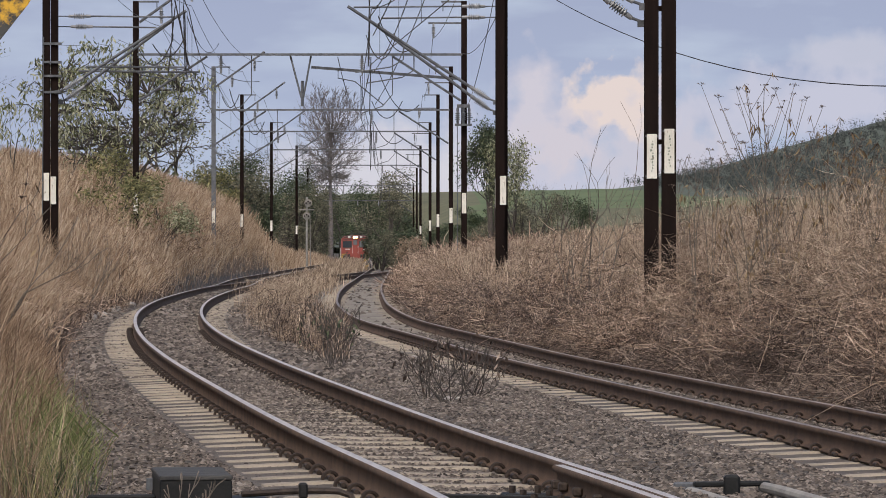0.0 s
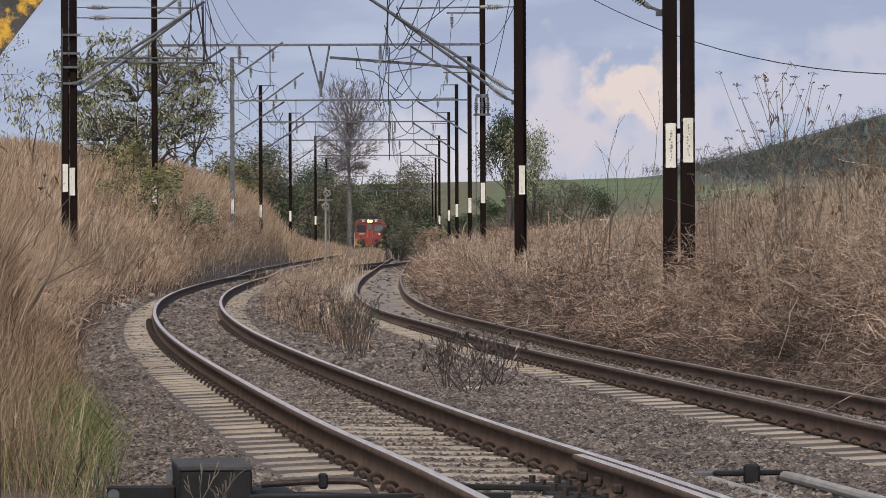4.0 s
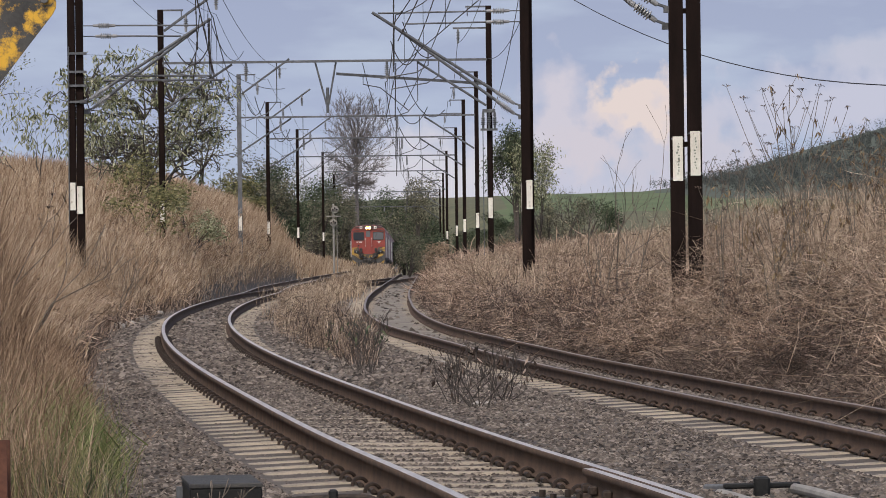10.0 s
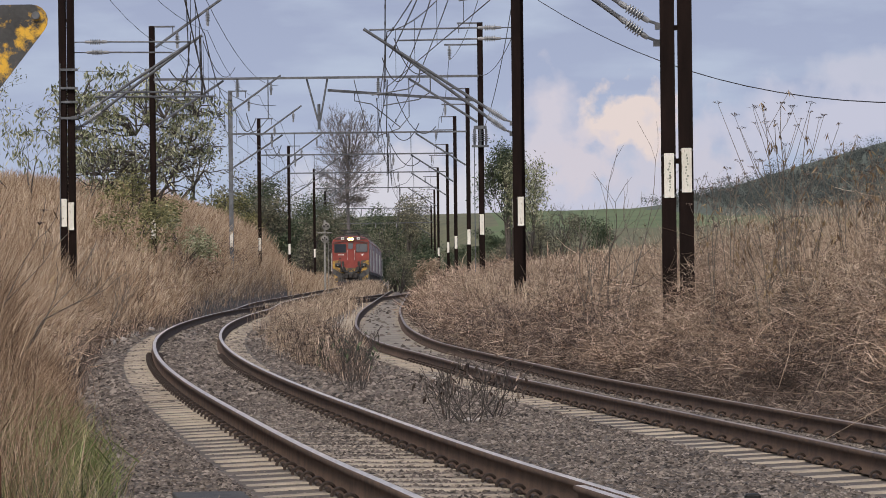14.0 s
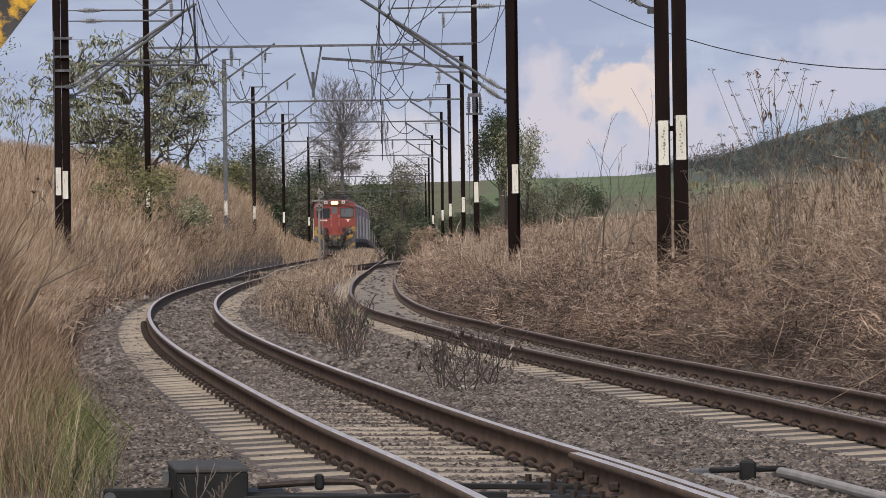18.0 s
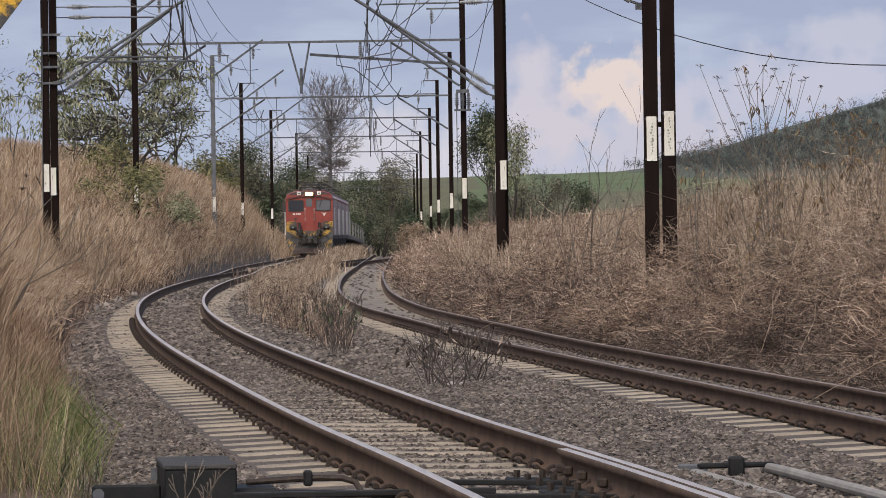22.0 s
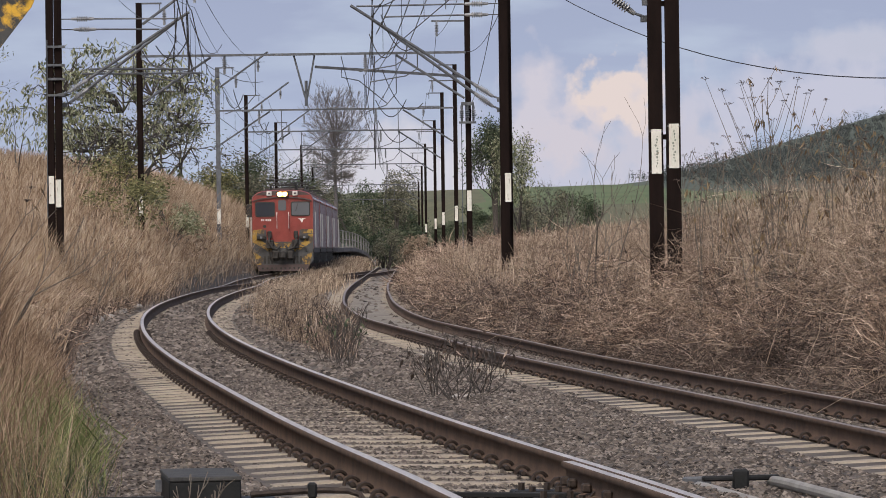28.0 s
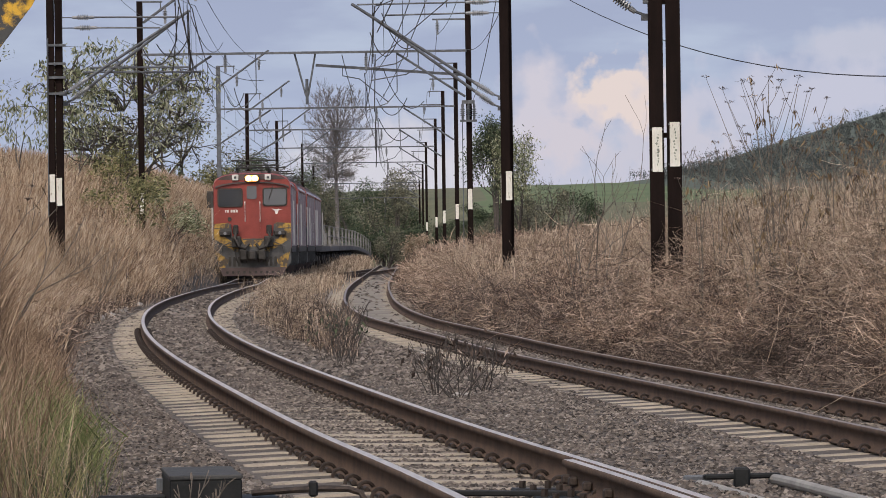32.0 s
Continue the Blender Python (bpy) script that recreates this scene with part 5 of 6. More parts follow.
def far_wood():
    """The wooded hill beyond the fields."""
    rng = np.random.default_rng(4)
    xs, ys = np.linspace(-20, 320, 60), np.linspace(700, 1500, 50)

    def top(x, y):
        return ground_z(0 * x + 60, y) + step(32, 150, x) * 24 * step(700, 960, y) + 10 * step(100, 300, x) * step(800, 1000, y)

    yy, xx = np.meshgrid(ys, xs, indexing="ij")
    idx = np.arange(yy.size).reshape(yy.shape)
    f = np.stack([idx[:-1, :-1], idx[:-1, 1:], idx[1:, 1:], idx[1:, :-1]], -1).reshape(-1, 4)
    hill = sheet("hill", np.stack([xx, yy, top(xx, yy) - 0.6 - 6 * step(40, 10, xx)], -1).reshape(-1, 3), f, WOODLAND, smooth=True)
    tagged(hill, "long hill behind the fields, wooded", "hill", kind="structure")
    n = 1500
    x, y = 30 + 105 * rng.random(n), rng.uniform(770, 975, n)
    keep = top(x, y) - ground_z(0 * x + 60, y) > 0.15 + 1.0 * rng.random(n)
    x, y = x[keep], y[keep]
    c, per = np.stack([x, y, top(x, y)], -1), 110
    h = rng.uniform(1.3, 3.4, len(c)) * np.where(rng.random(len(c)) < 0.15, 1.8, 1.0)
    d = rng.normal(size=(len(c), per, 3))
    d /= np.linalg.norm(d, axis=2)[..., None]
    u = rng.random((len(c), per, 1)) ** 0.5
    p = c[:, None] + d * u * np.stack([h * 0.36, h * 0.36, h * 0.5], -1)[:, None] + np.stack([0 * h, 0 * h, h * 0.45], -1)[:, None]
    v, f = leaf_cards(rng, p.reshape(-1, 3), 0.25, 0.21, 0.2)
    tagged(sheet("far_wood", v, f, LEAF_FAR), "dark green wood on the far hill, greyed with painted haze", "wood", kind="stuff")


far_wood()


def weed(x, y, h, seed, label, stems=4, leaves=30, flat_heads=0, leaf=None, reach=0.35, r=0.009, levels=2, wood=None):
    """A dead perennial: stiff forked stalks, withered leaves, flat seed heads."""
    rng = np.random.default_rng(seed)
    ob = empty("dead_weed", pose(x, y, float(ground_z(x, y)) - 0.05), label, "weed")
    all_tips = []
    for s in range(stems):
        segs, tips = [], []
        d = np.array((rng.normal() * reach, rng.normal() * reach, 1.0))
        grow(rng, np.array((rng.normal() * 0.05, rng.normal() * 0.05, 0.0)), d / np.linalg.norm(d), h * rng.uniform(0.45, 0.62), r, levels, segs, tips, 2, 0.3, 0.33, 0.6)
        v, f = limb_mesh([(p, q, max(a, 0.003), max(b, 0.0025)) for _, (p, q, a, b) in segs], 4)
        tagged(sheet("stalk", v, f, wood or STALK, ob), kind="stuff")
        all_tips += [q for l, (p, q, a, b) in segs if l == 0]
    pts = np.array(all_tips)
    if leaves:
        c = pts[rng.integers(0, len(pts), leaves)] + rng.normal(size=(leaves, 3)) * 0.03
        v, f = leaf_cards(rng, c, 0.085, 0.026, 1.5)
        tagged(sheet("withered_foliage", v, f, leaf or LEAF_DEAD, ob), kind="stuff")
    if flat_heads:
        order = np.argsort(-pts[:, 2])[: flat_heads * 2]
        pieces = []
        for c in pts[rng.permutation(order)[:flat_heads]]:
            m = 34
            e = c + np.stack([rng.normal(size=m) * 0.02, rng.normal(size=m) * 0.02, 0.018 + 0.004 * rng.normal(size=m)], -1)
            pieces.append(ribbons(rng, np.repeat(c[None], m, 0), e, np.full(m, 0.006), np.zeros((m, 3)) + np.array((0, 0, 0.006)), 1.2))
        v, f = gather(pieces)
        tagged(sheet("seed_head_mass", v, f, TWIGS, ob), kind="stuff")
    return ob


def umbel(rng, c, size):
    """A flat dead flower head: rays that spread from the stalk, each with a tuft of dry seeds."""
    m = int(rng.integers(7, 12))
    a = rng.uniform(0, 2 * math.pi, m)
    r = size * np.sqrt(rng.random(m))
    e = c + np.stack([r * np.cos(a), r * np.sin(a), size * (0.55 - 0.2 * (r / size) ** 2) + 0.05 * size * rng.normal(size=m)], -1)
    rays = ribbons(rng, np.repeat(c[None], m, 0), e, np.full(m, 0.004), np.zeros((m, 3)), 1.0)
    k = 5
    t = np.repeat(e, k, 0)
    seeds = ribbons(rng, t, t + rng.normal(size=(m * k, 3)) * size * (0.2, 0.2, 0.12), np.full(m * k, 0.0075), np.zeros((m * k, 3)), 0.8)
    return [rays, seeds]


def fan_weed(x, y, h, seed, label, stems=5, fan=0.3, fork_from=0.55, heads=0.8, hanging=0, lean=0.0, r=0.01):
    """A tall dead perennial: one root, stems that spread like a fan, forked twigs with flat heads, limp leaf bundles."""
    rng = np.random.default_rng(seed)
    ob = empty("dead_weed", pose(x, y, float(ground_z(x, y)) - 0.05), label, "weed")
    flowers, leaves = [], []
    for k in range(stems):
        side = fan * ((k + 0.5) / stems * 2 - 1) + 0.05 * rng.normal() + lean
        tall = h * rng.uniform(0.72, 1.0) * (1 - 0.35 * abs(side - lean) ** 1.5)
        segs, p, twigs = [], np.zeros(3), []
        steps = 9
        for i in range(steps):
            u = (i + 1) / steps
            bend = np.array((side * u ** 1.4, 0.25 * fan * math.sin(k * 2.4) * u, 0.97))
            q = p + bend * tall / steps + rng.normal(size=3) * 0.012
            w = r * (1 - 0.62 * u)
            segs.append((p, q, r * (1 - 0.62 * (u - 1 / steps)), w))
            if u > fork_from and u < 0.97:
                twigs.append((q, u, w))
            p = q
        ends = [p]
        for i, (q, u, w) in enumerate(twigs):
            d = np.array((((-1) ** (i + k)) * rng.uniform(0.3, 0.75), rng.normal() * 0.3, 1.0))
            d /= np.linalg.norm(d)
            n = tall * (1.08 - u) * rng.uniform(0.5, 0.85)
            m = q + d * n * 0.5
            e = m + (d + np.array((0, 0, 0.45))) * n * 0.45 + rng.normal(size=3) * 0.02
            segs += [(q, m, w * 0.8, w * 0.65), (m, e, w * 0.65, 0.0026)]
            ends.append(e)
            if rng.random() < 0.5:
                f = m + np.array((d[0] * rng.uniform(-0.5, 1.2), rng.normal() * 0.2, 0.8)) * n * 0.35
                segs.append((m, f, w * 0.5, 0.0024))
                ends.append(f)
        v, f = limb_mesh([(a, b, max(c, 0.0028), max(e, 0.0022)) for a, b, c, e in segs], 4)
        tagged(sheet("stalk", v, f, STALK, ob), kind="stuff")
        for e in ends:
            if rng.random() < heads:
                flowers += umbel(rng, e, rng.uniform(0.04, 0.07))
            else:
                leaves.append(leaf_cards(rng, e + rng.normal(size=(3, 3)) * 0.012, 0.1, 0.022, 2.2))
        for _ in range(2):
            leaves.append(leaf_cards(rng, np.repeat(segs[rng.integers(4, 9)][1][None], 2, 0), 0.12, 0.024, 2.5))
    if flowers:
        v, f = gather(flowers)
        tagged(sheet("seed_head_mass", v, f, TWIGS, ob), kind="stuff")
    for k in range(hanging):
        side = rng.uniform(-1, 1) * fan
        u = rng.uniform(0.45, 0.8)
        c = np.array((side * u * h * 0.55 + lean * u * h * 0.5, 0, u * h))
        leaves.append(leaf_cards(rng, c + rng.normal(size=(6, 3)) * (0.035, 0.035, 0.02), 0.13, 0.03, 3.0))
    v, f = gather(leaves)
    tagged(sheet("withered_foliage", v, f, LEAF_DEAD, ob), kind="stuff")
    return ob


fan_weed(3.97, 55.0, 3.42, 301, "tall fan of forked dead stems with flat dark seed heads", 7, 0.28, 0.5, 0.75, 2)
fan_weed(4.62, 54.2, 2.7, 302, "dead weed hung with limp orange leaf bundles", 4, 0.22, 0.6, 0.4, 4)
fan_weed(5.12, 56.0, 2.6, 303, "dead weed with withered leaf bundles and seed heads", 5, 0.26, 0.55, 0.5, 5)
fan_weed(4.98, 52.0, 2.3, 304, "leaning dead weed with limp leaves in the straw", 4, 0.3, 0.55, 0.4, 3, 0.1)
fan_weed(3.17, 57.0, 2.74, 305, "thin dead weed with flat seed heads beside the paired mast", 3, 0.16, 0.72, 0.9, 1)
fan_weed(3.46, 57.8, 2.66, 306, "thin dead weed with drooping leaves and flat seed heads", 4, 0.2, 0.72, 0.8, 2)
fan_weed(3.55, 52.4, 2.05, 307, "low dead weed with orange leaf bundles in the brush", 4, 0.5, 0.5, 0.4, 3)
fan_weed(4.3, 55.4, 2.1, 308, "spreading grey dead weed in the brush", 4, 0.6, 0.45, 0.4, 2)
fan_weed(4.85, 50.5, 1.9, 310, "brown dead weed with limp leaves", 3, 0.55, 0.5, 0.4, 2)
fan_weed(3.85, 51.5, 1.75, 311, "forked dead weed with small dark seed heads", 3, 0.6, 0.45, 0.5, 1)
weed(3.54, 63.4, 1.88, 106, "dead weed leaning out of the brush", 3, 14, 6, None, 0.35)
weed(2.2, 70.0, 3.3, 107, "bare grey sapling with upright twigs", 2, 0, 0, None, 0.1, 0.017)
weed(2.47, 68.0, 3.1, 108, "bare grey sapling with forked twigs", 2, 0, 0, None, 0.12, 0.015)
weed(1.93, 72.0, 2.3, 142, "low bare grey sapling with forked twigs", 4, 0, 0, None, 0.14, 0.012)
weed(3.17, 67.1, 1.48, 118, "grey dead weed beside the paired mast", 4, 16, 5, None, 0.35)
weed(4.76, 46.8, 1.2, 109, "dead weed above the siding bank", 4, 20, 4, LEAF_DEAD, 0.4)
weed(-1.2, 52, 0.75, 110, "dark dead weed growing in the ballast", 9, 26, 0, LEAF_DARK, 0.4, 0.006, wood=BARK)
weed(-1.35, 53.5, 0.7, 111, "dark dead weed at the end of the island", 9, 26, 0, LEAF_DARK, 0.4, 0.006, wood=BARK)
weed(0.05, 40.5, 0.62, 112, "dry dead weed standing in the ballast", 11, 40, 0, TWIGS, 0.55, 0.006, wood=BARK)
weed(0.3, 42, 0.6, 113, "thin dead weed between the tracks", 9, 30, 0, TWIGS, 0.5, 0.006, wood=BARK)
weed(-0.15, 41.5, 0.5, 114, "spreading dead weed between the tracks", 9, 30, 0, TWIGS, 0.6, 0.006, wood=BARK)
weed(-1.2, 21.6, 0.36, 119, "small bare twig beside the point machine", 3, 0, 0, None, 0.5, 0.004)
for i, (x, y) in enumerate(((-8.9, 99), (-8.1, 96), (-7.7, 101), (-9.3, 104), (-8.7, 112), (-3.5, 33), (-7.3, 92))):
    weed(x, y, 1.5, 120 + i, "dark dead weed in the tall grass", 3, 10, 3, LEAF_DEAD, 0.3, 0.012)


# ---- ballast stones ----
def stones(name, n, y0, y1, size, label, rng):
    y = y0 + (y1 - y0) * rng.random(n) ** 1.25
    a, b = left_edge(y) - 0.15, right_edge(y) + 0.25
    x = a + (b - a) * rng.random(n)
    dm, ds = np.abs(x - main_x(y)), np.abs(x - side_x(y))
    on = (np.abs(dm - 0.57) < 0.1) | (np.abs(ds - 0.57) < 0.1)
    # sleeper ends stay clean on the outer side of each track
    bare = (x - main_x(y) < -0.62) & (x - main_x(y) > -1.06) & (rng.random(n) < 0.35)
    bare |= (x - side_x(y) < -0.62) & (x - side_x(y) > -1.1) & (rng.random(n) < 0.6)
    bare |= ((dm < 0.5) | (ds < 0.5)) & (rng.random(n) < 0.05)
    bare |= (ds < 1.15) & (y > 80) & (rng.random(n) < 0.85)
    keep = ~(on | bare)
    x, y = x[keep], y[keep]
    n = len(x)
    z = ground_z(x, y) + (0.004 + 0.02 * rng.random(n)) * (0.4 + 0.6 * step(1.05, 1.2, np.minimum(np.abs(x - main_x(y)), np.abs(x - side_x(y)))))
    near = np.minimum(np.abs(x - main_x(y)), np.abs(x - side_x(y)))
    z += np.where(near > 1.08, 0, np.where(near > 0.55, -0.012, 0.002 + 0.007 * step(31, 40, y)))
    o = np.array(((1.1, -0.8, -0.5), (1.0, 0.9, -0.5), (-1.0, 0.8, -0.5), (-1.1, -0.9, -0.5), (0.4, 0.1, 0.8), (-0.45, -0.1, 0.7)), float)
    s = size * rng.uniform(0.5, 1.3, (n, 1, 1)) * rng.uniform(0.6, 1.3, (n, 1, 3))
    t = rng.uniform(0, 2 * math.pi, n)
    v = o[None] * s + rng.normal(size=(n, 6, 3)) * size * 0.2
    c, w = np.cos(t)[:, None], np.sin(t)[:, None]
    v = np.stack([v[..., 0] * c - v[..., 1] * w, v[..., 0] * w + v[..., 1] * c, v[..., 2] * 0.62], -1)
    v += np.stack([x, y, z], -1)[:, None]
    tri = np.array(((0, 1, 4), (1, 2, 5), (1, 5, 4), (2, 3, 5), (3, 0, 4), (3, 4, 5)))
    f = (np.arange(n)[:, None, None] * 6 + tri[None]).reshape(-1, 3)
    return tagged(sheet(name, v.reshape(-1, 3), f, STONE), label, "ballast", kind="stuff")


stones("ballast_stones", 98000, 20, 46, 0.0142, "grey-brown crushed ballast stones", np.random.default_rng(1))
stones("ballast_stones", 27000, 46, 85, 0.03, "grey-brown ballast stones further along the tracks", np.random.default_rng(2))
stones("ballast_stones", 9500, 85, 200, 0.05, "distant ballast stones along the tracks", np.random.default_rng(3))


# ---- rolling stock: x across, y back from the leading face, z up from the rail heads ----
RED = mat("faded_red_paint", (0.185, 0.032, 0.025), (0.3, 0.06, 0.047), 2.2, 0.42, 0, 0.06, 30, spots=(0.13, 0.03, 0.025), spot_scale=2.5, spot_at=0.62)
# dusty maroon paled towards lilac: the sky's reflection along the sides, as colour
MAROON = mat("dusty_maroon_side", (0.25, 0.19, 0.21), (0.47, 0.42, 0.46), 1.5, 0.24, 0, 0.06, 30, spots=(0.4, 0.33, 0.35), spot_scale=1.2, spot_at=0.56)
YELLOW = mat("warning_yellow", (0.33, 0.19, 0.035), (0.5, 0.31, 0.06), 4, 0.55, 0, 0.08, 40, spots=(0.08, 0.062, 0.045), spot_scale=3.5, spot_at=0.475)
NOSE_GREY = mat("grimy_grey_paint", (0.035, 0.034, 0.035), (0.1, 0.1, 0.102), 3, 0.6, 0, 0.15, 40)
GRIME = mat("oily_black_steel", (0.016, 0.0145, 0.0138), (0.062, 0.055, 0.05), 5, 0.65, 0.2, 0.3, 40)
ROOF = mat("sooty_roof", (0.045, 0.03, 0.028), (0.12, 0.085, 0.08), 2, 0.7, 0, 0.2, 30)
WHITE = mat("dirty_white_paint", (0.55, 0.53, 0.5), (0.78, 0.76, 0.72), 6, 0.55, 0, 0.1)
# orange bloom of the headlamps, made as a glowing surface
BLOOM = glow("lit_reflector", (1.0, 0.42, 0.09), 3.0)
LAMP = glow("lit_headlamp", (1.0, 0.58, 0.22), 13.0)
FREIGHT = mat("weathered_grey_wagon", (0.05, 0.047, 0.047), (0.15, 0.14, 0.135), 2.5, 0.75, 0.1, 0.25, 30, spots=(0.2, 0.11, 0.06), spot_scale=3, spot_at=0.6, spread=0.3)


POST_GREY = mat("weathered_grey_steel", (0.09, 0.086, 0.084), (0.24, 0.23, 0.22), 3, 0.7, 0, 0.2, 30)


def glass(name, tint, rough=0.06):
    m = bpy.data.materials.new(name)
    m.use_nodes = True
    b = m.node_tree.nodes["Principled BSDF"]
    b.inputs["Base Color"].default_value = (*tint, 1)
    b.inputs["Roughness"].default_value = rough
    b.inputs["Specular IOR Level"].default_value = 0.9
    b.inputs["Coat Weight"].default_value = 0.6
    b.inputs["Coat Roughness"].default_value = 0.04
    return m


CAB_GLASS = glass("dark_cab_glass", (0.035, 0.042, 0.056), 0.06)
# paler and slightly rougher than CAB_GLASS
PALE_GLASS = glass("dusty_cab_glass", (0.12, 0.13, 0.15), 0.14)


def slab(points, y, depth):
    """A flat plate: an outline in x and z, drawn back from y by depth."""
    bm = bmesh.new()
    a = [bm.verts.new((px, y, pz)) for px, pz in points]
    b = [bm.verts.new((px, y + depth, pz)) for px, pz in points]
    bm.faces.new(a)
    bm.faces.new(b[::-1])
    n = len(a)
    for k in range(n):
        bm.faces.new((a[k], b[k], b[(k + 1) % n], a[(k + 1) % n]))
    bmesh.ops.recalc_face_normals(bm, faces=bm.faces[:])
    return bm


def rounded(x0, x1, z0, z1, r, n=4):
    out = []
    for cx, cz, a0 in ((x1 - r, z1 - r, 0), (x0 + r, z1 - r, 90), (x0 + r, z0 + r, 180), (x1 - r, z0 + r, 270)):
        out += [(cx + r * math.cos(radians(a0 + 90 * k / n)), cz + r * math.sin(radians(a0 + 90 * k / n))) for k in range(n + 1)]
    return out


def body_section(w, z0, z1, top):
    """Outline of a car body with a rounded roof."""
    pts = [(-w / 2, z0), (-w / 2, z1)]
    for k in range(1, 12):
        a = math.pi - math.pi * k / 12
        pts.append((w / 2 * math.copysign(abs(math.cos(a)) ** 0.62, math.cos(a)), z1 + (top - z1) * math.sin(a) ** 0.8))
    return pts + [(w / 2, z1), (w / 2, z0)]


def bogie(parent, y):
    bg = part("bogie", block(bmesh.new(), (2.1, 3.9, 0.32), (0, y, 0.72), None, 0.05), GRIME, parent, "grimy black bogie")
    for s in (-1, 1):
        bm = block(bmesh.new(), (0.14, 3.8, 0.35), (s * 1.05, y, 0.75), None, 0.03)
        for d in (-1.3, 0, 1.3):
            block(bm, (0.2, 0.34, 0.36), (s * 1.12, y + d, 0.6), None, 0.04)
        part("side_frame", bm, GRIME, bg)
        for d in (-1.3, 0, 1.3):
            part("wheel", rod(bmesh.new(), (s * 0.53, y + d, 0.54), (s * 0.67, y + d, 0.54), 0.54, 20), GRIME, bg)


def build_loco(label):
    loco = empty("locomotive", None, label, "locomotive", "locomotives of the train")
    sec = body_section(2.9, 1.15, 3.45, 3.95)
    n, ln = len(sec), 14.7
    rows = ((0.0, 0.985), (0.12, 1.0), (0.3, 1.0), (ln - 0.3, 1.0), (ln - 0.1, 0.985))
    verts = [(px * k, yy, 1.15 + (pz - 1.15) * (1 if k == 1 else 0.985)) for yy, k in rows for px, pz in sec]
    faces, idx = [], []
    for r in range(len(rows) - 1):
        for k in range(n - 1):
            faces.append((r * n + k, r * n + k + 1, (r + 1) * n + k + 1, (r + 1) * n + k))
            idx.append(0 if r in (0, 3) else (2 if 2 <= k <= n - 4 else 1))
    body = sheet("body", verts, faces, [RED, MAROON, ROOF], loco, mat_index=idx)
    part("front_panel", slab([(px * 0.985, 1.15 + (pz - 1.15) * 0.985) for px, pz in sec], 0.0, 0.05), RED, loco, "faded red cab front")
    part("rear_panel", slab([(px * 0.985, 1.15 + (pz - 1.15) * 0.985) for px, pz in sec], ln - 0.15, 0.05), RED, loco)
    crest = [(px * 0.985, 1.15 + (pz - 1.15) * 0.985) for px, pz in sec if pz > 3.66]
    part("roof_edge", slab(crest, -0.014, 0.02), ROOF, loco, "sooty edge of the cab roof")
    # cab windows in dark rubber frames, the brow above them
    for x0, x1, z0, z1, g, name in ((-1.29, -0.35, 2.68, 3.38, CAB_GLASS, "cab_window"), (0.39, 1.31, 2.7, 3.39, PALE_GLASS, "cab_window")):
        w = part(name, slab(rounded(x0, x1, z0, z1, 0.09), -0.03, 0.04), GRIME, loco, "cab window in a dark rubber frame")
        part("pane", slab(rounded(x0 + 0.05, x1 - 0.05, z0 + 0.05, z1 - 0.05, 0.07), -0.04, 0.02), g, w)
    part("wiper", pipe(bmesh.new(), [(0.78, -0.06, 3.45), (0.7, -0.07, 3.2), (0.62, -0.07, 2.95)], 0.014, 5), GRIME, loco)
    arc = [(1.36 * math.cos(a), 3.35 + 0.22 * math.sin(a)) for a in np.linspace(0.12, math.pi - 0.12, 13)]
    part("brow", slab(arc + [(px * 1.03, pz + 0.05) for px, pz in arc[::-1]], -0.07, 0.08), ROOF, loco)
    door = part("nose_door", slab(rounded(-0.29, 0.3, 1.5, 3.56, 0.05), -0.03, 0.04), RED, loco, "red front door with a small window")
    part("door_window", slab(rounded(-0.2, 0.17, 2.97, 3.46, 0.07), -0.045, 0.02), PALE_GLASS, door)
    part("door_sill", block(bmesh.new(), (0.72, 0.12, 0.05), (0, -0.06, 1.47)), NOSE_GREY, door)
    for s in (-0.27, 0.29):
        part("handrail", pipe(bmesh.new(), [(s, -0.03, 2.13), (s, -0.09, 2.17), (s, -0.09, 2.83), (s, -0.03, 2.87)], 0.02, 6), WHITE, loco, "white-painted handrail")
    case = part("headlamp_case", block(bmesh.new(), (0.56, 0.22, 0.28), (0, -0.06, 3.74), None, 0.05), GRIME, loco)
    # added glowing plate behind the lamps, for their bloom
    part("reflector", slab(rounded(-0.25, 0.25, 3.63, 3.85, 0.1), -0.172, 0.012), BLOOM, case, "glowing plate for the bloom round the lamps")
    for s in (-0.12, 0.12):
        part("headlamp", rod(bmesh.new(), (s, -0.165, 3.74), (s, -0.185, 3.74), 0.105, 16), LAMP, case, "lit warm headlamp")
    for s in (-0.62, 0.6):
        box = part("number_box", block(bmesh.new(), (0.24, 0.12, 0.22), (s, -0.05, 3.78), None, 0.02), WHITE, loco, "white lamp box")
        part("marker_lens", rod(bmesh.new(), (s, -0.1, 3.78), (s, -0.125, 3.78), 0.05, 10), NOSE_GREY, box)
    # marks: a row of bars, and a bird-like pale shape
    for i, (dx, w) in enumerate(((-0.19, 0.05), (-0.11, 0.07), (0.03, 0.075), (0.125, 0.075), (0.22, 0.075))):
        part("number_bar", slab(rounded(-0.8 + dx - w / 2, -0.8 + dx + w / 2, 2.48, 2.58, 0.01), -0.012, 0.014), WHITE, loco)
    part("emblem", slab([(0.72, 2.6), (0.9, 2.58), (0.97, 2.6), (1.12, 2.56), (0.99, 2.55), (0.93, 2.4), (0.86, 2.41), (0.84, 2.52)], -0.012, 0.014), WHITE, loco, "pale winged emblem")
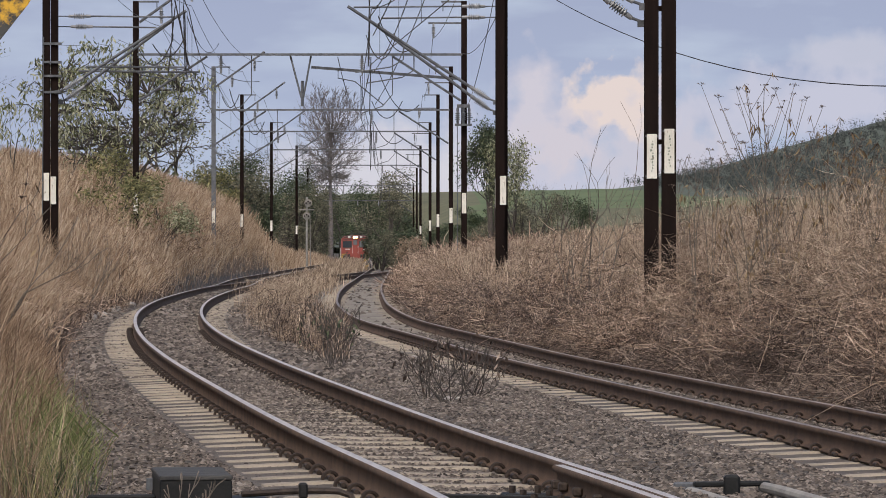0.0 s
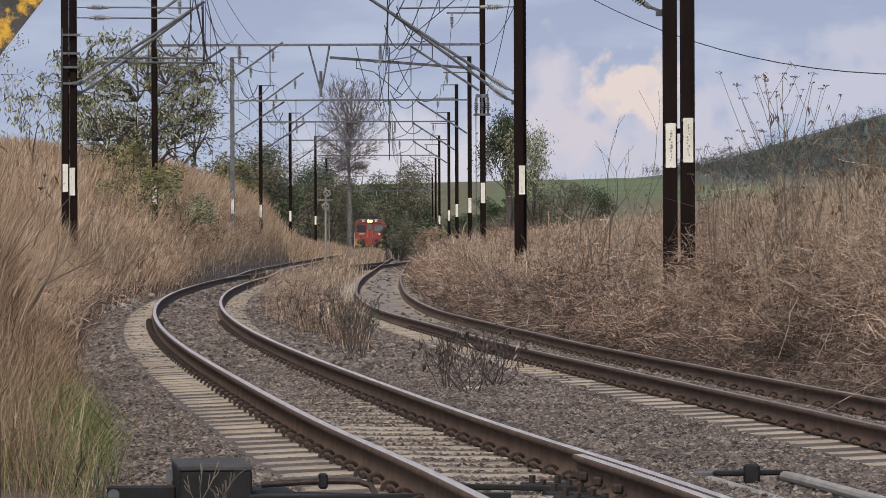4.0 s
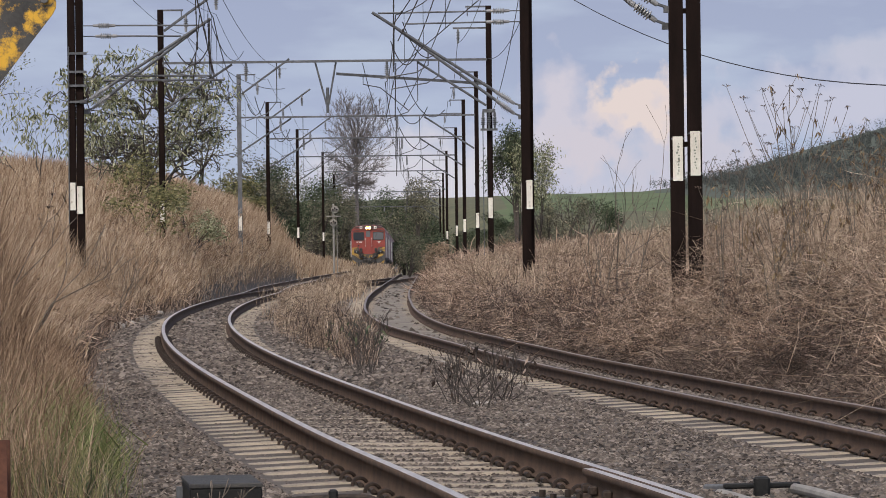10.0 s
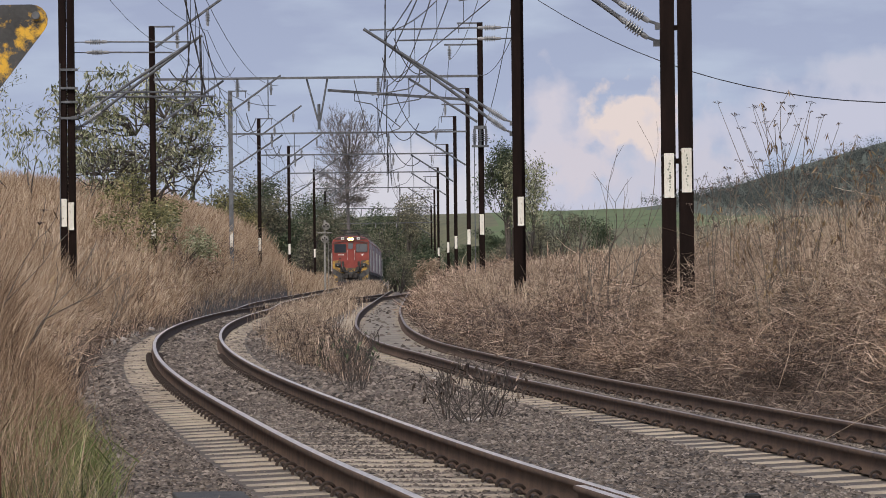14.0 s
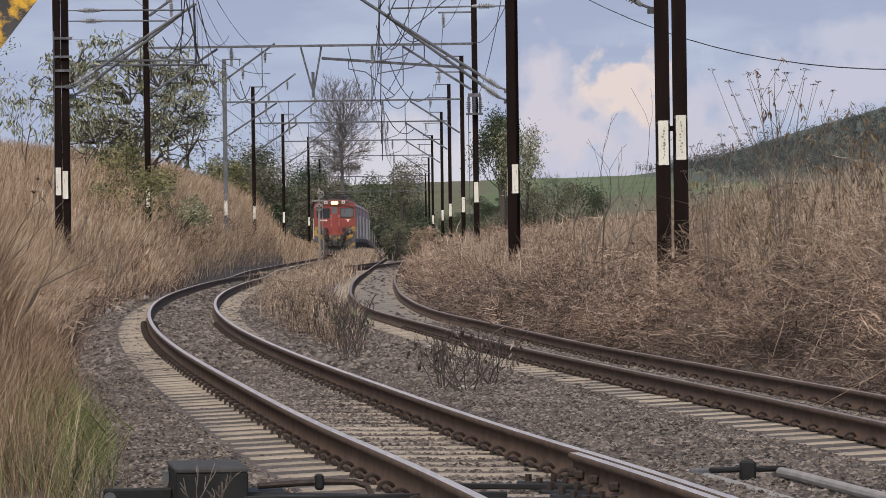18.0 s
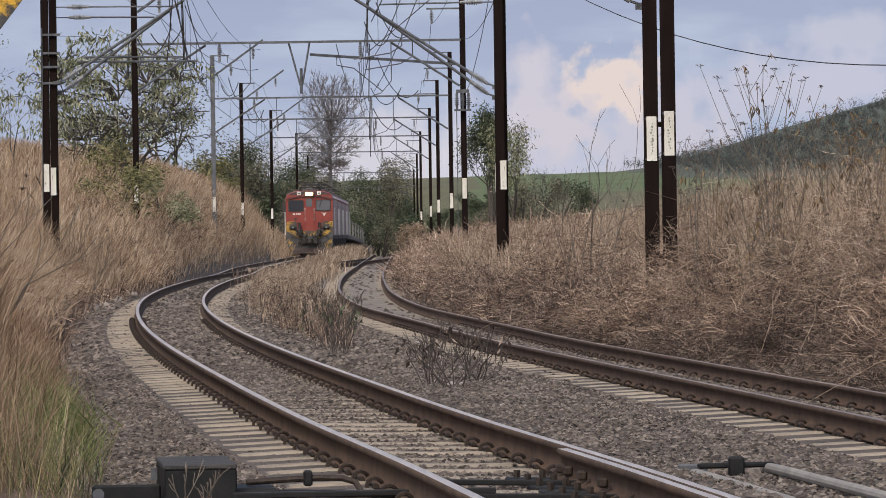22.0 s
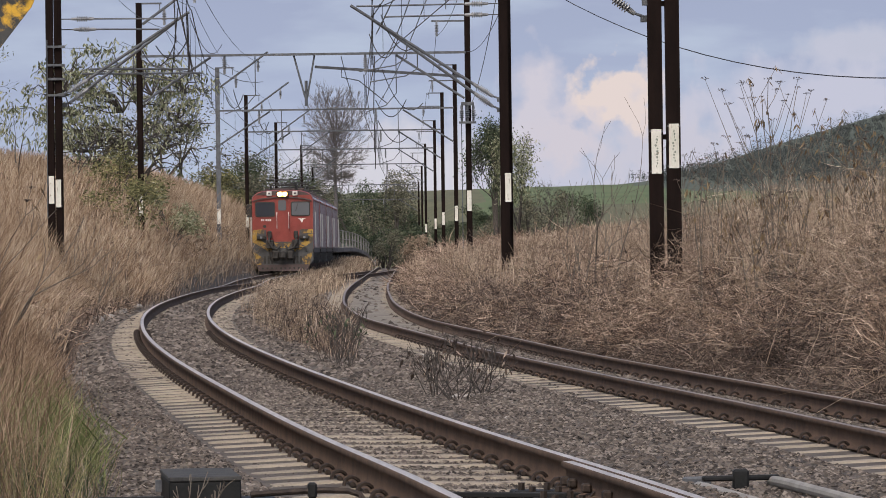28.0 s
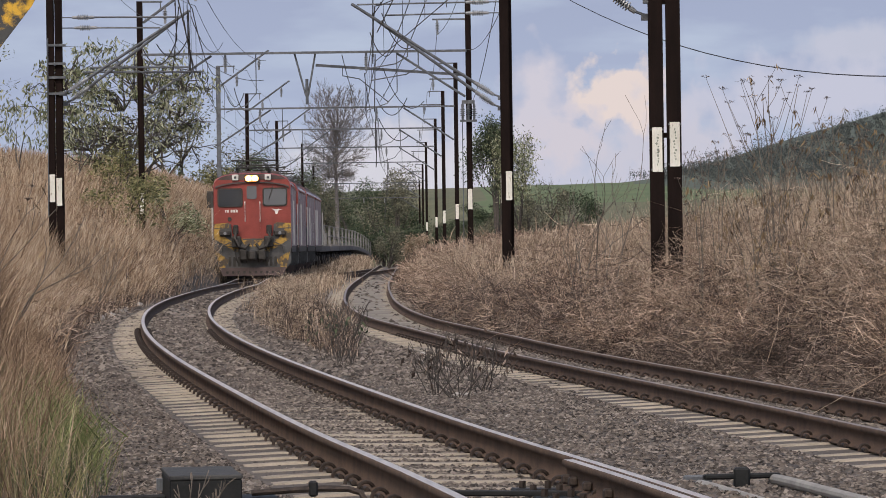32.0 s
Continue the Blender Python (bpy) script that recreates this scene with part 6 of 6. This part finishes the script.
    part("jumper_hole", rod(bmesh.new(), (-0.85, 0.02, 2.23), (-0.85, -0.03, 2.23), 0.08, 10), GRIME, loco)
    part("side_mirror", block(bmesh.new(), (0.24, 0.12, 0.62), (-1.58, 0.25, 2.98), None, 0.02), GRIME, loco)
    for s in (-1, 1):
        part("side_step", block(bmesh.new(), (0.22, 0.3, 0.05), (s * 1.4, 0.35, 0.95)), GRIME, loco)
    # nose: grey apron with yellow warning bands, pilot with slots
    apron = part("apron", slab([(-1.43, 2.0), (-0.8, 2.05), (-0.75, 1.5), (0.75, 1.5), (0.8, 2.05), (1.43, 2.0), (1.43, 0.62), (1.2, 0.3), (-1.2, 0.3), (-1.43, 0.62)], -0.1, 0.12), NOSE_GREY, loco, "grey nose apron with yellow warning bands")
    for s in (-1, 1):
        for outline in (
            [(0.86, 2.1), (1.43, 2.06), (1.43, 1.9), (0.9, 1.88)],
            [(1.43, 1.86), (1.43, 1.5), (0.62, 1.0), (0.46, 1.05), (0.5, 1.22), (1.02, 1.56), (1.2, 1.86)],
            [(1.4, 1.04), (1.24, 0.36), (1.08, 0.36), (0.86, 0.7)],
            [(0.03, 1.5), (0.46, 1.5), (0.26, 1.22), (0.03, 1.2)],
        ):
            pts = [(s * px, pz) for px, pz in outline]
            part("warning_band", slab(pts if s > 0 else pts[::-1], -0.112, 0.014), YELLOW, apron, "worn yellow warning band")
        top = part("apron_rail", pipe(bmesh.new(), [(s * 0.75, -0.13, 1.48), (s * 0.75, -0.2, 1.55), (s * 0.45, -0.24, 1.52), (s * 1.2, -0.24, 1.2)], 0.022, 6), NOSE_GREY, loco)
        lamp = part("tail_lamp", block(bmesh.new(), (0.42, 0.16, 0.18), (s * 1.02, -0.16, 1.7), None, 0.03), GRIME, loco)
        part("lens", rod(bmesh.new(), (s * 1.02, -0.23, 1.7), (s * 1.02, -0.255, 1.7), 0.06, 12), PORCELAIN, lamp)
        for dx in (0.32, 0.5, 0.66):
            part("brake_hose", pipe(bmesh.new(), [(s * dx, -0.12, 1.1), (s * dx, -0.3, 1.05), (s * (dx - 0.04), -0.34, 0.8), (s * (dx - 0.1), -0.25, 0.62)], 0.028, 6), GRIME, loco)
        part("lifting_lever", pipe(bmesh.new(), [(s * 0.15, -0.3, 1.0), (s * 0.5, -0.3, 1.22), (s * 1.1, -0.26, 1.22), (s * 1.15, -0.26, 0.95)], 0.018, 5), GRIME, loco)
        part("jumper_box", block(bmesh.new(), (0.34, 0.2, 0.42), (s * 0.6, -0.18, 1.38), None, 0.04), GRIME, loco)
        part("jumper_cable", pipe(bmesh.new(), [(s * 0.62, -0.26, 1.75), (s * 0.66, -0.36, 1.5), (s * 0.5, -0.4, 1.2), (s * 0.28, -0.34, 1.12), (s * 0.14, -0.2, 1.3)], 0.055, 7), GRIME, loco, "thick black jumper cable")
        part("cable_socket", block(bmesh.new(), (0.2, 0.2, 0.34), (s * 0.62, -0.2, 1.84), None, 0.03), GRIME, loco)
        part("buffer_block", block(bmesh.new(), (0.3, 0.3, 0.4), (s * 0.34, -0.24, 0.88), None, 0.05), GRIME, loco)
    part("coupler", block(bmesh.new(), (0.32, 0.62, 0.36), (0, -0.3, 0.88), None, 0.06), GRIME, loco, "black knuckle coupler")
    pilot = part("pilot", slab([(-1.25, 0.42), (1.25, 0.42), (1.12, 0.12), (-1.12, 0.12)], -0.2, 0.06), ROOF, loco, "grimy red-brown pilot plate with slots")
    for i in range(10):
        px = -0.95 + i * 0.211
        part("slot", slab(rounded(px - 0.045, px + 0.045, 0.2, 0.29, 0.02, 2), -0.206, 0.02), GRIME, pilot)
    for px in (-0.85, -0.68, -0.51, 0.51, 0.68, 0.85):
        part("grille_bar", slab(rounded(px - 0.05, px + 0.05, 0.46, 0.82, 0.02, 2), -0.118, 0.02), GRIME, apron)
    # sides: tall panes above, louvres below, pale handrails at the cab doors
    for s in (-1, 1):
        for i, yy in enumerate(np.arange(2.2, 13.2, 1.35)):
            part("side_window", block(bmesh.new(), (0.03, 0.7, 0.75), (s * 1.445, yy, 2.95), None, 0.01), PALE_GLASS if i % 2 else CAB_GLASS, loco)
            lv = part("louvre", block(bmesh.new(), (0.06, 0.95, 0.85), (s * 1.445, yy + 0.1, 1.85), None, 0.015), NOSE_GREY if i % 3 else WHITE, loco)
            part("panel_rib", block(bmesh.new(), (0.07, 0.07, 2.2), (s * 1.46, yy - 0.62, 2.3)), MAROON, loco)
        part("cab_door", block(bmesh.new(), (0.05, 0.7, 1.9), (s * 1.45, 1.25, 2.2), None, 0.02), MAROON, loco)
        for yy in (0.8, 1.7, 13.0, 13.9):
            part("handrail", rod(bmesh.new(), (s * 1.53, yy, 1.25), (s * 1.53, yy, 2.9), 0.02, 6), WHITE, loco)
        part("sill_beam", block(bmesh.new(), (0.16, 13.9, 0.3), (s * 1.38, 7.3, 1.12), None, 0.02), GRIME, loco)
        part("cant_rail", block(bmesh.new(), (0.06, 13.6, 0.09), (s * 1.46, 7.3, 3.47), None, 0.02), RED, loco)
    for yy in (3.0, 11.6):
        bogie(loco, yy)
    part("battery_box", block(bmesh.new(), (2.5, 2.6, 0.6), (0, 7.3, 0.72), None, 0.06), GRIME, loco)
    # roof: resistor hatches, horn, folded pantographs
    for yy in (4.6, 6.6, 8.6, 10.4):
        part("roof_hatch", block(bmesh.new(), (1.9, 1.3, 0.18), (0, yy, 3.98), None, 0.04), ROOF, loco)
    part("horn", pipe(bmesh.new(), [(0.35, 0.6, 3.95), (0.35, 0.6, 4.08), (0.35, 0.3, 4.1)], 0.05, 8), GRIME, loco)
    for yy in (2.3, 12.4):
        pan = part("pantograph", rod(bmesh.new(), (-0.6, yy - 0.75, 4.17), (0.6, yy - 0.75, 4.17), 0.03, 6), GRIME, loco, "folded black pantograph")
        for s in (-0.6, 0.6):
            for d in (-0.6, 0.6):
                bm = bmesh.new()
                insulator(bm, (s, yy + d, 3.85), (s, yy + d, 4.15), 3, 0.08)
                part("insulator", bm, GRIME, pan)
            part("base_rail", rod(bmesh.new(), (s, yy - 0.8, 4.16), (s, yy + 0.9, 4.16), 0.03, 6), GRIME, pan)
            part("lower_arm", rod(bmesh.new(), (s, yy + 0.8, 4.18), (s * 0.7, yy - 0.7, 4.32), 0.025, 6), GRIME, pan)
            part("upper_arm", rod(bmesh.new(), (s * 0.7, yy - 0.7, 4.32), (s * 0.7, yy + 0.5, 4.45), 0.025, 6), GRIME, pan)
        part("collector_bar", rod(bmesh.new(), (-0.85, yy + 0.5, 4.46), (0.85, yy + 0.5, 4.46), 0.03, 6), GRIME, pan)
    return loco


def build_wagon():
    wagon = empty("flat_wagon", None, "empty grey flat wagon with railed end frames", "wagon", "wagons of the train")
    part("deck", block(bmesh.new(), (2.5, 12.2, 0.16), (0, 6.4, 1.08), None, 0.02), FREIGHT, wagon)
    part("centre_sill", block(bmesh.new(), (0.5, 12.8, 0.35), (0, 6.4, 0.84), None, 0.03), GRIME, wagon)
    for s in (-1, 1):
        part("side_sill", block(bmesh.new(), (0.1, 12.2, 0.3), (s * 1.27, 6.4, 1.05), None, 0.02), FREIGHT, wagon)
        for z in (1.75,):
            part("side_rail", rod(bmesh.new(), (s * 1.3, 0.4, z), (s * 1.3, 12.4, z), 0.022, 6), POST_GREY, wagon)
        part("top_rail", rod(bmesh.new(), (s * 1.3, 0.4, 2.32), (s * 1.3, 12.4, 2.32), 0.02, 6), POST_GREY, wagon)
        for yy in (0.4, 12.4):
            part("corner_post", block(bmesh.new(), (0.09, 0.12, 1.2), (s * 1.28, yy, 1.75), None, 0.012), POST_GREY, wagon)
    for yy in (0.4, 12.4):
        part("end_sill", block(bmesh.new(), (2.46, 0.08, 0.2), (0, yy, 1.2), None, 0.01), FREIGHT, wagon)
    for yy in (2.2, 10.6):
        bg = part("bogie", block(bmesh.new(), (1.9, 2.2, 0.3), (0, yy, 0.55), None, 0.05), GRIME, wagon, "black freight bogie")
        for s in (-1, 1):
            for d in (-0.85, 0.85):
                part("wheel", rod(bmesh.new(), (s * 0.53, yy + d, 0.43), (s * 0.66, yy + d, 0.43), 0.43, 16), GRIME, bg)
    return wagon


TRAIN = [(build_loco("red electric locomotive with a lit headlamp and yellow-banded nose"), 0.0)]
for i in range(1, 4):
    unit = copy_thing(TRAIN[0][0], Matrix())
    tagged(unit, "dusty maroon electric locomotive with painted sky sheen, coupled behind the first")
    for piece in unit.children_recursive:
        if piece.name.startswith("warning_band"):
            piece.data = piece.data.copy()
            piece.data.materials[0] = NOSE_GREY
    TRAIN.append((unit, 15.6 * i))
TRAIN.append((build_wagon(), 62.6))
for i in range(1, 16):
    TRAIN.append((copy_thing(TRAIN[4][0], Matrix()), 62.6 + 13.2 * i))


# ---- lineside gear near the camera ----
SIGN_PAINT = mat("flaking_yellow_on_black", (0.02, 0.021, 0.022), (0.06, 0.06, 0.06), 6, 0.6, 0, 0.25, 60, spots=(0.62, 0.36, 0.03), spot_scale=7, spot_at=0.53)
LID = mat("scuffed_grey_lid", (0.03, 0.03, 0.032), (0.09, 0.086, 0.08), 5, 0.75, 0, 0.3, 60, stretch=(1, 6, 1), shine=0.25)
RUSTY_POST = mat("rusty_red_steel", (0.06, 0.024, 0.016), (0.15, 0.064, 0.042), 8, 0.85, 0.1, 0.5, 60)


def point_machine():
    ob = empty("point_machine", pose(-1.235, 22.4, -0.238, 0, 0, 6.3), "black point machine box with rods in the ballast", "point machine")
    case = part("case", block(bmesh.new(), (0.356, 0.892, 0.232), (0, 0.25, 0.136), None, 0.008), BLACK_STEEL, ob)
    part("lid", block(bmesh.new(), (0.36, 0.9, 0.024), (0, 0.25, 0.262), None, 0.005), LID, ob, "flat black lid with scuffed edges")
    part("hasp", block(bmesh.new(), (0.03, 0.05, 0.06), (-0.2, 0.45, 0.2)), GALV, case)
    part("base_plate", block(bmesh.new(), (0.6, 1.3, 0.04), (0.02, 0.4, 0.02), None, 0.01), BLACK_STEEL, ob)
    part("side_shelf", block(bmesh.new(), (0.22, 0.45, 0.1), (0.28, 0.25, 0.09), None, 0.012), BLACK_STEEL, ob)
    part("lug_plate", block(bmesh.new(), (0.34, 0.06, 0.09), (-0.36, -0.05, 0.13), None, 0.01), BLACK_STEEL, ob)
    part("lug", rod(bmesh.new(), (-0.5, -0.09, 0.13), (-0.5, -0.02, 0.13), 0.03, 10), GALV, ob)
    part("detector_rod", rod(bmesh.new(), (0.15, 0.0, 0.12), (1.15, -0.1, 0.1), 0.02, 8), BLACK_STEEL, ob)
    part("conduit", pipe(bmesh.new(), [(0.25, 0.2, 0.16), (0.45, 0.22, 0.17), (0.62, 0.22, 0.175), (0.74, 0.22, 0.17), (0.8, 0.2, 0.15), (0.83, 0.15, 0.09), (0.84, 0.1, 0.02)], 0.016, 8), CLIP, ob, "bent brown conduit")
    part("coupling", block(bmesh.new(), (0.045, 0.06, 0.08), (0.56, 0.22, 0.175), None, 0.01), BLACK_STEEL, ob)
    part("drive_bar", block(bmesh.new(), (1.3, 0.07, 0.03), (0.8, -0.25, 0.12), None, 0.006), BLACK_STEEL, ob)
    return ob


point_machine()


def rodding():
    ob = empty("point_rodding", pose(1.59, 25.2, -0.43), "grey point rodding pipes on a black crank stand", "point rodding")
    part("stand", block(bmesh.new(), (0.09, 0.09, 0.32), (0.02, 0, 0.16), None, 0.012), BLACK_STEEL, ob)
    part("crank", block(bmesh.new(), (0.44, 0.05, 0.03), (0.02, 0, 0.27), Matrix.Rotation(radians(12), 4, "Z"), 0.008), BLACK_STEEL, ob)
    part("yoke", block(bmesh.new(), (0.16, 0.05, 0.05), (-0.22, 0.1, 0.25), None, 0.01), GALV, ob)
    part("rod_pipe", pipe(bmesh.new(), [(0.2, 0.05, 0.25), (0.26, -0.3, 0.25), (0.62, -3.0, 0.24), (1.5, -9.0, 0.24)], 0.03, 10), PIPE, ob, "long grey rodding pipe")
    part("rod_pipe", pipe(bmesh.new(), [(-0.22, -0.1, 0.23), (-0.16, -0.5, 0.23), (0.16, -3.0, 0.22), (0.9, -9.0, 0.22)], 0.03, 10), PIPE, ob, "long grey rodding pipe")
    return ob


rodding()


def switch_blade():
    ob = empty("switch_blade", None, "steel switch blade lying against the stock rail", "switch blade")
    sweep_rail("blade", main_x, main_z, GAUGE / 2 + 0.035 - 0.088, 12, 24.3, ob, POLISHED, 0.6)
    for i, y in enumerate((24.15, 23.9, 23.4, 22.7)):
        m = frame_at(main_x, main_z, y, -0.1) @ Matrix.Translation((GAUGE / 2 - 0.09, 0, 0))
        b = part("bolt_block", block(bmesh.new(), (0.05, 0.06, 0.05), (0, 0, 0), None, 0.01), CLIP, ob)
        b.matrix_basis = m
    # slide chairs, stretcher bars and their bolts between the rails
    for y in np.arange(24.35, 21.0, -0.42):
        m = frame_at(main_x, main_z, y, -0.185)
        b = part("slide_chair", block(bmesh.new(), (0.3, 0.2, 0.05), (GAUGE / 2 - 0.2, 0, 0), None, 0.008), BLACK_STEEL, ob)
        b.matrix_basis = m
        for dx in (-0.3, -0.16):
            b = part("bolt", rod(bmesh.new(), (GAUGE / 2 + dx, 0, 0), (GAUGE / 2 + dx, 0, 0.065), 0.02, 6), CLIP, ob)
            b.matrix_basis = m
    for y in (23.62, 22.3):
        b = part("stretcher_bar", block(bmesh.new(), (0.95, 0.05, 0.03), (0.02, 0, 0.0), None, 0.006), BLACK_STEEL, ob)
        b.matrix_basis = frame_at(main_x, main_z, y, -0.15)


switch_blade()


def warning_sign():
    ob = empty("warning_sign", pose(-2.32, 20, 0), "triangular sign of flaking yellow paint on black", "sign")
    r, pts = 0.07, []
    for cx, cz, a0 in ((0.43, 2.28, -38), (-0.43, 2.28, 90), (0.0, 1.72, 218)):
        pts += [(cx + r * math.cos(radians(a0 + 128 * k / 6)), cz + r * math.sin(radians(a0 + 128 * k / 6))) for k in range(7)]
    part("board", slab(pts, 0, 0.012), SIGN_PAINT, ob)
    g = float(ground_z(-2.32, 20))
    part("post", rod(bmesh.new(), (0, 0.05, g - 0.3), (0, 0.05, 2.5), 0.035, 10), GALV, ob)
    part("bolt", rod(bmesh.new(), (0.45, -0.01, 2.3), (0.45, -0.03, 2.3), 0.018, 8), GALV, ob)


warning_sign()
g = float(ground_z(-2.12, 20.4))
stub = empty("marker_post", pose(-2.15, 20.2, g), "short rusty red steel joist in the grass", "post")
part("joist", i_beam(bmesh.new(), 0.34 - g + 0.2, 0.15, 0.15, (0, 0, -0.2)), RUSTY_POST, stub)


def colour_signal():
    x, y = -9.35, 310
    g = float(ground_z(x, y))
    ob = empty("signal", pose(x, y, g), "grey signal post with two pale hooded heads", "signal")
    part("post", rod(bmesh.new(), (0, 0, -0.3), (0, 0, 4.9), 0.075, 10), PIPE, ob)
    for dz, dx in ((3.6, 0.0), (4.5, 0.1)):
        head = part("signal_head", rod(bmesh.new(), (dx, -0.16, dz), (dx, -0.02, dz), 0.26, 16), PIPE, ob, "pale round signal head")
        for k in range(3):
            part("hood", rod(bmesh.new(), (dx - 0.14 + 0.14 * k, -0.34, dz + 0.1 * (k % 2)), (dx - 0.14 + 0.14 * k, -0.16, dz + 0.1 * (k % 2)), 0.06, 8), GRIME, head)
    part("platform", block(bmesh.new(), (1.0, 0.4, 0.08), (0, 0, 4.05)), PIPE, ob)
    part("ladder", pipe(bmesh.new(), [(0.25, 0.2, -0.2), (0.22, 0.12, 4.0)], 0.03, 5), PIPE, ob)


colour_signal()


def rock(x, y, size, seed, label):
    rng = random.Random(seed)
    bm = bmesh.new()
    bmesh.ops.create_icosphere(bm, subdivisions=2, radius=1)
    for v in bm.verts:
        v.co *= rng.uniform(0.82, 1.15)
        v.co = Vector((v.co.x * size, v.co.y * size * 0.8, v.co.z * size * 0.6))
    ob = part("rock", bm, PALE_ROCK)
    ob.matrix_basis = pose(x, y, float(ground_z(x, y)) + size * 0.3, 0, 0, rng.uniform(0, 360))
    tagged(ob, label, "rock", "pale rocks beside the ballast")


PALE_ROCK = mat("pale_rock", (0.24, 0.22, 0.2), (0.46, 0.43, 0.4), 6, 0.9, 0, 0.6, 40)
for i, (dx, y, s) in enumerate(((0.0, 70, 0.13), (-0.1, 71.5, 0.1), (0.05, 88, 0.14), (-0.05, 90, 0.1), (0.1, 92, 0.12), (0.1, 97, 0.15), (0.0, 100, 0.12), (0.1, 104, 0.14))):
    rock(float(left_edge(y)) + dx, y, s, i, "pale rough rock at the foot of the bank")
for i, (x, y, s) in enumerate(((0.05, 41, 0.05), (0.14, 41.3, 0.035), (0.95, 60, 0.05), (-0.4, 63, 0.05), (0.45, 36, 0.03))):
    rock(x, y, s, 20 + i, "small white stone in the ballast")


# ---- what moves ----
def head_y(t):
    return 464 - 7 * t - 0.07 * t * t


def motions():
    for vehicle, behind in TRAIN:
        walk(vehicle, [(t, frame_at(main_x, main_z, head_y(t) + behind + 0.15)) for t in range(33)])


motions()
